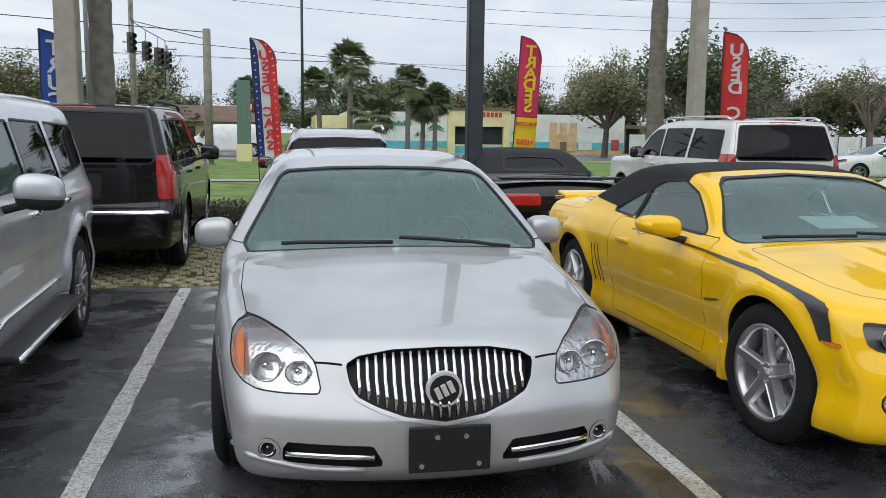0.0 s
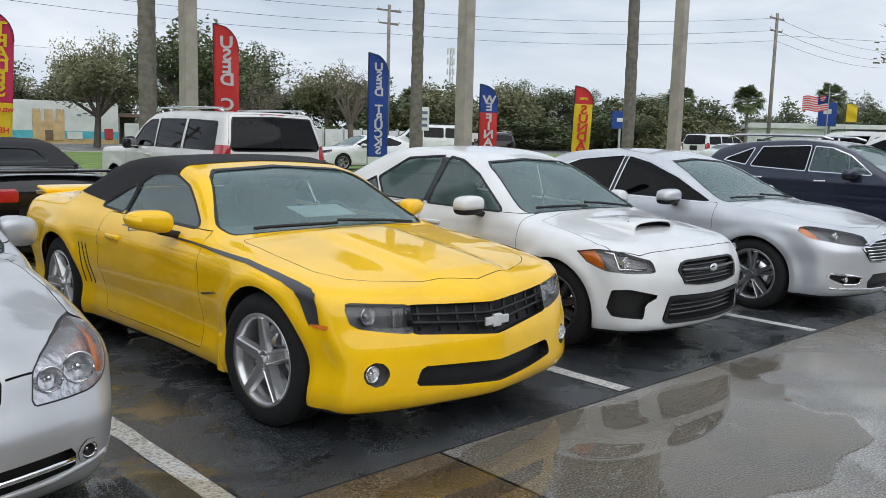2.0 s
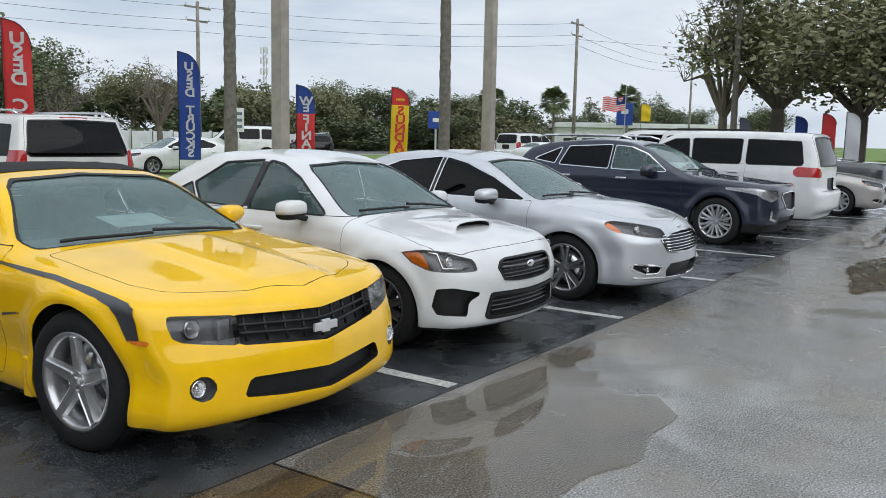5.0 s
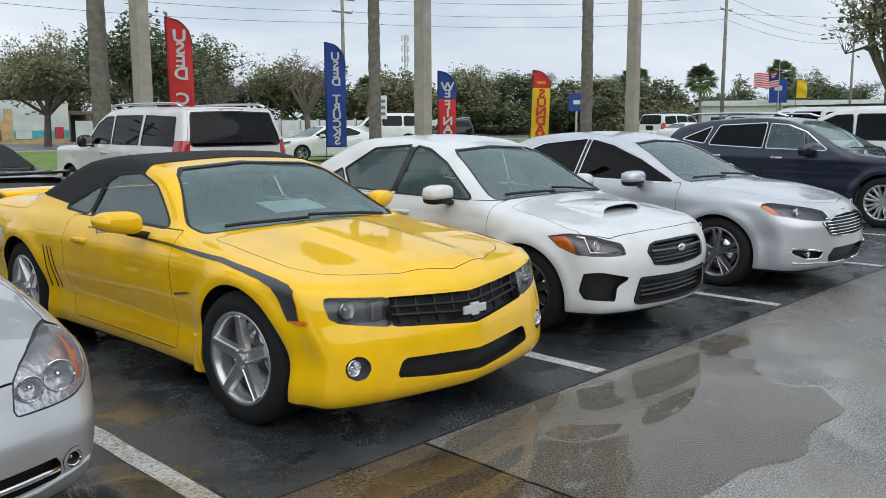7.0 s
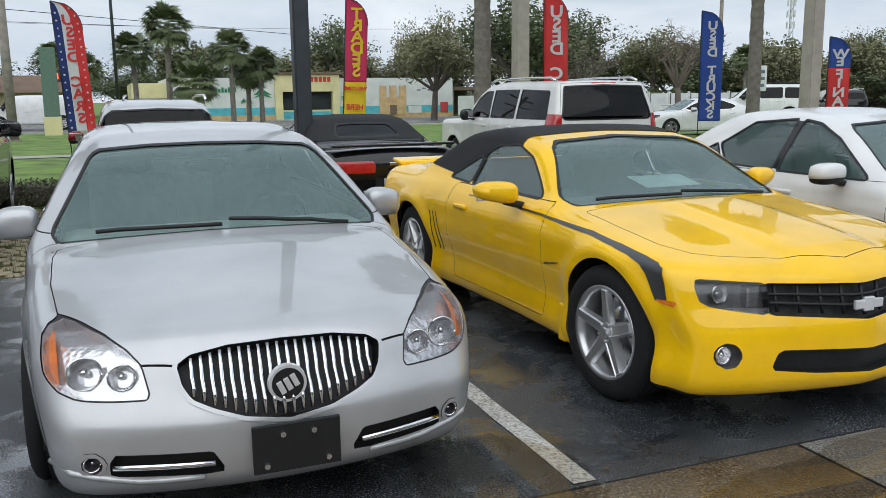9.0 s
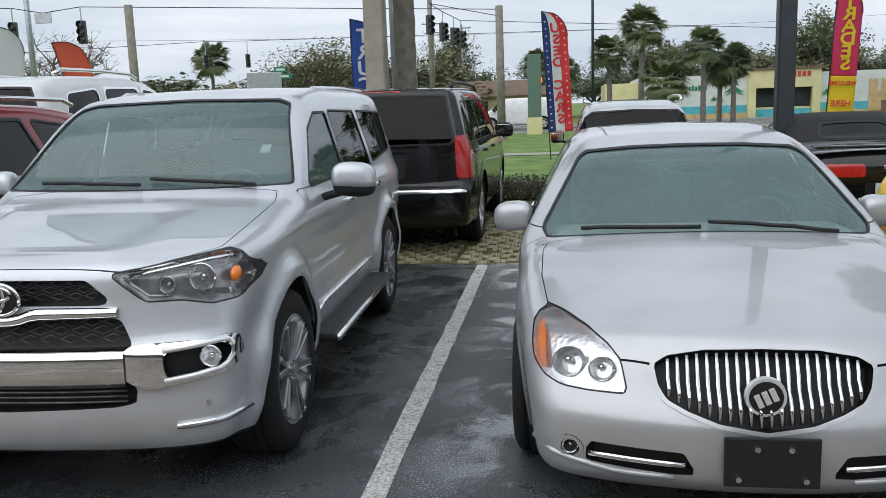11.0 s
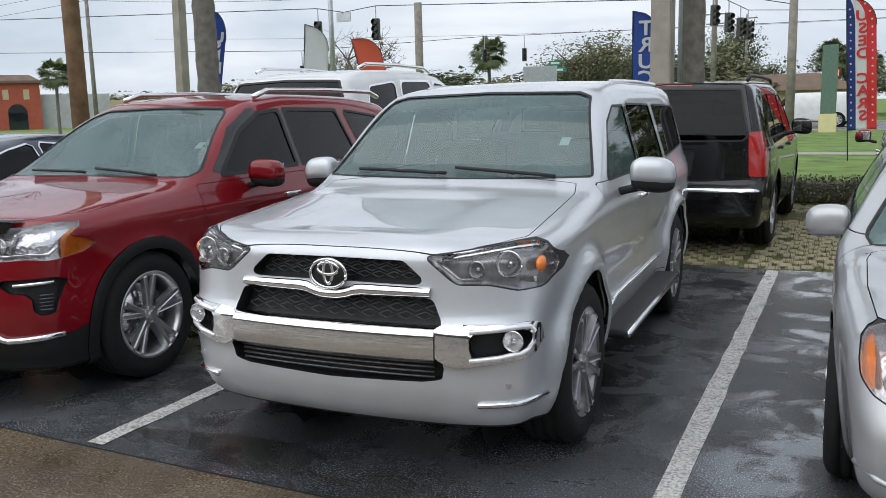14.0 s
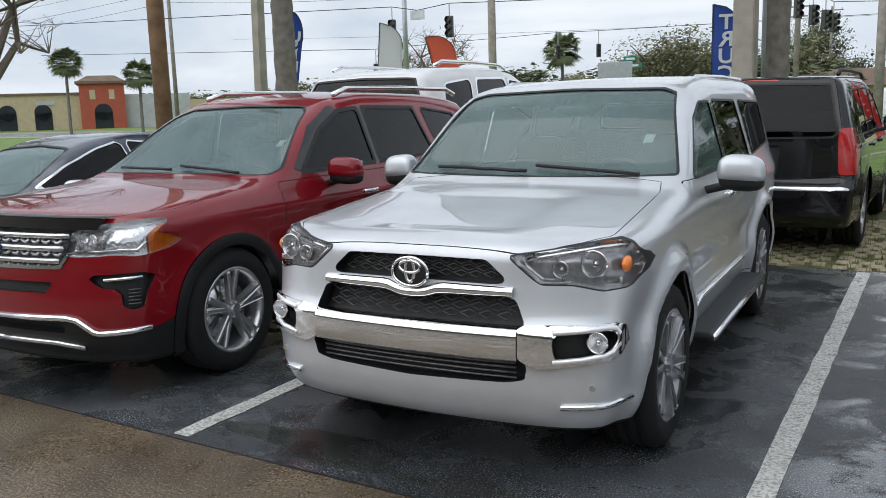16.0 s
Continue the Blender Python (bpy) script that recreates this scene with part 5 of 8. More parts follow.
for sd in BOTH:
    rows = []
    for (u0, l0), (u1, l1) in zip(STRIPE, STRIPE[1:]):
        for k in range(8):
            t = k / 8
            up, lo = [p + (q - p) * t for p, q in zip(u0, u1)], [p + (q - p) * t for p, q in zip(l0, l1)]
            rows.append([on_side(sh, lo[0] + (up[0] - lo[0]) * w / 4, lo[1] + (up[1] - lo[1]) * w / 4, sd, 0.003) for w in range(5)])
    n = len(rows)
    mesh_object("stripe", [p for r in rows for p in r], [(r * 5 + c, r * 5 + c + 1, r * 5 + c + 6, r * 5 + c + 5) for r in range(n - 1) for c in range(4)], M_STRIPE, camaro, True, "charcoal vinyl stripe sweeping down the fender")
bm = box_bm(1.5, 0.22, 0.035, Matrix.Translation((0, 4.72, 1.02)) @ Matrix.Rotation(radians(6), 4, "X"), 0.014)
part("spoiler", bm, M_YELLOW, camaro, smooth=True)
part("price_sheet", box_bm(0.42, 0.24, 0.004, Matrix.Translation((0.1, 1.86, 1.04)) @ Matrix.Rotation(radians(12), 4, "X")), M_PAPER, camaro)

wrx, sh = build_car("white_sport_sedan", WRX, place(5.9, 3.05, 0), "white four-door sport sedan with a hood scoop")
def on_top(sh, x, y):
    """The height of a shell's upper face at x, y."""
    zs = np.linspace(1.5, 0.5, 501)
    q = np.stack([np.full_like(zs, x), np.full_like(zs, y), zs], -1)
    ok = sh.F(q) < 0
    return float(zs[ok][0])


scoop = []
for y, h, w in ((0.66, 0.05, 0.25), (0.645, 0.058, 0.262), (0.66, 0.066, 0.272), (0.72, 0.064, 0.29), (0.85, 0.046, 0.315), (1.0, 0.02, 0.335), (1.12, -0.004, 0.345)):
    for k in range(25):
        a = math.pi * k / 24
        x = -w * math.copysign(abs(math.cos(a)) ** 0.75, math.cos(a))
        scoop.append((x, y, on_top(sh, x, y) - 0.006 + (h + 0.006) * math.sin(a) ** 0.45))
sc = mesh_object("hood_scoop", scoop, [(r * 25 + c, r * 25 + c + 1, r * 25 + c + 26, r * 25 + c + 25) for r in range(6) for c in range(24)], M_WHITE, wrx, True)
mouth = [p for p in scoop[:25]] + [(p[0] * 0.96, p[1] + 0.1, p[2] - 0.008) for p in scoop[:25]]
part("scoop_mouth", box_bm(0.48, 0.012, 0.075, Matrix.Translation((0, 0.735, on_top(sh, 0, 0.735) + 0.012)), 0.004), M_SEAM, sc)
mesh_object("scoop_throat", mouth, [(c, c + 1, c + 26, c + 25) for c in range(24)], M_TRIM, sc, True)
for k in range(5):
    strip("grille_bar", [on_front(sh, x, 0.565 + k * 0.027, -0.02) for x in np.linspace(-0.32, 0.32, 9)], 0.005, M_LAMPDARK, wrx)
strip("grille_wing", [on_front(sh, x, 0.64 + 0.02 * abs(x), 0.0) for x in np.linspace(-0.35, 0.35, 9)], 0.011, M_LAMPDARK, wrx)
for k in range(3):
    strip("intake_bar", [on_front(sh, x, 0.32 + k * 0.035, -0.03) for x in np.linspace(-0.42, 0.42, 9)], 0.006, M_LAMPDARK, wrx)
part("oval_emblem", ball_bm(0.055, 0.012, 0.03, Matrix.Translation(on_front(sh, 0, 0.645, 0.014)), 20, 10), M_CHROME, wrx, smooth=True)
for sd in BOTH:
    lamp_bulb(wrx, on_front(sh, sd * 0.76, 0.705, -0.03), 0.04)
    strip("lamp_blade", [on_front(sh, sd * x, z, -0.02) for x, z in ((0.825, 0.77), (0.79, 0.76), (0.8, 0.66), (0.7, 0.655), (0.64, 0.66))], 0.009, M_CHROME, wrx)

fusion, sh = build_car("silver_saloon", FUSION, place(8.62, 2.84, 0), "bright silver four-door saloon with a barred chrome grille")
for k in range(6):
    z = 0.54 + k * 0.029
    w = 0.40 + 0.06 * (k / 4 if k < 4 else 0.6)
    strip("grille_bar", [on_front(sh, x, z, -0.006) for x in np.linspace(-w, w, 9)], 0.006, M_CHROME, fusion)
part("oval_emblem", ball_bm(0.05, 0.012, 0.022, Matrix.Translation(on_front(sh, 0, 0.755, 0.006)), 18, 8), M_CHROME, fusion, smooth=True)
for sd in BOTH:
    lamp_bulb(fusion, on_front(sh, sd * 0.7, 0.755, -0.03), 0.032)
    lamp_bulb(fusion, on_front(sh, sd * 0.68, 0.37, -0.02), 0.025)
    strip("fog_frame", [on_front(sh, sd * x, z, 0.006) for x, z in ((0.80, 0.425), (0.65, 0.412), (0.52, 0.392), (0.55, 0.33), (0.6, 0.322), (0.7, 0.326))], 0.011, M_CHROME, fusion)
    strip("lip_strip", [on_front(sh, sd * x, 0.265 + 0.05 * max(0, x - 0.3), 0.0) for x in np.linspace(0.1, 0.78, 7)], 0.011, M_CHROME, fusion)

runner, sh = build_car("silver_off_roader", RUNNER, place(-2.27, 2.87, 3.0), "silver four-wheel-drive wagon with chrome bumper bar and side steps", "suv")
for r in range(3):
    for k in range(-5, 6):
        for z0, zh, w in ((0.93, 0.026, 0.36), (0.765, 0.032, 0.44)):
            x, z = k * w / 5.2 + (0.5 * w / 5.2 if r % 2 else 0), z0 + r * zh
            pts = [on_front(sh, x + dx, z + dz, -0.045) for dx, dz in ((-w / 10.4, 0), (0, zh / 2), (w / 10.4, 0), (0, -zh / 2), (-w / 10.4, 0))]
            strip("grille_mesh", pts, 0.003, M_LAMPDARK, runner, 2)
for k in range(4):
    strip("intake_bar", [on_front(sh, x, 0.518 + k * 0.022, -0.02) for x in np.linspace(-0.48, 0.48, 9)], 0.005, M_LAMPDARK, runner)
bar = []
for dz, out in ((-0.03, -0.02), (-0.026, 0.008), (-0.012, 0.022), (0.014, 0.022), (0.026, 0.01), (0.03, -0.02)):
    for x in np.linspace(-0.465, 0.465, 25):
        dip = 0.028 * math.exp(-(x / 0.1) ** 4) if dz > 0 else 0.022 * math.exp(-(x / 0.1) ** 4)
        bar.append(on_front(sh, x, 0.872 + dz * (1 - 0.25 * abs(x) / 0.465) - dip, out))
mesh_object("grille_bar", bar, [(r * 25 + c, r * 25 + c + 1, r * 25 + c + 26, r * 25 + c + 25) for r in range(5) for c in range(24)], M_CHROME, runner, True, "chrome grille bar dipping under the emblem")
bar = []
for z, out in ((0.594, -0.01), (0.598, 0.012), (0.61, 0.022), (0.70, 0.024), (0.722, 0.02), (0.734, 0.004), (0.736, -0.03)):
    for x in np.linspace(-0.5, 0.5, 25):
        bar.append(on_front(sh, x, z, out))
mesh_object("bumper_bar", bar, [(r * 25 + c, r * 25 + c + 1, r * 25 + c + 26, r * 25 + c + 25) for r in range(6) for c in range(24)], M_CHROME, runner, True, "broad chrome bumper bar")
c = on_front(sh, 0, 0.935, 0.02)
for rx, rz, tz in ((0.088, 0.062, 0), (0.052, 0.026, 0.022), (0.022, 0.05, 0.006)):
    strip("oval_emblem", [c + Vector((rx * math.cos(a), -0.008, tz + rz * math.sin(a))) for a in np.linspace(0, 2 * math.pi, 25)], 0.008, M_CHROME, runner)
part("emblem_field", ball_bm(0.085, 0.012, 0.058, Matrix.Translation(c), 24, 8), M_TRIM, runner, smooth=True)
for sd in BOTH:
    lamp_bulb(runner, on_front(sh, sd * 0.765, 0.985, -0.04), 0.055)
    lamp_bulb(runner, on_front(sh, sd * 0.64, 0.965, -0.045), 0.034)
    lamp_bulb(runner, on_front(sh, sd * 0.80, 0.68, -0.02), 0.042)
    strip("fog_frame", [on_front(sh, sd * x, z, 0.008) for x, z in ((0.64, 0.722), (0.75, 0.731), (0.83, 0.737), (0.855, 0.733), (0.866, 0.715), (0.867, 0.668), (0.852, 0.64), (0.83, 0.627), (0.75, 0.614), (0.64, 0.602))], 0.012, M_BADGE, runner, 6)
    strip("lamp_blade", [on_front(sh, sd * x, z, -0.02) for x, z in ((0.50, 1.003), (0.58, 1.017), (0.7, 1.036), (0.8, 1.05), (0.855, 1.052))], 0.009, M_CHROME, runner)
    strip("lamp_blade", [on_front(sh, sd * x, z, -0.02) for x, z in ((0.48, 1.0), (0.53, 0.96), (0.575, 0.925), (0.66, 0.922))], 0.008, M_LAMPBOWL, runner)
    part("turn_lamp", ball_bm(0.02, 0.05, 0.034, Matrix.Translation(on_front(sh, sd * 0.872, 0.98, -0.03)), 14, 8), M_AMBER, runner, "amber turn lamp", smooth=True)
    part("lamp_bar", box_bm(0.07, 0.02, 0.03, Matrix.Translation(on_front(sh, sd * 0.83, 0.92, -0.04)), 0.008), M_LAMPBOWL, runner)
    strip("bumper_blade", [on_front(sh, sd * x, 0.405 + 0.02 * (x - 0.6), 0.006) for x in np.linspace(0.66, 0.885, 9)], 0.014, M_CHROME, runner)
    part("parking_sensor", tube_bm(0.013, 0.013, 0.008, Matrix.Translation(on_front(sh, sd * 0.78, 0.49, 0.002)) @ Matrix.Rotation(math.pi / 2, 4, "X"), 14), M_SATIN, runner)
    bm = box_bm(0.16, 1.75, 0.05, Matrix.Translation((sd * 0.93, 2.33, 0.40)), 0.02)
    st = part("side_step", bm, M_TRIM, runner)
    strip("step_rail", [(sd * 1.01, 1.47, 0.40), (sd * 1.01, 3.2, 0.40)], 0.02, M_SATIN, st)
    strip("sill_strip", [on_side(sh, y, 0.56, sd, 0.004) for y in np.linspace(1.46, 3.2, 8)], 0.016, M_CHROME, runner)
part("window_sticker", box_bm(0.055, 0.003, 0.075, Matrix.Translation((0.58, 1.78, 1.42)) @ Matrix.Rotation(radians(-58), 4, "X")), M_PAPER, runner)

explorer, sh = build_car("red_suv", EXPLORER, place(-5.10, 2.80, 3.0), "ruby red sport utility wagon with black wheel-arch trim", "suv")
for k, z in enumerate((0.835, 0.905, 0.975)):
    w = 0.5 + 0.085 * (z - 0.81) / 0.2
    strip("grille_bar", [on_front(sh, x, z, 0.004) for x in np.linspace(-w, w, 13)], 0.017, M_SATIN, explorer, 6)
    for i in range(-6, 7):
        strip("grille_link", [on_front(sh, i * 0.08 - 0.03, z - 0.026, -0.012), on_front(sh, i * 0.08 - 0.008, z - 0.04, -0.01), on_front(sh, i * 0.08 + 0.012, z - 0.04, -0.01), on_front(sh, i * 0.08 + 0.03, z - 0.026, -0.012)], 0.01, M_ALLOY, explorer)
part("oval_emblem", ball_bm(0.085, 0.016, 0.036, Matrix.Translation(on_front(sh, 0, 0.905, 0.022)), 20, 8), simple("emblem_blue", (0.02, 0.06, 0.2), 0.25, 0.3), explorer, smooth=True)
shield = []
for dz, out in ((-0.024, 0.012), (-0.014, 0.05), (0.03, 0.062), (0.045, 0.04), (0.046, -0.06)):
    for x in np.linspace(-0.74, 0.74, 23):
        shield.append(on_front(sh, x, 1.035 + dz - 0.012 * x * x, out) if dz < 0.044 else on_front(sh, x, 1.035 - 0.012 * x * x, out) + Vector((0, 0, 0.046)))
mesh_object("bug_deflector", shield, [(r * 23 + c, r * 23 + c + 1, r * 23 + c + 24, r * 23 + c + 23) for r in range(4) for c in range(22)], M_BLACK, explorer, True, "dark plastic bug deflector")
for sd in BOTH:
    lamp_bulb(explorer, on_front(sh, sd * 0.70, 0.945, -0.03), 0.036)
    strip("lamp_blade", [on_front(sh, sd * x, z, -0.012) for x, z in ((0.62, 1.0), (0.60, 0.89), (0.72, 0.885), (0.84, 0.892), (0.9, 0.885), (0.925, 0.93))], 0.011, M_LAMPBOWL, explorer)
    strip("lamp_blade", [on_front(sh, sd * x, z, -0.012) for x, z in ((0.735, 0.9), (0.755, 1.0))], 0.012, M_LAMPBOWL, explorer)
    strip("bumper_blade", [on_front(sh, sd * x, z, 0.012) for x, z in ((0.0, 0.503), (0.3, 0.506), (0.55, 0.512), (0.61, 0.5), (0.69, 0.43), (0.72, 0.42), (0.8, 0.424), (0.87, 0.43), (0.925, 0.437))], 0.019, M_CHROME, explorer, 6)
    strip("skid_bar", [on_front(sh, sd * x, 0.355 - 0.15 * max(0, x - 0.42), 0.012) for x in np.linspace(0.0, 0.6, 8)], 0.018, M_SATIN, explorer)
    strip("fog_blade", [on_front(sh, sd * x, 0.727 + 0.05 * (x - 0.77), 0.004) for x in np.linspace(0.765, 0.915, 5)], 0.011, M_CHROME, explorer)
    for k in range(5):
        strip("vent_slat", [on_front(sh, sd * x, 0.665 - 0.02 * k, -0.02) for x in (0.862, 0.885, 0.905)], 0.004, M_LAMPDARK, explorer)
part("window_sticker", box_bm(0.055, 0.003, 0.075, Matrix.Translation((0.62, 1.93, 1.40)) @ Matrix.Rotation(radians(-58), 4, "X")), M_PAPER, explorer)
# ---------- ground, lot, lawn, road ----------
def grid_sheet(name, x0, x1, y0, y1, z, nx, ny, mat, label, kind="structure", yfun=None):
    vs, fs = [], []
    for j in range(ny + 1):
        for i in range(nx + 1):
            x = x0 + (x1 - x0) * i / nx
            y = y0 + (y1 - y0) * j / ny
            if yfun and j == ny * yfun[1]:
                y = yfun[0](x)
            vs.append((x, y, z))
    for j in range(ny):
        for i in range(nx):
            a = j * (nx + 1) + i
            fs.append((a, a + 1, a + nx + 2, a + nx + 1))
    ob = mesh_object(name, vs, fs, mat, None, False)
    return tagged(ob, label, name.replace("_", " "), "", kind)


def wet_ground(name, dark, pale, wet_rough, dry_rough, scale, speck, grain, wetcut=(0.42, 0.58), tint=None, film=0.0, chips=0.0, rise=1.0):
    """Rained-on pavement: grain, stains and glossy film in low spots."""
    m, n, l, b = shader(name)
    big = noise_tex(n, l, scale, 6)
    big.inputs["Distortion"].default_value, big.inputs["Roughness"].default_value = 0.4, 0.66
    fine = noise_tex(n, l, grain, 3)
    col = ramp(n, l, big.outputs[0], [(0.3, dark), (0.52, [(a + c) / 2 for a, c in zip(dark, pale)]), (0.72, pale)])
    f2 = ramp(n, l, fine.outputs[0], [(0.36, (0.4, 0.4, 0.4)), (0.58, (1.0, 1.0, 1.0)), (0.68, (speck, speck, speck))])
    mu = n.new("ShaderNodeMixRGB")
    mu.blend_type, mu.inputs[0].default_value = "MULTIPLY", 1
    l.new(col.outputs[0], mu.inputs[1])
    l.new(f2.outputs[0], mu.inputs[2])
    last = mu
    if tint:
        st = noise_tex(n, l, 0.9, 4)
        sr = ramp(n, l, st.outputs[0], [(0.5, (0, 0, 0)), (0.68, (1, 1, 1))])
        mt = n.new("ShaderNodeMixRGB")
        l.new(sr.outputs[0], mt.inputs[0])
        l.new(mu.outputs[0], mt.inputs[1])
        mt.inputs[2].default_value = (*tint, 1)
        last = mt
    if chips:
        # pale pebbles laid bare in the worn surface
        co = n.new("ShaderNodeTexCoord")
        vo = n.new("ShaderNodeTexVoronoi")
        vo.inputs["Scale"].default_value = 75
        l.new(co.outputs["Object"], vo.inputs["Vector"])
        near = ramp(n, l, vo.outputs["Distance"], [(0.26, (1, 1, 1)), (0.36, (0, 0, 0))])
        pick = ramp(n, l, vo.outputs["Color"], [(0.56, (0, 0, 0)), (0.72, (chips,) * 3)])
        both = n.new("ShaderNodeMixRGB")
        both.blend_type, both.inputs[0].default_value = "MULTIPLY", 1
        l.new(near.outputs[0], both.inputs[1])
        l.new(pick.outputs[0], both.inputs[2])
        mc = n.new("ShaderNodeMixRGB")
        l.new(both.outputs[0], mc.inputs[0])
        l.new(last.outputs[0], mc.inputs[1])
        mc.inputs[2].default_value = (0.52, 0.48, 0.40, 1)
        last = mc
    l.new(last.outputs[0], b.inputs["Base Color"])
    wet = noise_tex(n, l, scale * 1.7, 11)
    wet.inputs["Distortion"].default_value, wet.inputs["Roughness"].default_value = 0.5, 0.64
    rr = ramp(n, l, wet.outputs[0], [(wetcut[0], (wet_rough,) * 3), (wetcut[1], (dry_rough,) * 3)])
    l.new(rr.outputs[0], b.inputs["Roughness"])
    hs = ramp(n, l, wet.outputs[0], [(wetcut[0], (0.1 * rise,) * 3), (wetcut[1], (rise,) * 3)])
    k = bump(n, l, fine.outputs[0], b, 0.5, 0.009)
    l.new(hs.outputs[0], k.inputs["Strength"])
    setp(b, Coat_Weight=film, Coat_Roughness=0.1, Coat_IOR=1.38)
    l.new(k.outputs[0], b.inputs["Coat Normal"])
    return m


M_ASPHALT = wet_ground("wet_asphalt", (0.018, 0.0205, 0.023), (0.125, 0.134, 0.145), 0.05, 0.36, 1.1, 4.2, 110, (0.43, 0.54), None, 0.9)
M_AISLE = wet_ground("wet_concrete", (0.20, 0.19, 0.172), (0.33, 0.315, 0.292), 0.12, 0.3, 0.5, 1.7, 90, (0.44, 0.62), (0.22, 0.195, 0.16), 0.35, 0.5, 0.75)
M_BROWN = wet_ground("mossy_concrete", (0.07, 0.05, 0.03), (0.23, 0.175, 0.115), 0.12, 0.4, 1.1, 1.7, 70, (0.36, 0.56), (0.14, 0.11, 0.07), 0.15, 0.4)
M_ROAD = wet_ground("far_road", (0.14, 0.14, 0.14), (0.2, 0.2, 0.2), 0.25, 0.6, 0.2, 1.2, 20)
M_LINE = wet_ground("worn_white_line", (0.56, 0.55, 0.52), (0.76, 0.75, 0.71), 0.25, 0.6, 6, 0.85, 60)
M_GRASS = simple("lawn", (0.125, 0.2, 0.03), 0.8, 0, 0.45, 1.2, 1.0)
M_BLADE = simple("grass_blade", (0.11, 0.13, 0.03), 0.7, 0, 0.4, 3)
M_SOIL = simple("turf_soil", (0.085, 0.085, 0.03), 0.9, 0, 0.5, 5, 1.0)
M_PAVER = simple("paver_concrete", (0.30, 0.26, 0.17), 0.8, 0, 0.3, 9, 0.5)
M_KERB = simple("concrete", (0.36, 0.34, 0.30), 0.8, 0, 0.2, 4, 0.4)

edge_y = lambda x: 2.93 - 0.13 / (1 + math.exp((x + 1.2) * 2.2))
grid_sheet("ground", -900, 900, -300, 1400, -0.06, 8, 8, M_GRASS, "wide green lawn and verge reaching the horizon")
grid_sheet("asphalt", -70, 70, edge_y(0), 8.68, 0.0, 140, 1, M_ASPHALT, "wet dark asphalt of the parking bays", "structure", (edge_y, 0))
grid_sheet("aisle", 2.92, 80, -16, 2.9, 0.0, 100, 1, M_AISLE, "rain-wet grey concrete driving aisle", "structure", (lambda x: edge_y(x) - 0.012, 1))
grid_sheet("apron", -80, 2.9, -16, 2.9, 0.0, 100, 1, M_BROWN, "brown mossy concrete apron before the bays", "structure", (lambda x: edge_y(x) - 0.012, 1))
tagged(strip("slab_joint", [(2.91, y, -0.008) for y in np.linspace(-15, 2.9, 20)], 0.012, M_SEAM), "dark joint between two concrete slabs", "joint", "", "structure")
joint = strip("expansion_joint", [(x, edge_y(x) - 0.006, -0.012) for x in np.linspace(-60, 60, 240)], 0.014, M_SEAM)
tagged(joint, "dark gap between asphalt and concrete", "joint", "", "structure")
grid_sheet("turf_strip", -70, 70, 8.68, 14.4, -0.02, 30, 2, M_SOIL, "grassy strip of open concrete pavers behind the bays")
grid_sheet("lawn", -120, 120, 14.4, 27.2, 0.0, 30, 4, M_GRASS, "mown bright green lawn")
grid_sheet("sidewalk", -160, 160, 27.2, 28.4, 0.02, 60, 1, M_KERB, "pale concrete sidewalk across the lawn")
grid_sheet("verge", -160, 160, 28.4, 48.5, 0.0, 30, 4, M_GRASS, "grass verge beside the road")
grid_sheet("road", -300, 300, 48.8, 66, -0.04, 60, 2, M_ROAD, "grey main road behind the lot")
for y in (48.65, 66.1):
    kb = part("kerb", box_bm(600, 0.3, 0.16, Matrix.Translation((0, y, -0.02)), 0.03), M_KERB)
    tagged(kb, "long concrete kerb beside the road", "kerb", "", "structure")

# bay lines
LINE_X = [-0.93 + 2.74 * i for i in range(-5, 12)]
for x in LINE_X:
    nseg = 28
    vs, fs = [], []
    rnd = random.Random(int(x * 100))
    y0 = edge_y(x) + 0.03
    for k in range(nseg + 1):
        y = y0 + (8.6 - y0) * k / nseg
        a, c = 0.056 + rnd.uniform(-0.005, 0.005), 0.056 + rnd.uniform(-0.005, 0.005)
        dx = 0.03 - 0.021 * (y - 3) if x < 0 else 0.0  # these bays stand a little askew
        vs += [(x + dx - a, y, 0.004), (x + dx + c, y, 0.004)]
    fs = [(2 * k, 2 * k + 1, 2 * k + 3, 2 * k + 2) for k in range(nseg)]
    ob = mesh_object("bay_line", vs, fs, M_LINE, None, False)
    tagged(ob, "worn white painted parking line on wet asphalt", "parking line", "bay lines")

# puddles: thin sheets of clear water with a wandering shore
m, n, l, b = shader("rain_water")
n.remove(b)
tr, gl, fr, mx = n.new("ShaderNodeBsdfTransparent"), n.new("ShaderNodeBsdfGlossy"), n.new("ShaderNodeFresnel"), n.new("ShaderNodeMixShader")
tr.inputs[0].default_value, gl.inputs["Roughness"].default_value, fr.inputs[0].default_value = (0.96, 0.93, 0.87, 1), 0.012, 1.42
l.new(fr.outputs[0], mx.inputs[0]), l.new(tr.outputs[0], mx.inputs[1]), l.new(gl.outputs[0], mx.inputs[2])
l.new(mx.outputs[0], n["Material Output"].inputs[0])
M_WATER = m


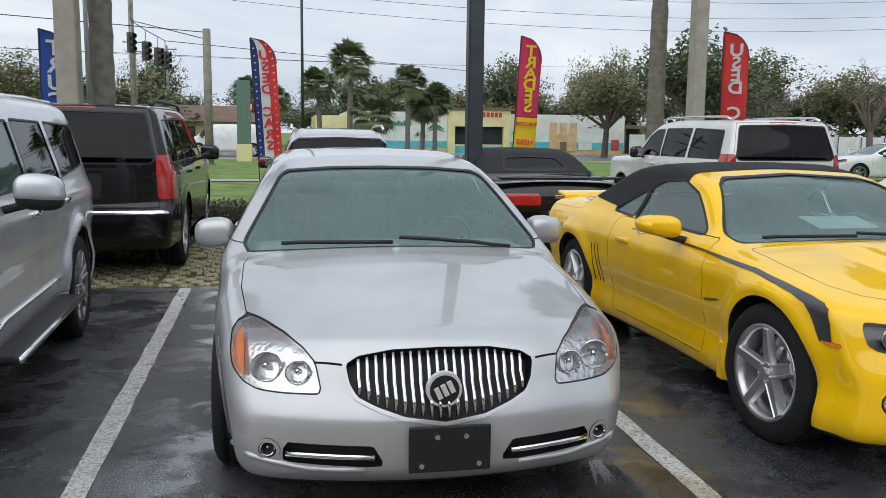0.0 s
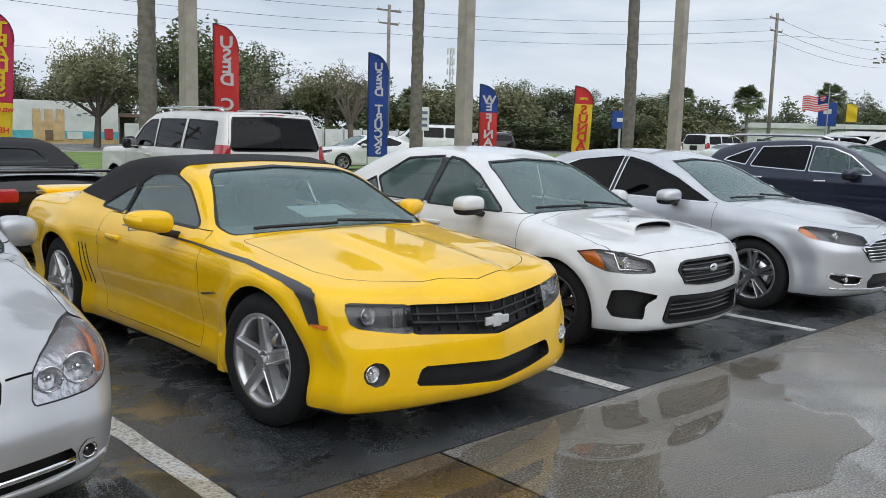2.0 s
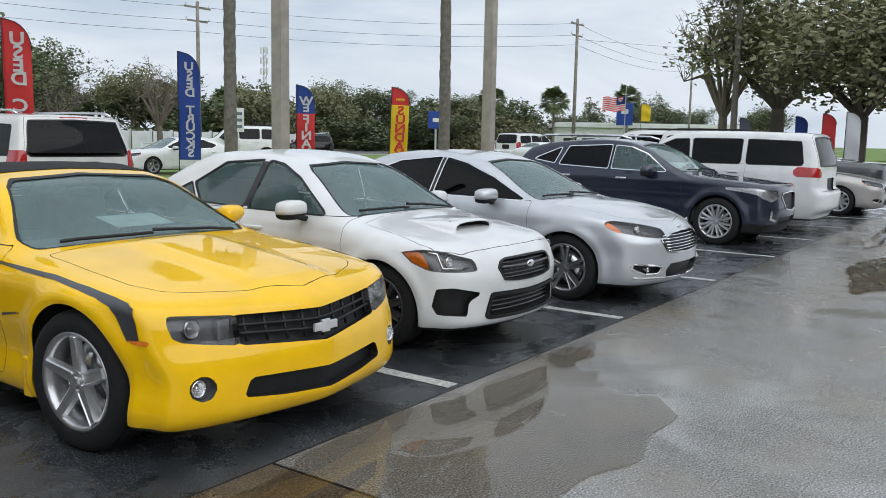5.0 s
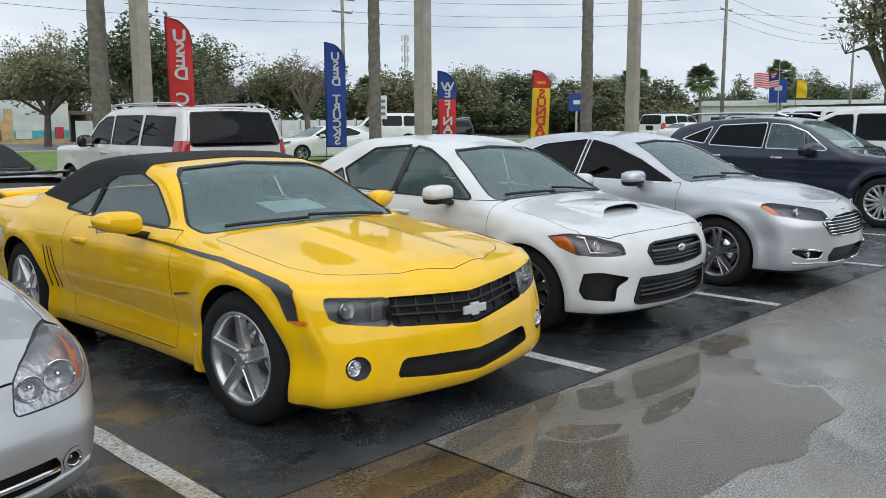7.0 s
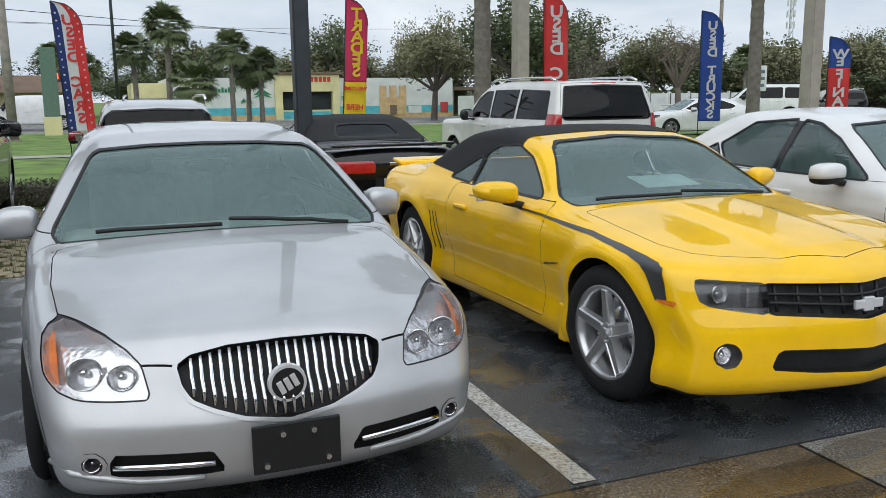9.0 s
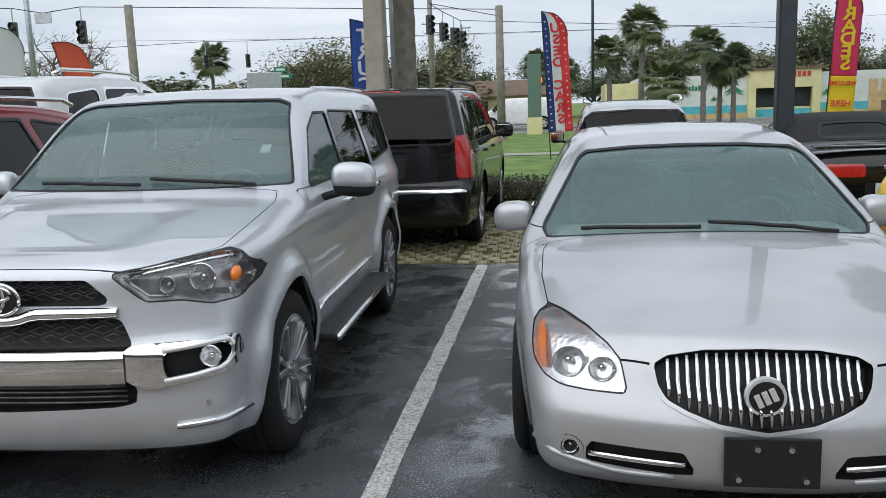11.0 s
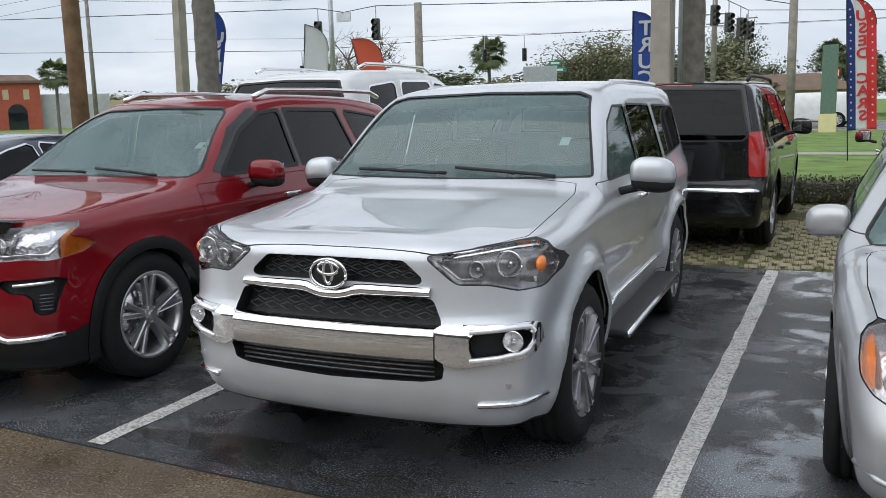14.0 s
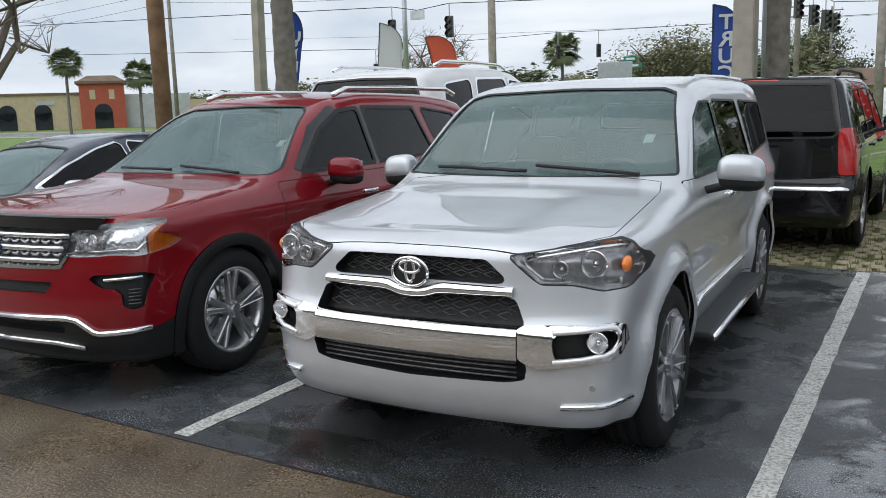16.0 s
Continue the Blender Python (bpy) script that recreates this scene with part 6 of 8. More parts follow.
def puddle(cx, cy, rx, ry, seed, rough=0.22, top=None, label="shallow clear rain puddle mirroring the cars"):
    vs = [(cx, cy, 0.006)]
    N = 96
    for i in range(N):
        a = 2 * math.pi * i / N
        k = 1 + rough * (noise.noise((math.cos(a) * 1.3 + seed, math.sin(a) * 1.3, seed)) * 1.4 + 0.5 * noise.noise((math.cos(a) * 4 + seed, math.sin(a) * 4, 3)))
        x, y = cx + rx * k * math.cos(a), cy + ry * k * math.sin(a)
        if top:
            y = min(y, edge_y(x) - 0.02 - 0.03 * abs(noise.noise((x * 3, seed, 0))))
        vs.append((x, y, 0.006))
    ob = mesh_object("puddle", vs, [(0, i + 1, (i + 1) % N + 1) for i in range(N)], M_WATER, None, False)
    ob.visible_shadow = False
    return tagged(ob, label, "puddle", "", "structure")


puddle(3.85, 2.28, 1.75, 0.68, 3.1, 0.3, True)
puddle(5.75, 2.72, 0.32, 0.16, 7.7, 0.3, True)
puddle(1.55, 3.1, 0.34, 0.55, 9.4, 0.3, None, "thin water film on asphalt beside a white line")
puddle(12.5, 1.5, 2.2, 0.35, 1.2, 0.3)
puddle(18.0, 2.0, 3.0, 0.3, 2.2, 0.3)
puddle(-2.9, 3.05, 0.55, 0.13, 4.4, 0.4, None, "dark trickle of water on asphalt under a bumper")
puddle(-1.9, 2.95, 0.5, 0.12, 6.4, 0.4, None, "dark trickle of water on asphalt under a bumper")

# fallen leaves and grit on the paving
rnd = random.Random(5)
vs, fs = [], []
for k in range(260):
    x, y = rnd.uniform(-6, 12), rnd.uniform(0.5, 3.6) if k % 3 else rnd.uniform(8.3, 8.7)
    a, s = rnd.uniform(0, 6.28), rnd.uniform(0.006, 0.022)
    i = len(vs)
    c, d = math.cos(a) * s, math.sin(a) * s
    vs += [(x - c, y - d, 0.008), (x + d * 0.5, y - c * 0.5, 0.012), (x + c, y + d, 0.009), (x - d * 0.5, y + c * 0.5, 0.011)]
    fs.append((i, i + 1, i + 2, i + 3))
M_LEAFBITS = simple("leaf_litter", (0.12, 0.075, 0.03), 0.8, 0, 0.5, 30)
tagged(mesh_object("leaf_litter", vs, fs, M_LEAFBITS, None, False), "small brown leaf scraps strewn on wet paving", "leaf litter", "", "stuff")

# ---------- the other cars of the lot ----------
build_car("dark_saloon", SEDAN_DK, place(-7.95, 2.9, 0), "navy four-door saloon with chrome window trim", detail=0)
build_car("navy_crossover", XT5, place(14.52, 3.17, 0), "dark navy crossover with chrome window line and split-spoke wheels", "suv")
build_car("white_minivan", VAN_REAR, away(17.6, 3.15, 5.1), "white minivan parked nose-out of the bay with red tail lamps", "minivan", 1)
build_car("champagne_saloon", SEDAN_TAN, place(22.4, 2.75, 0), "champagne-coloured saloon with bright multi-spoke wheels", detail=0)
build_car("graphite_suv", SUV_DK, place(25.3, 3.1, 0), "graphite full-size sport utility wagon", "suv", 0)
build_car("black_suv", TAHOE, away(-2.22, 9.02, 5.18, 0.5), "black full-size wagon with tall red tail lamps on turf pavers", "suv")
white_tahoe, _ = build_car("white_suv", TAHOE_W, away(7.52, 11.7, 5.18, 0), "pearl white full-size wagon with dark rear glass", "suv")
cs = variant(CAMARO, paint=M_BLACK, mirror=(0.93, 2.0, 1.0, 0.25, 0.15, M_BLACK), wheel=(0.36, 0.25, 0.25, (5, "five"), M_ALLOYDK))
cs["insets"] = [("tail_lamp", "rear", [(0.27, 0.76), (0.80, 0.77), (0.82, 0.86), (0.27, 0.86)], 0.02, BOTH, 4.3, M_TAIL, 0.0, dict(push=0.004)),
                ("plate_recess", "rear", [(0, 0.68), (0.24, 0.68), (0.22, 0.52), (0, 0.52)], 0.02, (0,), 4.5, M_TRIM, 0.03, {})]
black_conv, _ = build_car("black_convertible", cs, away(3.18, 9.5, 4.84, 0), "black two-door convertible seen from behind with cloth roof", "car", 1)
part("spoiler", box_bm(1.5, 0.2, 0.03, Matrix.Translation((0, 4.72, 1.06)), 0.012), M_BLACK, black_conv, smooth=True)
part("cross_emblem", box_bm(0.16, 0.02, 0.04, Matrix.Translation((0, 4.83, 0.84)), 0.006), M_SATIN, black_conv)
part("plate", box_bm(0.3, 0.01, 0.15, Matrix.Translation((0, 4.83, 0.6)), 0.004), M_PLATE, black_conv)
part("plate_bar", box_bm(0.2, 0.004, 0.06, Matrix.Translation((0, 4.838, 0.6))), M_BAR, black_conv)
build_car("silver_crossover", SUV_S, away(0.66, 10.6, 4.77, 0) @ Matrix.Scale(0.915, 4), "silver crossover with roof rails and dark rear glass", "suv", 0)
build_car("tall_white_suv", SUV_W, away(-7.5, 10.2, 5.03, 3) @ Matrix.Scale(1.24, 4), "tall white sport utility wagon with chrome window line", "suv", 1)
far_suv, _ = build_car("far_white_suv", variant(TAHOE, paint=M_WHITE), away(30.7, 9.8, 5.18, 0) @ Matrix.Scale(1.1, 4), "white full-size wagon parked in the far row", "suv", 0)
copy_thing(far_suv, pose(29.0, 37.0, 0, 0, 0, -128))
far_car, _ = build_car("far_white_car", SEDAN_W, pose(19.5, 28.5, 0, 0, 0, -100), "small white saloon parked in the far row", "car", 0)
far_red, _ = build_car("far_dark_car", variant(EXPLORER, paint=M_BLACK), pose(44, 43, 0, 0, 0, 150), "black sport utility wagon parked far off", "suv", 0)
for k, (x, y, a) in enumerate(((52, 26, 80), (56, 29, 80), (60, 24, 100), (66, 27, 90), (72, 33, 90), (78, 30, 90), (30, 5.5, 0), (36, 5.5, 0), (63, 36, 90))):
    copy_thing((far_car, far_red, far_suv)[(k * 2 + k // 3) % 3], pose(x, y, 0, 0, 0, a))
copy_thing(far_suv, pose(-125, 92, 0, 0, 0, 120))
# delivery van by the junction
VAN = variant(TAHOE, L=5.7, paint=M_WHITE, rails=None, mirror=(1.0, 1.2, 1.3, 0.2, 0.25, M_TRIM), axles=(0.95, 4.4), side_glass=[([(1.0, 1.3), (1.8, 1.3), (1.8, 1.75), (1.4, 1.75)], M_GLASS_D)],
              top=[(0.0, 1.0), (0.1, 1.1), (0.8, 1.28), (1.5, 1.85), (1.8, 2.02), (2.4, 2.06), (5.2, 2.06), (5.6, 2.0), (5.7, 1.9)], sec=[(0.25, 0.93), (0.5, 0.985), (1.2, 1.0), (1.6, 0.97), (2.05, 0.86)], rear=[(0.3, 5.6), (0.6, 5.7), (1.8, 5.65), (2.0, 5.6)],
              ws=[(0, 1.82), (0.7, 1.8), (0.86, 1.32), (0, 1.3)], ws_lim=2.0, ws_base=(0.85, 1.3), ws_top=(1.5, 1.82), cowl=0.85, rw=[(0, 1.8), (0.1, 1.8), (0.1, 1.4), (0, 1.4)], insets=(), panels=())
build_car("white_delivery_van", VAN, pose(-6.6, 57.5, -0.03, 0, 0, -92), "white panel van standing at the junction", "van", 0)

# ---------- turf pavers: open concrete lattice grown through with grass ----------
turf = empty("turf_pavers", Matrix.Translation((0, 0, 0)), "mossy concrete lattice pavers with grass in the gaps", "pavers")
tagged(turf, kind="structure")
pm = bpy.data.meshes.new("paver")
bm = box_bm(0.15, 0.10, 0.045, Matrix.Identity(4), 0.018, 1)
bm.to_mesh(pm)
bm.free()
pm.materials.append(M_PAVER)
rnd = random.Random(11)
count = 0
for j in range(30):
    for i in range(13):
        x, y = -1.25 + i * 0.205 + (0.1 if j % 2 else 0), 8.8 + j * 0.155
        if count >= 300 or rnd.random() < 0.06:
            continue
        ob = new("paver", pm)
        ob.parent = turf
        ob.matrix_local = pose(x + rnd.uniform(-0.01, 0.01), y + rnd.uniform(-0.01, 0.01), -0.012 + rnd.uniform(-0.008, 0.006), rnd.uniform(-3, 3), rnd.uniform(-3, 3), rnd.uniform(-5, 5))
        count += 1
vs, fs = [], []
for j in range(36):
    for i in range(110):
        x, y = -12 + i * 0.205 + (0.1 if j % 2 else 0), 8.8 + j * 0.155
        if -1.4 < x < 1.45 and y < 13.4 or rnd.random() < 0.1:
            continue
        q = len(vs)
        for dx, dy in ((-0.07, -0.045), (0.07, -0.045), (0.07, 0.045), (-0.07, 0.045)):
            vs.append((x + dx, y + dy, -0.03))
        for dx, dy in ((-0.055, -0.035), (0.055, -0.035), (0.055, 0.035), (-0.055, 0.035)):
            vs.append((x + dx, y + dy, 0.006))
        fs += [(q + 4, q + 5, q + 6, q + 7)] + [(q + k, q + (k + 1) % 4, q + 4 + (k + 1) % 4, q + 4 + k) for k in range(4)]
far_pav = mesh_object("paver_field", vs, fs, M_PAVER, turf, False)
tagged(far_pav, kind="stuff")
vs, fs = [], []
for k in range(9000):
    x, y = rnd.uniform(-4.5, 2.6), 8.68 + abs(rnd.gauss(0, 2.6))
    if y > 15:
        continue
    h, a, lean = rnd.uniform(0.02, 0.075) * (1.6 if rnd.random() < 0.06 else 1), rnd.uniform(0, 6.28), rnd.uniform(0, 0.05)
    q = len(vs)
    c, s = math.cos(a) * 0.006, math.sin(a) * 0.006
    vs += [(x - c, y - s, -0.03), (x + c, y + s, -0.03), (x + lean * math.cos(a + 1), y + lean * math.sin(a + 1), h - 0.01)]
    fs.append((q, q + 1, q + 2))
tagged(mesh_object("grass_tufts", vs, fs, M_BLADE, None, False), "short yellow-green grass growing between pavers", "grass", "", "stuff")

# ---------- vegetation ----------
M_BARK = simple("bark", (0.10, 0.085, 0.07), 0.9, 0, 0.35, 6, 1.0)
M_PALMBARK = simple("palm_bark", (0.17, 0.155, 0.13), 0.9, 0, 0.3, 7, 1.0)
M_LEAF = simple("oak_leaf", (0.105, 0.13, 0.055), 0.6, 0, 0.5, 0.5)
M_LEAF_B = simple("olive_leaf", (0.2, 0.2, 0.1), 0.6, 0, 0.5, 0.5)
M_LEAF_P = simple("palm_leaf", (0.12, 0.15, 0.065), 0.5, 0, 0.45, 0.8)
M_TWIG = simple("bare_twig", (0.17, 0.14, 0.11), 0.9, 0, 0.3, 2)
for mt in (M_LEAF, M_LEAF_B, M_LEAF_P):
    mt.node_tree.nodes["Principled BSDF"].inputs["Subsurface Weight"].default_value = 0.0


def limb(bm, a, b, r0, r1, seg=6):
    d = (b - a).normalized()
    s = d.cross(Vector((0, 0, 1)) if abs(d.z) < 0.95 else Vector((1, 0, 0))).normalized()
    u = s.cross(d)
    lo = [bm.verts.new(a + (s * math.cos(k * 6.2832 / seg) + u * math.sin(k * 6.2832 / seg)) * r0) for k in range(seg)]
    hi = [bm.verts.new(b + (s * math.cos(k * 6.2832 / seg) + u * math.sin(k * 6.2832 / seg)) * r1) for k in range(seg)]
    for k in range(seg):
        bm.faces.new((lo[k], lo[(k + 1) % seg], hi[(k + 1) % seg], hi[k]))


TREES = {}


def tree_meshes(kind, seed):
    """Crown and trunk of a tree 1 unit high: clumps of leaves on forking limbs."""
    if (kind, seed) in TREES:
        return TREES[(kind, seed)]
    r = random.Random(seed)
    bm = bmesh.new()
    tips = []
    spread = {"oak": 0.55, "pine": 0.3, "bare": 0.4, "shrub": 0.6}[kind]
    base = Vector((0, 0, 0))
    fork = Vector((r.uniform(-0.03, 0.03), r.uniform(-0.03, 0.03), 0.3 if kind != "shrub" else 0.08))
    limb(bm, base, fork, 0.035, 0.026, 8)
    for k in range(7):
        a = 2 * math.pi * k / 7 + r.uniform(-0.3, 0.3)
        top = 0.5 + 0.35 * r.random()
        if kind == "shrub":
            top = 0.2 + 0.62 * r.random()
        p = fork + Vector((math.cos(a) * spread * 0.5 * r.uniform(0.5, 1), math.sin(a) * spread * 0.5 * r.uniform(0.5, 1), (top - 0.3) * 0.8))
        limb(bm, fork, p, 0.02, 0.011)
        for q in range(5):
            e = p + Vector((r.gauss(0, 0.14) * spread * 1.6, r.gauss(0, 0.14) * spread * 1.6, r.uniform(-0.05, 0.22)))
            limb(bm, p, e, 0.009, 0.003, 4)
            tips.append(e)
            if kind != "bare":
                tips.append(p.lerp(e, 0.5) - Vector((0, 0, r.uniform(0.0, 0.08))))
            if kind == "bare":
                for w in range(6):
                    g = e + Vector((r.gauss(0, 0.06), r.gauss(0, 0.06), r.uniform(0, 0.12)))
                    limb(bm, e, g, 0.003, 0.001, 3)
                    for ww in range(3):
                        limb(bm, g, g + Vector((r.gauss(0, 0.03), r.gauss(0, 0.03), r.uniform(0, 0.05))), 0.0015, 0.0006, 3)
    tm = bpy.data.meshes.new("trunk")
    bm.to_mesh(tm)
    bm.free()
    vs, fs = [], []
    per = {"oak": 110, "pine": 70, "bare": 4, "shrub": 80}[kind]
    for e in tips:
        cr = r.uniform(0.09, 0.17) if kind != 'bare' else 0.06
        for k in range(per):
            d = Vector((r.gauss(0, 1), r.gauss(0, 1), r.gauss(0, 0.7)))
            p = e + d.normalized() * cr * r.random() ** 0.4
            s = r.uniform(0.009, 0.019) if kind != 'shrub' else r.uniform(0.014, 0.028)
            u = Vector((r.gauss(0, 1), r.gauss(0, 1), r.gauss(0, 0.6))).normalized() * s
            v = Vector((r.gauss(0, 1), r.gauss(0, 1), r.gauss(0, 0.6))).normalized() * s * 0.7
            q = len(vs)
            vs += [p - u, p + v, p + u, p - v]
            fs.append((q, q + 1, q + 2, q + 3))
    cm = bpy.data.meshes.new("crown")
    cm.from_pydata([tuple(v) for v in vs], [], fs)
    TREES[(kind, seed)] = (tm, cm)
    return tm, cm


def tree(kind, x, y, h, w, seed, leaf, label, name="tree"):
    tm, cm = tree_meshes(kind, seed % 4)
    key = (kind, seed % 4, leaf.name)
    if key not in TREES:
        a, c = tm.copy(), cm.copy()
        a.materials.append(M_BARK if kind != "bare" else M_TWIG)
        c.materials.append(leaf)
        TREES[key] = (a, c)
    a, c = TREES[key]
    e = empty(name, pose(x, y, -0.05, 0, 0, (seed * 67) % 360) @ Matrix.Diagonal((w, w, h, 1)), label, "tree")
    for nm, mesh in (("trunk", a), ("crown", c)):
        new(nm, mesh).parent = e
    return e


PALM = {}


def palm(x, y, h, r, seed, crown=1.0, label="tall cabbage palm with a grey ringed trunk", lean=0.0, cut=False):
    e = empty("palm_tree", pose(x, y, -0.05, 0, 0, (seed * 73) % 360), label, "palm tree")
    vs, fs = [], []
    rr = random.Random(seed)
    N, K = max(12, int(h * 6)), 14
    for j in range(N + 1):
        t = j / N
        rad = r * (1.12 - 0.25 * t + 0.05 * math.sin(j * 2.1) + rr.uniform(-0.03, 0.03))
        ox = lean * t * t * h
        for i in range(K):
            a = 2 * math.pi * i / K
            k = 1 + 0.04 * noise.noise((math.cos(a) * 2 + seed, math.sin(a) * 2, t * h * 2))
            vs.append((ox + rad * k * math.cos(a), rad * k * math.sin(a), t * h))
    for j in range(N):
        for i in range(K):
            fs.append((j * K + i, j * K + (i + 1) % K, (j + 1) * K + (i + 1) % K, (j + 1) * K + i))
    mesh_object("trunk", vs, fs, M_PALMBARK, e, True)
    if crown:
        if seed % 3 not in PALM:
            r2 = random.Random(seed % 3 + 50)
            vs, fs = [], []
            for k in range(70):
                az = r2.uniform(0, 6.28)
                el = math.asin(r2.uniform(-0.75, 0.98))
                d = Vector((math.cos(az) * math.cos(el), math.sin(az) * math.cos(el), math.sin(el)))
                side = d.cross(Vector((0, 0, 1))).normalized()
                up = side.cross(d)
                hub = d * r2.uniform(0.4, 0.62)
                q = len(vs)
                vs += [tuple(side * 0.012), tuple(-side * 0.012), tuple(hub)]
                fs.append((q, q + 1, q + 2))
                for b in range(15):
                    a = (b - 7) * 0.2
                    bd = (d * math.cos(a) + side * math.sin(a)).normalized()
                    L2 = r2.uniform(0.42, 0.6)
                    tip = hub + bd * L2 + Vector((0, 0, -0.32 * L2 * (1.2 if abs(a) > 0.7 else 0.7)))
                    mid = hub + bd * L2 * 0.55
                    ws = bd.cross(up).normalized() * 0.042
                    q = len(vs)
                    vs += [tuple(hub), tuple(mid + ws), tuple(tip), tuple(mid - ws)]
                    fs.append((q, q + 1, q + 2, q + 3))
            pm2 = bpy.data.meshes.new("fronds")
            pm2.from_pydata(vs, [], fs)
            pm2.materials.append(M_LEAF_P)
            PALM[seed % 3] = pm2
        f = new("fronds", PALM[seed % 3])
        f.parent = e
        f.matrix_local = Matrix.Translation((lean * h, 0, h)) @ Matrix.Scale(1.95 * crown, 4)
    return e


TALL = "tall palm trunk rising from the lawn strip"
for i, (x, y, r, h) in enumerate(((-3.03, 15.1, 0.185, 8.5), (9.0, 20.0, 0.2, 9.0), (15.87, 18.05, 0.16, 9.0), (22.25, 15.41, 0.17, 9.5), (-11.56, 12.69, 0.2, 8.5))):
    palm(x, y, h, r, 3 + i, 1.0, TALL, 0.012 if i == 3 else 0.002)
for i, (x, y, h) in enumerate(((3.5, 49.8, 5.6), (7.95, 57.4, 4.9), (2.0, 55.9, 4.6), (10.1, 59.0, 3.9), (4.6, 47.6, 2.6), (9.4, 60.2, 3.4), (-3.6, 78, 5.2), (-1.0, 74, 4.2), (40, 66, 4.5), (-32.3, 73.4, 6.4), (-77.8, 63.2, 6.2), (-82.2, 57.4, 7.5), (46.2, 13.4, 10.5), (57, 66, 5), (84, 52, 6), (88, 46, 6), (95, 40, 6.5))):
    palm(x, y, h, 0.16, 20 + i, 0.75 if h < 6 else 1.0, "cabbage palm with a round shaggy crown beyond the road", 0.02)
OAK = "spreading evergreen oak with gappy dark foliage"
tree("oak", 26.8, 53.5, 9.6, 11, 1, M_LEAF, OAK)
tree("oak", 31.5, 58, 7.6, 9, 2, M_LEAF, OAK)
tree("oak", 23.0, 60, 7.0, 8, 0, M_LEAF_B, OAK)
tree("bare", 42, 56, 7.2, 8, 1, M_LEAF_B, "half-bare tree with pale twigs")
tree("bare", 36, 60, 6.0, 8, 2, M_LEAF_B, "half-bare tree with pale twigs")
tree("oak", 49.5, 12.0, 12.0, 13, 3, M_LEAF_B, OAK)
tree("oak", 44.0, 7.0, 10.0, 12, 1, M_LEAF_B, OAK)
tree("oak", 53.0, 5.0, 12.5, 14, 0, M_LEAF_B, OAK)
tree("oak", 41.0, 3.5, 9.5, 11, 2, M_LEAF_B, OAK)
tree("bare", 49.5, 15.0, 10.5, 9, 3, M_LEAF_B, "half-bare tree with pale twigs")
tree("bare", -44.7, 66.3, 7.4, 8, 0, M_LEAF_B, "leafless tree with fine grey twigs")
tree("bare", -23.4, 13.4, 7.2, 8, 3, M_LEAF_B, "half-bare tree with pale twigs")
tree("bare", -37, 60, 8, 9, 2, M_LEAF_B, "leafless tree with fine grey twigs")
tree("oak", -20, 66, 7.5, 9, 3, M_LEAF_B, OAK)
tree("oak", -24, 72, 6.5, 9, 0, M_LEAF, OAK)
rnd = random.Random(21)
WOOD = "dark dense tree in the woods behind the road"
for k in range(62):
    x = -32 + k * 2.5 + rnd.uniform(-1.5, 1.5)
    y = 92 + rnd.uniform(-6, 16) - 0.33 * max(0, x - 20)
    tree(rnd.choice(("shrub", "shrub", "oak")), x, y, rnd.uniform(4.5, 11.5), rnd.uniform(7, 13), rnd.randrange(4), M_LEAF if rnd.random() < 0.72 else M_LEAF_B, WOOD, "woodland_tree")
for k in range(26):
    x = 52 + k * 4.6 + rnd.uniform(-2, 2)
    y = 76 - 0.32 * (x - 52) + rnd.uniform(-5, 8)
    tree(rnd.choice(("shrub", "oak")), x, y, rnd.uniform(4.5, 10.5), rnd.uniform(7, 12), rnd.randrange(4), M_LEAF if rnd.random() < 0.65 else M_LEAF_B, WOOD, "woodland_tree")
for k in range(26):
    x = -190 + k * 7 + rnd.uniform(-2, 2)
    tree("shrub", x, 150 + rnd.uniform(-8, 20) - 0.35 * (x + 190), rnd.uniform(7.5, 10.0), rnd.uniform(14, 20), rnd.randrange(4), M_LEAF if rnd.random() < 0.65 else M_LEAF_B, WOOD, "woodland_tree")


def hedge(x0, x1, y, h, d, seed, label):
    r = random.Random(seed)
    vs, fs = [], []
    for k in range(int((x1 - x0) * 900)):
        x = r.uniform(x0, x1)
        hh = h * (0.85 + 0.25 * noise.noise((x * 2.2, seed, 0)))
        side = r.random()
        p = Vector((x, y + r.uniform(-d, d), hh + r.gauss(0, 0.03))) if side < 0.45 else Vector((x, y + (d if side > 0.8 else -d) * r.uniform(0.85, 1.1), r.uniform(0.0, hh)))
        s = r.uniform(0.015, 0.035)
        u = Vector((r.gauss(0, 1), r.gauss(0, 1), r.gauss(0, 1))).normalized() * s
        v = Vector((r.gauss(0, 1), r.gauss(0, 1), r.gauss(0, 1))).normalized() * s * 0.7
        q = len(vs)
        vs += [p - u, p + v, p + u, p - v]
        fs.append((q, q + 1, q + 2, q + 3))
    e = empty("hedge", Matrix.Identity(4), label, "hedge")
    mesh_object("foliage", vs, fs, M_LEAF, e, False)
    part("hedge_core", box_bm(x1 - x0, d * 1.6, h * 0.8, Matrix.Translation(((x0 + x1) / 2, y, h * 0.4)), 0.1), M_BARK, e)


hedge(-7.0, 9.5, 14.75, 0.42, 0.3, 4, "low clipped green hedge along the lawn")
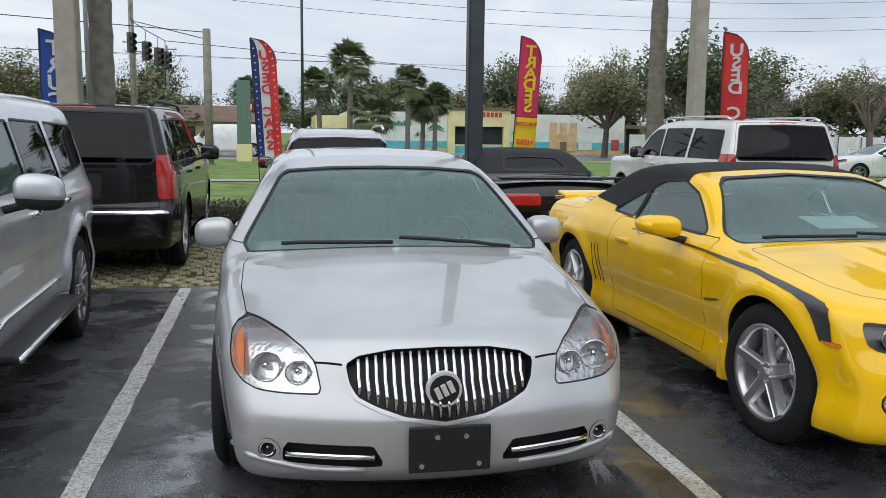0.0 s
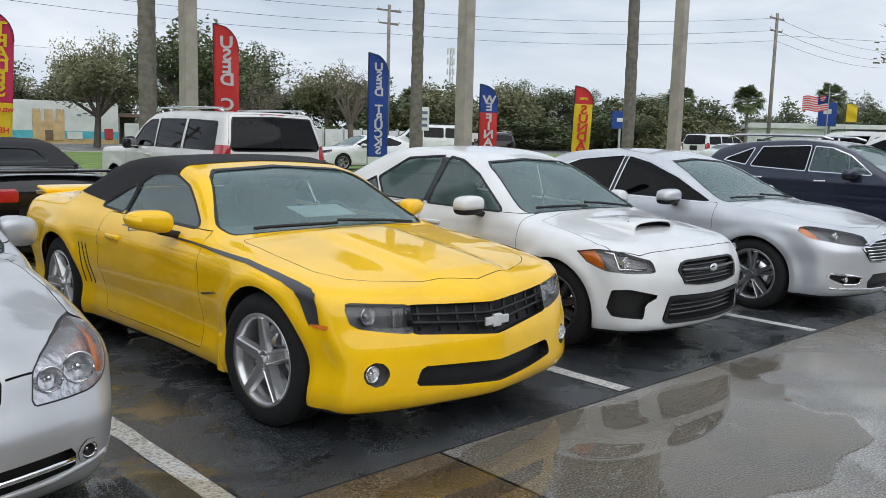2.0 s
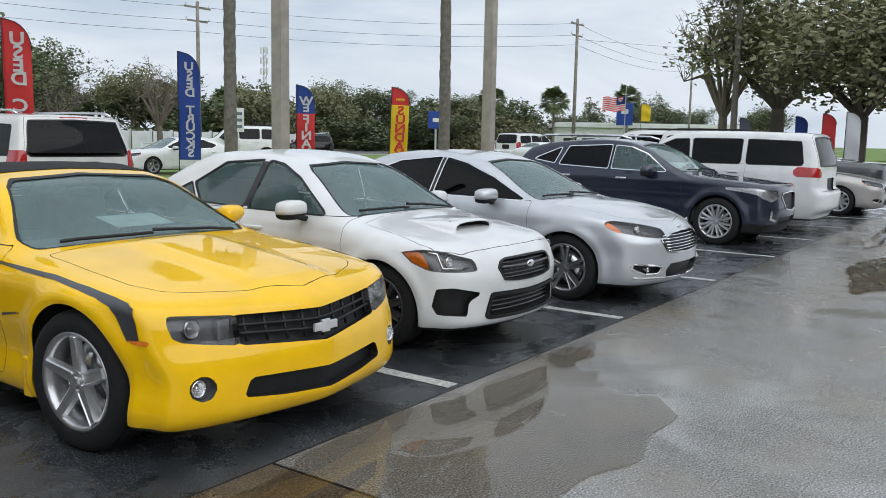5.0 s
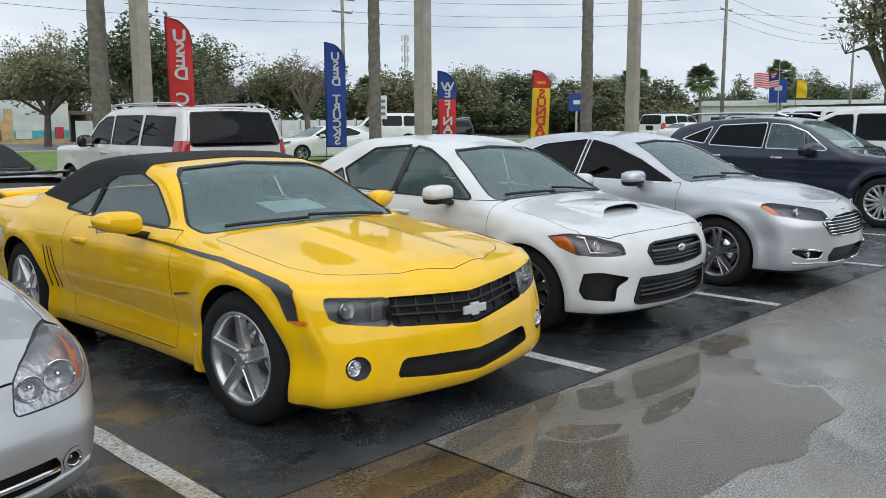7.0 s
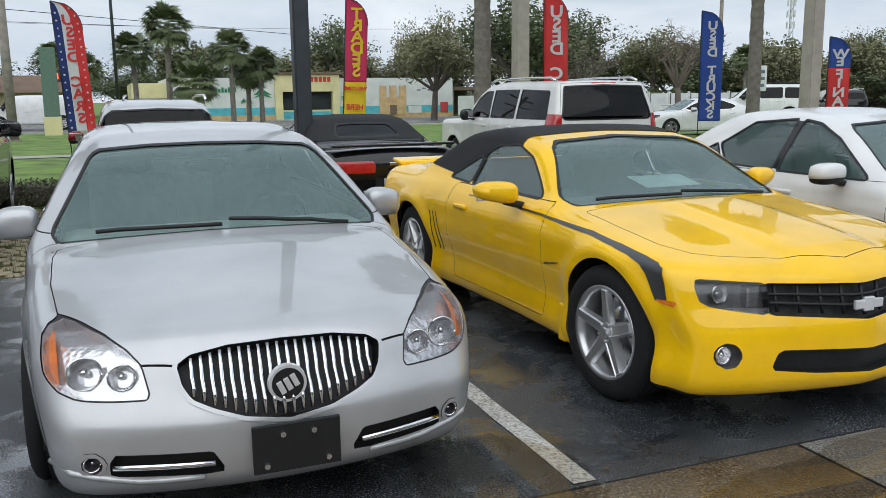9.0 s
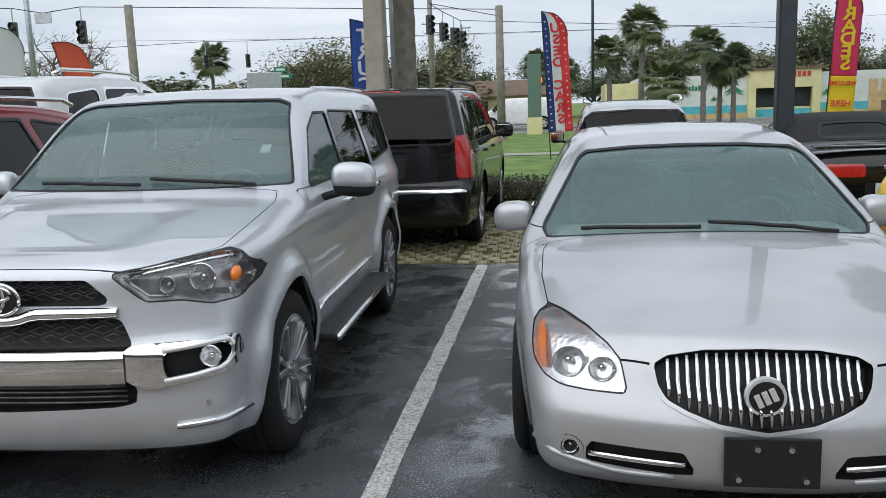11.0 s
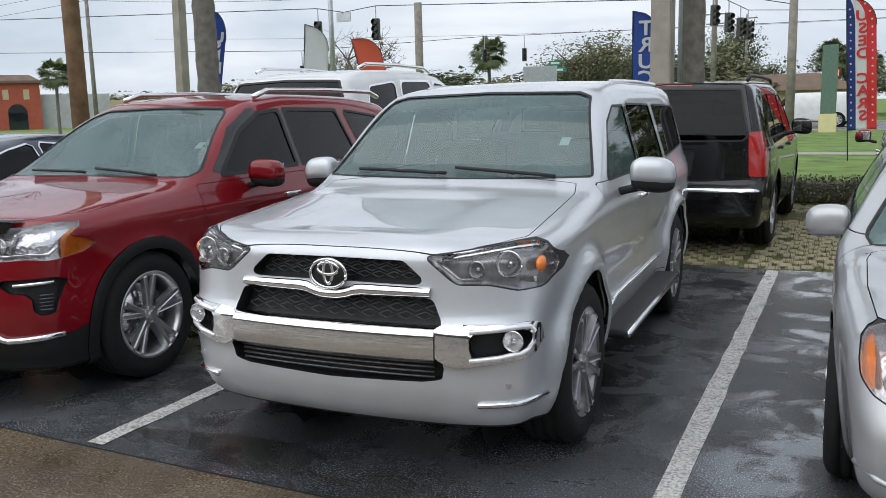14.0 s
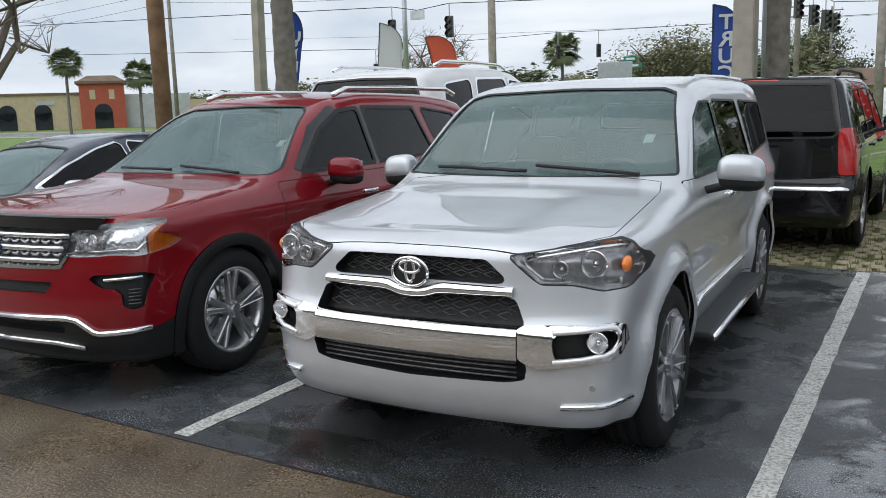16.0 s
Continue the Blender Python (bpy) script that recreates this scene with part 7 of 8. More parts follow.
# ---------- poles, flags, signals, wires ----------
M_POLE = simple("painted_pole", (0.035, 0.042, 0.048), 0.45, 0.2, 0.2, 5)
M_CONC = simple("concrete_pole", (0.34, 0.31, 0.26), 0.85, 0, 0.18, 3, 0.6)
M_WOODP = simple("timber_pole", (0.26, 0.16, 0.09), 0.85, 0, 0.35, 4, 0.8)
M_GREYW = simple("weathered_timber", (0.22, 0.20, 0.17), 0.85, 0, 0.3, 4, 0.6)
M_WIRE = simple("cable", (0.03, 0.03, 0.032), 0.7)
M_GALV = simple("galvanised_steel", (0.42, 0.44, 0.46), 0.4, 0.7, 0.12, 6)


def upright(name, x, y, h, r0, r1, mat, label, square=False, lean=0.0, category="pole"):
    e = empty(name, pose(x, y, 0, 0, lean, 0), label, category)
    if square:
        own = bmesh.new()
        bmesh.ops.create_cube(own, size=1)
        for v in own.verts:
            k = r0 if v.co.z < 0 else r1
            v.co = Vector((v.co.x * 2 * k, v.co.y * 2 * k, (v.co.z + 0.5) * h - 0.1))
        bmesh.ops.bevel(own, geom=[g for g in own.edges if abs(g.verts[0].co.z - g.verts[1].co.z) > 1], offset=0.02, segments=2, affect="EDGES")
        part("shaft", own, mat, e)
    else:
        part("shaft", tube_bm(r0, r1, h, Matrix.Translation((0, 0, h / 2 - 0.1)), 16), mat, e, smooth=True)
    part("base_collar", tube_bm(r0 * 1.5, r0 * 1.4, 0.12, Matrix.Translation((0, 0, 0.02)), 12), mat, e)
    return e


upright("light_pole", 2.46, 11.14, 8.5, 0.105, 0.1, M_POLE, "dark square steel light pole behind the bays", True)
upright("flag_pole", 0.63, 37.9, 11, 0.07, 0.05, M_POLE, "slim dark steel pole on the verge")
upright("concrete_pole", -3.42, 14.54, 10, 0.175, 0.15, M_CONC, "square pale concrete utility pole with conduit", True)
strip("conduit", [(-3.1, 14.36, 0), (-3.1, 14.36, 9)], 0.035, M_GALV)
bpy.data.objects["conduit"].parent = bpy.data.objects["concrete_pole"]
bpy.data.objects["conduit"].matrix_parent_inverse = bpy.data.objects["concrete_pole"].matrix_world.inverted()
upright("concrete_pole", 9.41, 18.7, 10, 0.17, 0.15, M_CONC, "square pale concrete pole beside a palm", True)
upright("concrete_pole", 14.76, 15.0, 10, 0.165, 0.145, M_CONC, "square pale concrete pole beside a palm", True)
upright("concrete_pole", 21.31, 13.2, 10, 0.155, 0.135, M_CONC, "square pale concrete pole beside a palm", True)
upright("concrete_pole", -16.75, 17.42, 10, 0.14, 0.12, M_CONC, "weathered concrete pole by a feather flag", True, 1.5)
upright("utility_pole", -13.17, 11.04, 10, 0.16, 0.14, M_WOODP, "fresh orange-brown timber utility pole")
upright("utility_pole", -3.52, 39.75, 6.15, 0.2, 0.17, M_GREYW, "cut-off weathered timber pole on the verge")


def t_pole(x, y, h, label="utility pole with crossarms and insulators", arms=2, turn=0.0):
    e = upright("utility_pole", x, y, h, 0.16, 0.11, M_GREYW, label)
    for k in range(arms):
        a = part("crossarm", box_bm(2.2 - 0.5 * k, 0.1, 0.12, Matrix.Translation((0, 0, h - 0.5 - k * 0.9)) @ Matrix.Rotation(turn, 4, "Z"), 0.01), M_GREYW, e)
        for s in (-0.95, 0, 0.95):
            part("insulator", tube_bm(0.05, 0.03, 0.16, Matrix.Translation((s * math.cos(turn), s * math.sin(turn), h - 0.36 - k * 0.9)), 8), M_GALV, a)
    return e


t_pole(62.85, 31.0, 11.3)
t_pole(104.1, 35.7, 12.5)
t_pole(39.2, 48.0, 10.6)
t_pole(-48.0, 42.0, 11.5)
t_pole(-7.8, 46.25, 10.8)
t_pole(-14.6, 88.0, 10.5)
t_pole(-13.2, 100.0, 11.0)
upright("signal_pole", -24.74, 36.55, 12, 0.14, 0.11, M_GALV, "tall grey signal pole at the junction")
upright("street_light_pole", -19.5, 36, 6.6, 0.2, 0.18, M_GREYW, "short weathered timber pole at the junction")


def sag(a, b, drop, r=0.012, label="overhead cable", n=18):
    a, b = Vector(a), Vector(b)
    ob = strip("overhead_cable", [a.lerp(b, t) - Vector((0, 0, drop * 4 * t * (1 - t))) for t in np.linspace(0, 1, n)], r, M_WIRE)
    return tagged(ob, "thin black " + label + " sagging between poles", "cable", "overhead cables")


for dz in (-0.25, -1.15, -1.9):
    sag((-48, 42, 11.3 + dz), (-7.8, 46.25, 10.6 + dz), 0.8)
    sag((-7.8, 46.25, 10.6 + dz), (39.2, 48, 10.4 + dz), 1.0)
    sag((39.2, 48, 10.4 + dz), (62.85, 31, 11.1 + dz), 0.5)
    sag((62.85, 31, 11.1 + dz), (104.1, 35.7, 12.3 + dz), 0.8)
    sag((-120, 40, 11.3 + dz), (-48, 42, 11.3 + dz), 1.2)
sag((62.85, 31, 9.6), (140, -40, 12), 1.5)
sag((-3.3, 14.5, 9.3), (-48, 42, 10.0), 1.0)
sag((-16.75, 17.4, 9.6), (-13.17, 11.04, 4.0), 0.0, 0.01, "guy wire")
sag((-28, 14, 9.0), (-24.74, 36.55, 9.5), 0.3)
sag((-60, 60, 8.6), (40, 82, 8.6), 1.2)
def span(*pts):
    ob = strip("span_wire", pts, 0.02, M_WIRE)
    return tagged(ob, "black span wire carrying the traffic signals", "cable", "overhead cables")


span((-60, 27.0, 7.2), (-24.1, 34.5, 6.44), (-23.3, 35.5, 6.3), (-21.8, 36.0, 6.54), (-3.52, 39.75, 5.9))
span((-7.8, 46.25, 8.0), (-7.33, 43.3, 6.74), (-3.52, 39.75, 5.6))
span((-7.33, 43.3, 6.74), (-6.99, 45.4, 6.54), (-6.7, 47.4, 6.44), (-6.47, 48.5, 6.34), (20, 68, 6.2))
span((-60, 40, 6.4), (-32, 44, 5.34), (-25, 56, 6.54), (-22.4, 57, 6.54), (10, 69, 7))
M_SIGNAL = simple("signal_housing", (0.05, 0.05, 0.048), 0.5, 0, 0.2, 8)
M_SIGLENS = simple("unlit_signal_lens", (0.03, 0.025, 0.02), 0.2)


def signal(x, y, z, s=1.0, turn=0.0, wire=0.6):
    e = empty("traffic_signal", pose(x, y, z, 0, 0, turn) @ Matrix.Scale(s, 4), "black three-lamp traffic signal hung from a span wire", "traffic light", "signals over the junction")
    part("housing", box_bm(0.34, 0.26, 1.0, Matrix.Identity(4), 0.03), M_SIGNAL, e)
    for k in (-0.32, 0, 0.32):
        v = part("visor", tube_bm(0.14, 0.14, 0.22, Matrix.Translation((0, -0.22, k)) @ Matrix.Rotation(math.pi / 2, 4, "X"), 14, None, False), M_SIGNAL, e)
        part("lens", tube_bm(0.125, 0.125, 0.02, Matrix.Translation((0, -0.135, k)) @ Matrix.Rotation(math.pi / 2, 4, "X"), 14), M_SIGLENS, v)
    part("hanger", tube_bm(0.03, 0.03, wire, Matrix.Translation((0, 0, 0.5 + wire / 2)), 8), M_GALV, e)


signal(-24.1, 34.5, 5.35, 1.0, 20)
signal(-21.8, 36.0, 5.45, 1.0, 10)
for k, (x, y, z) in enumerate(((-7.33, 43.3, 5.7), (-6.99, 45.4, 5.5), (-6.7, 47.4, 5.4), (-6.47, 48.5, 5.3))):
    signal(x, y, z, 0.95, 40 + 8 * k)
for x, y, z in ((-25, 56, 5.2), (-22.4, 57, 5.2), (-32, 44, 4.0)):
    signal(x, y, z, 0.9, 30, 1.0)
sb = empty("hanging_sign", pose(-23.3, 35.5, 6.08), "small blank grey sign hung on the span wire", "sign")
part("sign_board", box_bm(0.8, 0.05, 0.45, Matrix.Identity(4), 0.01), M_GALV, sb)

# ---------- feather flags ----------
def cloth(name, col):
    m, n, l, b = shader(name)
    t = noise_tex(n, l, 40, 3)
    r = ramp(n, l, t.outputs[0], [(0.3, [c * 0.85 for c in col]), (0.7, col)])
    l.new(r.outputs[0], b.inputs["Base Color"])
    setp(b, Roughness=0.7)
    tl = n.new("ShaderNodeBsdfTranslucent")
    l.new(r.outputs[0], tl.inputs[0])
    mx = n.new("ShaderNodeMixShader")
    mx.inputs[0].default_value = 0.35
    l.new(b.outputs[0], mx.inputs[1])
    l.new(tl.outputs[0], mx.inputs[2])
    l.new(mx.outputs[0], n["Material Output"].inputs[0])
    return m


C_BLUE, C_RED, C_WHITE, C_YEL, C_MAG, C_DKB = cloth("blue_cloth", (0.04, 0.10, 0.42)), cloth("red_cloth", (0.78, 0.06, 0.06)), cloth("white_cloth", (0.8, 0.8, 0.82)), cloth("yellow_cloth", (0.9, 0.68, 0.03)), cloth("magenta_cloth", (0.72, 0.05, 0.16)), cloth("deep_blue_cloth", (0.03, 0.055, 0.24))
C_ORANGE = cloth("orange_cloth", (0.75, 0.15, 0.08))


def feather(x, y, ztop, zbot, width, bands, text, tcol, size, label, face=None, sway=0.0, flip=1, spacing=1.0, vertical=True, tz=None, stars=False):
    """A feather flag facing the lot from behind, so that its print reads in mirror writing."""
    turn = math.degrees(math.atan2(x, y)) if face is None else face
    e = empty("feather_flag", pose(x, y, 0, 0, sway, -turn), label, "feather flag", "feather flags along the lawn")
    H = ztop - zbot

    def outline(t):
        """Left and right edge at height share t."""
        left = -width / 2
        right = width / 2 if t < 0.78 else left + width * math.sqrt(max(0.0, 1 - ((t - 0.78) / 0.22) ** 2.2))
        return (left, right) if flip > 0 else (-right, -left)
    N, K = 44, 8
    for (b0, b1, mat, u0, u1) in bands:
        vs, fs = [], []
        for j in range(N + 1):
            t = b0 + (b1 - b0) * j / N
            a, c = outline(t)
            a, c = a + (c - a) * u0, a + (c - a) * u1
            for i in range(K + 1):
                u = a + (c - a) * i / K
                vs.append((u, 0.05 * math.sin(t * 9 + u * 3) * (0.3 + (u + width / 2) / width), zbot + t * H))
        for j in range(N):
            for i in range(K):
                q = j * (K + 1) + i
                fs.append((q, q + 1, q + K + 2, q + K + 1))
        ob = mesh_object("sail", vs, fs, mat, e, True)
        sm = ob.modifiers.new("thickness", "SOLIDIFY")
        sm.thickness = 0.004
    px = -width / 2 * flip - 0.01 * flip
    pts = [(px, 0, -0.05), (px, 0, zbot + 0.76 * H), (px, 0, zbot + 0.9 * H), (px, 0, zbot + H)]
    strip("pole", pts, 0.016, M_POLE, e)
    arc = []
    for t in np.linspace(0.78, 1.0, 10):
        a, c = outline(t)
        arc.append((c if flip > 0 else a, 0.0, zbot + t * H))
    strip("curved_tip", arc, 0.012, M_POLE, e)
    mirror = Matrix.Diagonal((-1, 1, 1, 1))
    if text:
        for txt, t0, t1, col, sz in text:
            n_ = len(txt)
            if sz < 0.25:
                t = (t0 + t1) / 2
                a, c = outline(t)
                letters(txt, sz, col, Matrix.Translation(((a + c) / 2, -0.075, zbot + t * H)) @ mirror @ Matrix.Rotation(math.pi / 2, 4, "X"), e, 1.0, 1.0, 0.003, 0.006)
                continue
            for i, ch in enumerate(txt):
                if ch == " ":
                    continue
                t = t0 + (t1 - t0) * (i + 0.5) / n_
                a, c = outline(min(t, 0.99))
                zc = zbot + t * H
                yy = 0.05 * math.sin(t * 9) * 0.8 - 0.045
                letters(ch, sz, col, Matrix.Translation(((a + c) / 2 + 0.02, yy, zc)) @ mirror @ Matrix.Rotation(math.pi / 2, 4, "X") @ Matrix.Diagonal((1.15, 1, 1, 1)), e, 1.0, 1.0, 0.003, 0.012)
    if stars:
        for k in range(16):
            for u, dv in ((0.12, 0), (0.86, 0.03)):
                t = 0.04 + k * 0.058 + dv
                a, c = outline(min(t, 0.97))
                if c - a < width * 0.7:
                    continue
                pts = []
                sx, sz = a + (c - a) * u, zbot + t * H
                for q in range(10):
                    rr = 0.035 if q % 2 == 0 else 0.015
                    pts.append((sx + rr * math.sin(q * math.pi / 5), -0.07, sz + rr * math.cos(q * math.pi / 5)))
                mesh_object("star", pts + [(sx, -0.07, sz)], [(q, (q + 1) % 10, 10) for q in range(10)], C_WHITE, e, False)
    return e


def whole(mat):
    return [(0.0, 1.0, mat, 0.0, 1.0)]


feather(-5.55, 22.2, 3.95, 0.9, 0.62, whole(C_BLUE), [("TRUCKS", 0.92, 0.1, C_WHITE, 0.5)], None, 0, "blue feather flag with white mirror lettering", flip=1)
feather(-0.46, 24.9, 4.2, 0.8, 0.68, [(0, 1, C_DKB, 0, 0.28), (0, 1, C_WHITE, 0.28, 0.66), (0, 1, C_RED, 0.66, 1.0)], [("USED CARS", 0.9, 0.06, C_RED, 0.36)], None, 0, "starred red, white and blue feather flag for used cars", stars=True, sway=-3)
feather(6.42, 23.0, 4.25, 1.0, 0.6, [(0, 0.32, C_YEL, 0, 1), (0.32, 1, C_MAG, 0, 1)], [("TRADES", 0.92, 0.36, C_YEL, 0.42), ("WELCOME", 0.33, 0.2, C_RED, 0.13), ("HERE", 0.18, 0.04, C_RED, 0.2)], None, 0, "magenta and yellow feather flag with trade-in lettering", sway=3)
feather(11.12, 20.05, 4.2, 1.0, 0.62, whole(C_RED), [("USED CARS", 0.9, 0.02, C_WHITE, 0.42)], None, 0, "red feather flag with white mirror lettering")
feather(17.86, 22.25, 4.15, 0.75, 0.66, whole(C_BLUE), [("USED TRUCKS", 0.9, 0.02, C_WHITE, 0.36)], None, 0, "blue feather flag with white mirror lettering")
feather(19.49, 18.75, 3.15, 0.4, 0.56, [(0, 0.68, C_RED, 0, 1), (0.68, 1, C_BLUE, 0, 1)], [("WE", 0.86, 0.7, C_WHITE, 0.34), ("FINANCE", 0.66, 0.02, C_WHITE, 0.36)], None, 0, "red and blue feather flag with white mirror lettering")
feather(21.36, 16.6, 3.15, 0.85, 0.56, [(0, 0.76, C_YEL, 0, 1), (0.76, 1, C_RED, 0, 1)], [("OPEN", 0.84, 0.82, C_YEL, 0.1), ("SUNDAY", 0.74, 0.02, C_RED, 0.38)], None, 0, "yellow and red feather flag with red mirror lettering", sway=2)
feather(-14.77, 15.85, 4.1, 0.9, 0.42, whole(C_BLUE), [("USED TRUCKS", 0.84, 0.02, C_WHITE, 0.36)], None, 0, "blue feather flag leaning by a concrete pole", sway=9)
feather(-15.28, 21.2, 4.15, 0.8, 0.7, whole(C_WHITE), [("USED", 0.5, 0.2, M_BAR, 0.4)], None, 0, "white feather flag with dark mirror lettering", sway=4)
feather(-14.11, 24.3, 4.1, 0.8, 0.8, [(0, 0.5, C_YEL, 0, 1), (0.5, 1, C_ORANGE, 0, 1)], None, None, 0, "orange and yellow feather flag", sway=-14)
for x, y, c in ((44, 9.5, C_BLUE), (40.5, 7.6, C_RED), (38.5, 6.3, C_WHITE), (47, 13, M_BAR)):
    feather(x, y, 3.0, 0.7, 0.55, whole(c), None, None, 0, "plain feather flag under the trees")

# ---------- buildings ----------
M_STUCCO = simple("pale_stucco", (0.62, 0.64, 0.62), 0.85, 0, 0.1, 1.2, 0.3)
M_CREAM = simple("cream_stucco", (0.66, 0.60, 0.33), 0.85, 0, 0.1, 1.2, 0.3)
M_SEA = simple("mural_sea_blue", (0.1, 0.42, 0.52), 0.8, 0, 0.2, 2)
M_SAND = simple("mural_sand", (0.55, 0.38, 0.2), 0.8, 0, 0.2, 2)
M_MGREEN = simple("mural_green", (0.03, 0.22, 0.1), 0.8, 0, 0.2, 2)
M_MRED = simple("mural_red", (0.45, 0.05, 0.05), 0.8)
M_REDB = simple("terracotta_stucco", (0.36, 0.085, 0.05), 0.85, 0, 0.1, 1, 0.2)
M_BEIGE = simple("beige_stucco", (0.46, 0.38, 0.25), 0.85, 0, 0.1, 1, 0.2)
M_ROOFT = simple("brown_roof", (0.16, 0.11, 0.08), 0.8, 0, 0.2, 1)
M_GREYB = simple("grey_panel", (0.42, 0.43, 0.44), 0.8, 0, 0.1, 1)
M_DARKW = simple("dark_pane", (0.02, 0.025, 0.03), 0.1, 0, 0.2, 1, 0, 0.5)


def block(parent, name, x0, x1, y0, y1, z0, z1, mat, bev=0.02):
    return part(name, box_bm(x1 - x0, y1 - y0, z1 - z0, Matrix.Translation(((x0 + x1) / 2, (y0 + y1) / 2, (z0 + z1) / 2)), bev), mat, parent)


shop = empty("mural_shop", Matrix.Identity(4), "low pale shop with a painted beach mural along its wall", "building")
block(shop, "wall", 4.9, 13.2, 71, 84, -0.1, 3.35, M_STUCCO)
block(shop, "wall", 18.6, 29.0, 71, 84, -0.1, 3.3, M_STUCCO)
block(shop, "entrance_wall", 13.2, 18.6, 70.6, 84, 2.2, 3.7, M_CREAM)
block(shop, "entrance_wall", 13.2, 13.8, 70.6, 71.2, -0.1, 2.2, M_CREAM)
block(shop, "entrance_wall", 18.0, 18.6, 70.6, 71.2, -0.1, 2.2, M_CREAM)
block(shop, "entrance_wall", 15.6, 16.0, 70.6, 71.2, -0.1, 2.2, M_CREAM)
block(shop, "side_wall", 2.2, 4.9, 73, 84, -0.1, 3.0, M_CREAM)
for a, c in ((13.8, 15.6), (16.0, 18.0)):
    w = block(shop, "window", a, c, 71.3, 71.4, 0.7, 2.2, M_DARKW)
    block(w, "window_sill", a, c, 71.1, 71.35, 0.55, 0.7, M_CREAM)
    block(shop, "low_wall", a, c, 71.0, 71.3, -0.1, 0.55, M_SEA)
block(shop, "fascia", 13.0, 18.8, 70.4, 71, 3.6, 3.75, M_ROOFT)
for k in range(7):
    block(shop, "sign_bar", 15.4 + k * 0.36, 15.66 + k * 0.36, 70.55, 70.6, 3.0, 3.4, M_MRED)
for x0, x1 in ((4.9, 13.2), (18.6, 29.0)):
    block(shop, "mural_sea", x0 + 0.05, x1 - 0.05, 70.97, 71.0, 0.35, 0.95, M_SEA, 0.0)
    block(shop, "mural_sand", x0 + 0.05, x1 - 0.05, 70.97, 71.0, -0.05, 0.35, M_SAND, 0.0)
for x, s in ((7.4, 1.0), (12.2, 1.2), (19.4, 1.0), (10.9, 0.8)):
    t = block(shop, "mural_trunk", x - 0.06, x + 0.06, 70.94, 70.96, 0.4, 0.4 + 1.3 * s, M_SAND, 0.0)
    vs, fs = [], []
    for k in range(7):
        a = math.pi * (k / 6) * 1.2 - 0.3
        q = len(vs)
        c, d = math.cos(a), math.sin(a)
        vs += [(x, 70.93, 0.4 + 1.3 * s), (x + c * 0.35 * s - d * 0.1, 70.93, 0.4 + 1.3 * s + d * 0.3 * s + 0.1), (x + c * 0.7 * s, 70.93, 0.4 + 1.3 * s + d * 0.3 * s - 0.12), (x + c * 0.35 * s + d * 0.06, 70.93, 0.35 + 1.3 * s + d * 0.25 * s)]
        fs.append((q, q + 1, q + 2, q + 3))
    mesh_object("mural_fronds", vs, fs, M_MGREEN, t, False)
castle = block(shop, "mural_castle", 22.2, 24.6, 70.9, 70.96, 0.2, 1.7, M_SAND, 0.0)
for x in (22.2, 23.1, 24.0):
    block(castle, "mural_tower", x, x + 0.6, 70.88, 70.94, 1.5, 2.5, M_SAND, 0.0)
    for q in range(3):
        block(castle, "merlon", x + q * 0.22, x + 0.14 + q * 0.22, 70.88, 70.94, 2.5, 2.65, M_SAND, 0.0)
block(castle, "mural_gate", 23.1, 23.7, 70.86, 70.89, 0.2, 1.0, M_ROOFT, 0.0)
block(shop, "mural_bucket", 27.8, 28.5, 70.9, 70.96, 0.3, 1.2, M_MRED, 0.05)
block(shop, "mural_board", 24.8, 26.0, 70.9, 70.96, 0.3, 0.9, M_STUCCO, 0.0)
for k in range(4):
    block(shop, "mural_mark", 25.6 + k * 0.5, 25.95 + k * 0.5, 70.94, 70.96, 2.2 + 0.15 * (k % 2), 2.3 + 0.15 * (k % 2), M_BAR, 0.0)
for k in range(8):
    block(shop, "mural_mark", 8.2 + k * 0.25, 8.38 + k * 0.25, 70.94, 70.96, 2.2, 2.5 + 0.1 * (k % 2), M_MGREEN, 0.0)
shed = empty("lean_to", Matrix.Identity(4), "dark open lean-to beside the mural shop", "shed")
block(shed, "roof", 29.1, 33.0, 71.5, 78, 2.2, 2.5, M_ROOFT)
block(shed, "back_wall", 29.1, 33.0, 77, 78, -0.1, 2.2, M_BARK)
for x in (29.3, 31.0, 32.8):
    block(shed, "post", x - 0.08, x + 0.08, 71.6, 71.8, -0.1, 2.2, M_GREYW)
fence = empty("white_fence", Matrix.Identity(4), "long white panel fence behind the road", "fence")
for k in range(18):
    block(fence, "panel", 29.2 + k * 2.0, 31.12 + k * 2.0, 70.2 - k * 0.35, 70.3 - k * 0.35, 0.0, 1.7, M_STUCCO)
    block(fence, "post", 31.1 + k * 2.0, 31.25 + k * 2.0, 70.1 - k * 0.35, 70.4 - k * 0.35, -0.1, 1.85, M_STUCCO)


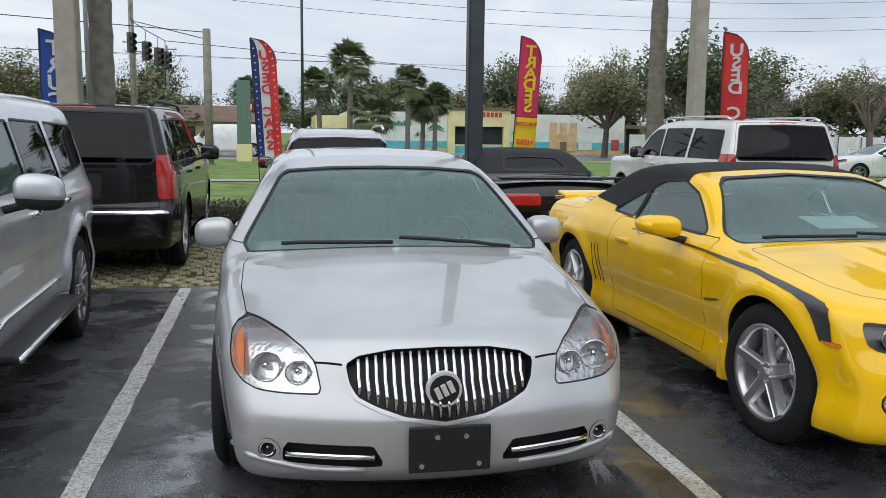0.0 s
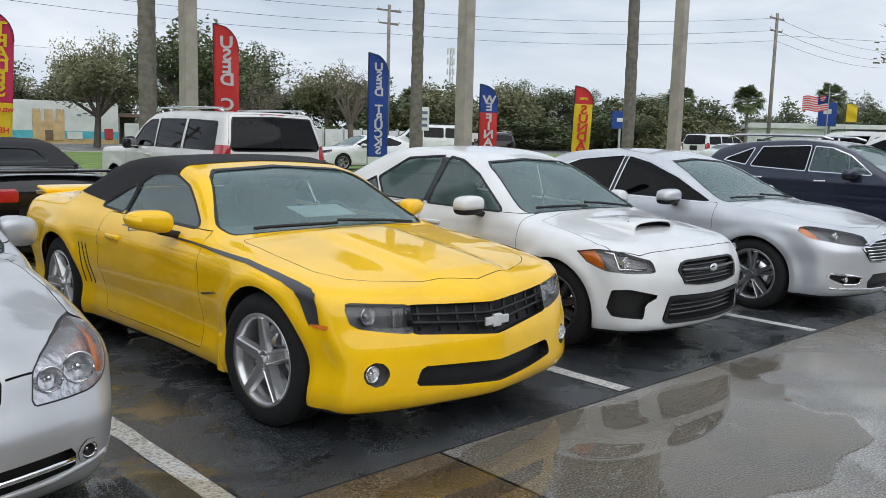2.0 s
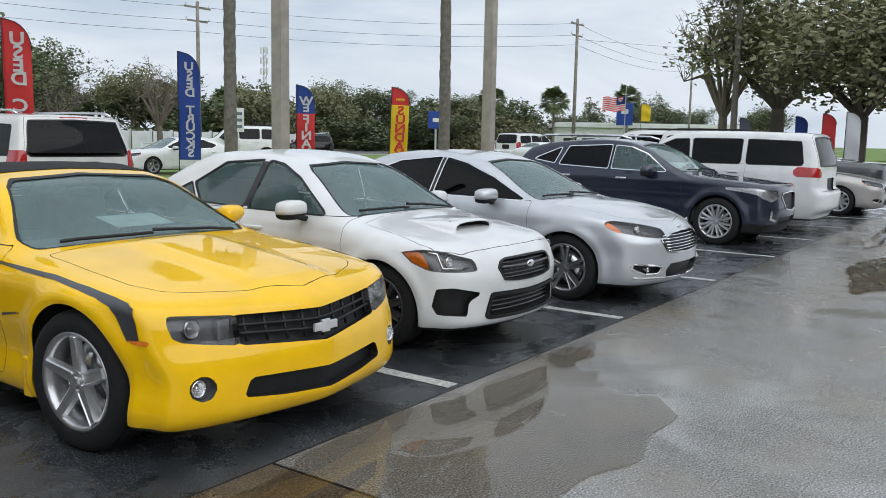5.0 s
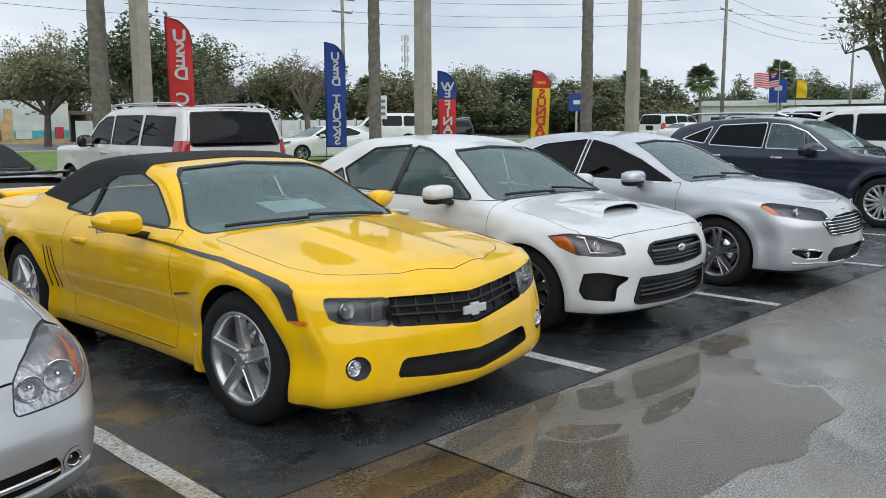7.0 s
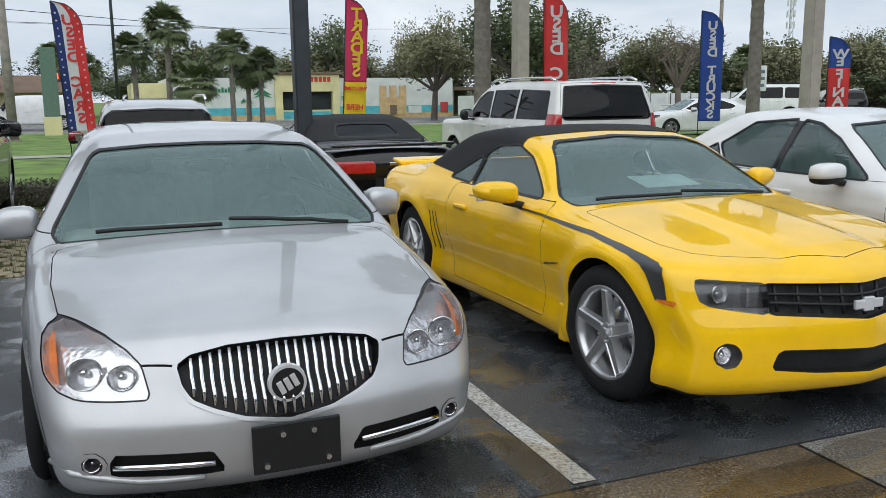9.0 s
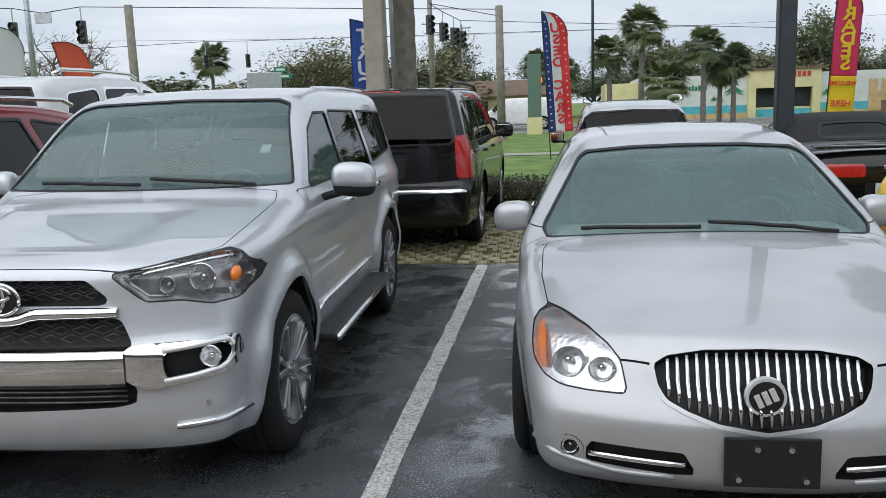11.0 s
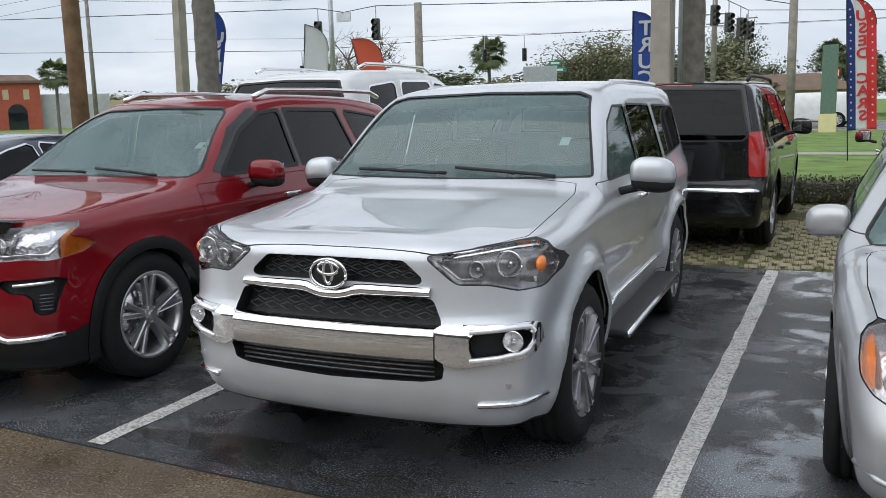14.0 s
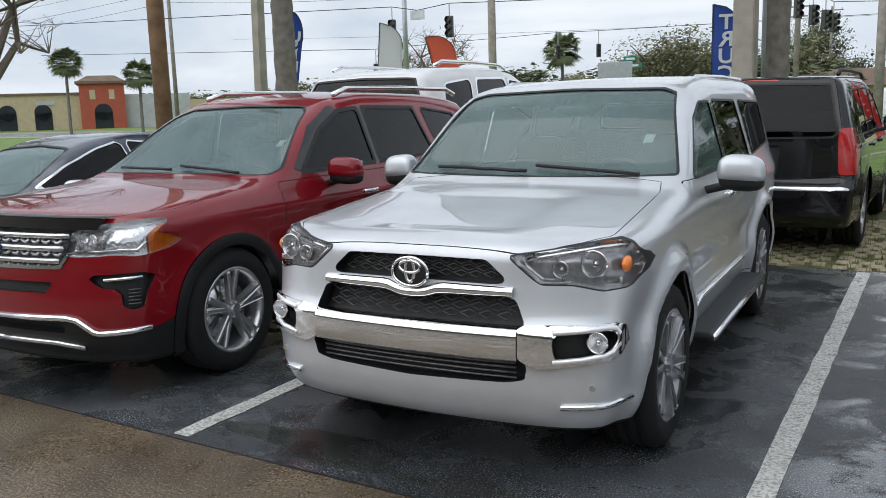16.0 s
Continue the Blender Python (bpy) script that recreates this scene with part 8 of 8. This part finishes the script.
def strip_mall(x, y, turn):
    m4 = pose(x, y, 0, 0, 0, turn) @ Matrix.Scale(0.86, 4)
    e = empty("shopping_plaza", m4, "beige and terracotta strip-mall with arched openings", "building")
    block(e, "wall", -4, 4, 0, 10, -0.1, 8.3, M_REDB)
    r = block(e, "roof", -4.6, 4.6, -0.6, 10.6, 8.3, 8.8, M_ROOFT)
    part("roof_cap", box_bm(8.8, 10.8, 1.2, Matrix.Translation((0, 5, 9.3)), 0, 1, None, 0.55), M_ROOFT, r)
    block(e, "wall", 4, 16, 1.5, 12, -0.1, 6.3, M_GREYB)
    block(e, "wall", 16, 26, 1, 12, -0.1, 5.0, M_BEIGE)
    block(e, "wall", -26, -4, 1, 12, -0.1, 6.4, M_BEIGE)
    block(e, "roof", -26.3, -4.1, 0.7, 12.3, 6.4, 6.8, M_ROOFT)
    for a, c, h in ((-1.6, 1.6, 3.0), (-24, -21, 3.2), (-18, -15, 3.2), (-12, -9, 3.2)):
        y0 = -0.06 if a > -4 else 0.94
        w = block(e, "opening", a, c, y0, y0 + 0.1, 0, h, M_DARKW)
        part("arch", tube_bm((c - a) / 2, (c - a) / 2, 0.12, Matrix.Translation(((a + c) / 2, y0 + 0.06, h)) @ Matrix.Rotation(math.pi / 2, 4, "X"), 20), M_DARKW, w)
    for a in (-2.2, 1.2):
        block(e, "window", a, a + 1.0, -0.08, 0.02, 5.4, 7.2, M_BEIGE)
    for a in (-20, -10):
        block(e, "sign_bar", a - 1.6, a + 1.6, 0.85, 0.95, 4.6, 5.3, M_GREYB)


strip_mall(-120.5, 90.5, 52)
for x, y, w, h, mat, label in ((96, 42, 14, 3.2, M_STUCCO, "low white dealership hall with a flat roof"), (112, 44, 24, 3.6, M_GREYB, "low grey sales hall far off")):
    e = empty("sales_hall", pose(x, y, 0, 0, 0, -60), label, "building")
    block(e, "wall", -w / 2, w / 2, 0, 10, -0.1, h, mat)
    block(e, "roof", -w / 2 - 0.4, w / 2 + 0.4, -0.5, 10.4, h, h + 0.5, M_STUCCO)
    for k in range(6):
        block(e, "window", -w / 2 + 1 + k * w / 6.3, -w / 2 + 1 + k * w / 6.3 + w / 9, -0.05, 0.1, 0.6, h * 0.6, M_DARKW)
e = empty("wooden_house", pose(-9, 88, 0, 0, 0, 10), "low brown bungalow beyond the junction", "house")
block(e, "wall", -7, 7, 0, 8, -0.1, 2.6, M_BEIGE)
part("roof", box_bm(16, 10, 1.6, Matrix.Translation((0, 4, 3.3)), 0, 1, None, 0.5), M_ROOFT, e)
for a in (-5, -1.5, 3):
    block(e, "window", a, a + 1.4, -0.06, 0.1, 0.8, 2.0, M_DARKW)
# unseen building added behind the aisle: closes the lot, darkens reflections and car fronts
e = empty("unseen_backdrop", Matrix.Identity(4), "unseen long brown building with dark panes, added to darken reflections", "building")
M_BACKDROP = simple("brown_backdrop_wall", (0.17, 0.15, 0.13), 0.8, 0, 0.15, 0.8, 0.2)
block(e, "wall", -45, 45, -34, -22.0, -0.1, 6.6, M_BACKDROP)
block(e, "roof", -45.5, 45.5, -34.5, -21.5, 6.6, 7.1, M_ROOFT)
for k in range(14):
    w = block(e, "backdrop_pane", -42 + k * 6.2, -37.5 + k * 6.2, -22.02, -21.92, 0.4, 3.4, M_DARKW)
    block(w, "window_sill", -42.1 + k * 6.2, -37.4 + k * 6.2, -22.0, -21.8, 0.25, 0.4, M_GREYB)

# ---------- signs, banner, mast, street furniture ----------
us = empty("national_flag", pose(68.75, 30.2, 0.9, 0, 0, -66) @ Matrix.Diagonal((0.7, 0.7, 0.72, 1)), "red and white striped flag with blue canton on a pole", "flag")
part("pole", tube_bm(0.06, 0.05, 9.0, Matrix.Translation((1.4, 0, 3.1)), 10), M_GALV, us)
for k in range(13):
    vs, fs = [], []
    for i in range(13):
        x = -1.35 + 2.7 * i / 12
        for z in (4.55 + k * 0.125, 4.675 + k * 0.125):
            vs.append((x, 0.16 * math.sin(i * 0.9 + k * 0.1), z + 0.09 * math.sin(i * 0.7)))
    fs = [(2 * i, 2 * i + 2, 2 * i + 3, 2 * i + 1) for i in range(12)]
    mesh_object("stripe", vs, fs, C_RED if k % 2 == 0 else C_WHITE, us, True)
vs = []
for i in range(7):
    x = 0.3 + 1.05 * i / 6
    q = 12 * (x + 1.35) / 2.7
    for z in (5.3, 6.19):
        vs.append((x, 0.16 * math.sin(q * 0.9 + 0.6) - 0.03, z + 0.09 * math.sin(q * 0.7)))
mesh_object("canton", vs, [(2 * i, 2 * i + 2, 2 * i + 3, 2 * i + 1) for i in range(6)], C_DKB, us, True)
bs = empty("dealer_sign", pose(71.9, 30.5, 0, 0, 0, -66) @ Matrix.Diagonal((0.6, 0.6, 0.78, 1)), "tall blue sign panel with a plain white mark", "sign")
block(bs, "panel", -1.2, 1.2, 0, 0.3, 3.9, 6.4, C_BLUE)
block(bs, "mark", -0.5, 0.5, -0.03, 0.0, 5.2, 5.7, M_STUCCO)
block(bs, "leg", -0.2, 0.2, 0.05, 0.25, -0.1, 3.9, M_GALV)
bs2 = empty("blue_sign", pose(53.5, 38.0, 0, 0, 0, -52), "blue roadside sign with a plain white mark", "sign")
block(bs2, "panel", -0.6, 0.6, 0, 0.2, 2.3, 3.6, C_BLUE)
block(bs2, "mark", -0.25, 0.25, -0.03, 0.0, 2.8, 3.1, M_STUCCO)
block(bs2, "leg", -0.08, 0.08, 0.05, 0.15, -0.1, 2.3, M_GALV)
feather(71.8, 28.5, 4.9, 3.4, 0.8, [(0, 0.45, C_YEL, 0, 1), (0.45, 1, C_YEL, 0, 1)], None, None, 0, "yellow feather flag beside a blue sign")
tw = empty("cell_tower", pose(178, 189, 0) @ Matrix.Diagonal((0.6, 0.6, 1, 1)), "slim lattice telephone mast with antenna panels", "mast")
for dx, dy in ((-1, -1), (1, -1), (0, 1)):
    strip("mast_leg", [(dx * 1.3, dy * 1.3, 0), (dx * 0.6, dy * 0.6, 27)], 0.16, M_GALV, tw)
for k in range(13):
    w = 1.3 - 0.7 * k / 13
    strip("brace", [(-w, -w, k * 2.1), (w, -w, k * 2.1 + 2.1), (0, w, k * 2.1), (-w, -w, k * 2.1 + 2.1)], 0.09, M_GALV, tw)
for z in (20, 23, 26):
    for k in range(6):
        a = k * math.pi / 3
        part("antenna", box_bm(0.45, 0.3, 1.9, Matrix.Translation((1.8 * math.cos(a), 1.8 * math.sin(a), z)), 0.04), M_STUCCO, tw)
rl = empty("guard_rail", pose(33, 39, 0, 0, 0, -36), "white tubular hand rail by a ramp", "rail")
strip("top_bar", [(-4, 0, 1.0), (4, 0, 1.0)], 0.045, M_STUCCO, rl)
strip("mid_bar", [(-4, 0, 0.55), (4, 0, 0.55)], 0.04, M_STUCCO, rl)
for k in range(5):
    strip("post", [(-4 + 2 * k, 0, 0), (-4 + 2 * k, 0, 1.0)], 0.045, M_STUCCO, rl)
ws = empty("white_notice", pose(29.5, 33.2, 0, 0, 0, -42), "small white notice board on a post", "sign")
block(ws, "board", -0.35, 0.35, 0, 0.05, 1.7, 2.9, M_STUCCO)
block(ws, "post", -0.05, 0.05, 0.0, 0.1, -0.1, 1.7, M_GREYW)
for k in range(3):
    block(ws, "text_bar", -0.26, 0.26, -0.02, 0.0, 1.9 + k * 0.32, 2.05 + k * 0.32, M_BAR, 0.0)
ps = empty("pedestrian_signal", pose(0.6, 52, 0), "pedestrian signal post with a lit red hand panel", "signal")
part("post", tube_bm(0.08, 0.08, 3.0, Matrix.Translation((-2.7, -4, 1.5)), 10), M_GALV, ps)
block(ps, "head", -2.95, -2.45, -4.2, -3.9, 2.6, 3.2, M_SIGNAL)
mm, n, l, b = shader("lit_red_panel")
setp(b, Base_Color=(0.5, 0.03, 0.01, 1), Emission_Color=(1, 0.12, 0.03, 1), Emission_Strength=2.5)
block(ps, "lit_panel", -2.85, -2.55, -4.24, -4.2, 2.75, 3.05, mm)
cab = empty("signal_cabinet", pose(-2.3, 46, 0), "tall green control cabinet on a pale plinth", "cabinet")
M_CABG = simple("cabinet_green", (0.1, 0.17, 0.13), 0.5)
block(cab, "cabinet_body", -0.35, 0.35, 0, 0.5, 0.9, 4.2, M_CABG)
block(cab, "plinth", -0.4, 0.4, -0.05, 0.55, -0.1, 0.9, M_CREAM)
gs = empty("street_sign", pose(-20.0, 56.6, 0, 0, 0, 20), "two green street-name blades on a thin post", "street sign")
M_SIGNG = simple("sign_green", (0.01, 0.2, 0.13), 0.4)
part("post", tube_bm(0.04, 0.04, 4.6, Matrix.Translation((0, 0, 2.3)), 8), M_GALV, gs)
for z, w in ((4.05, 1.5), (4.5, 0.8)):
    p = block(gs, "name_blade", -w / 2, w / 2, -0.04, 0.0, z - 0.17, z + 0.17, M_SIGNG, 0.01)
    block(p, "name_bar", -w * 0.36, w * 0.36, -0.06, -0.045, z - 0.07, z + 0.07, M_STUCCO, 0.0)
bx = empty("signal_box", pose(-14.6, 39.0, 0, 0, 0, 20), "grey roadside equipment cabinet on a post", "cabinet")
block(bx, "cabinet_body", -0.8, 0.8, 0, 0.5, 2.6, 3.5, M_GALV)
block(bx, "post", -0.15, 0.15, 0.1, 0.4, -0.1, 2.6, M_GREYW)
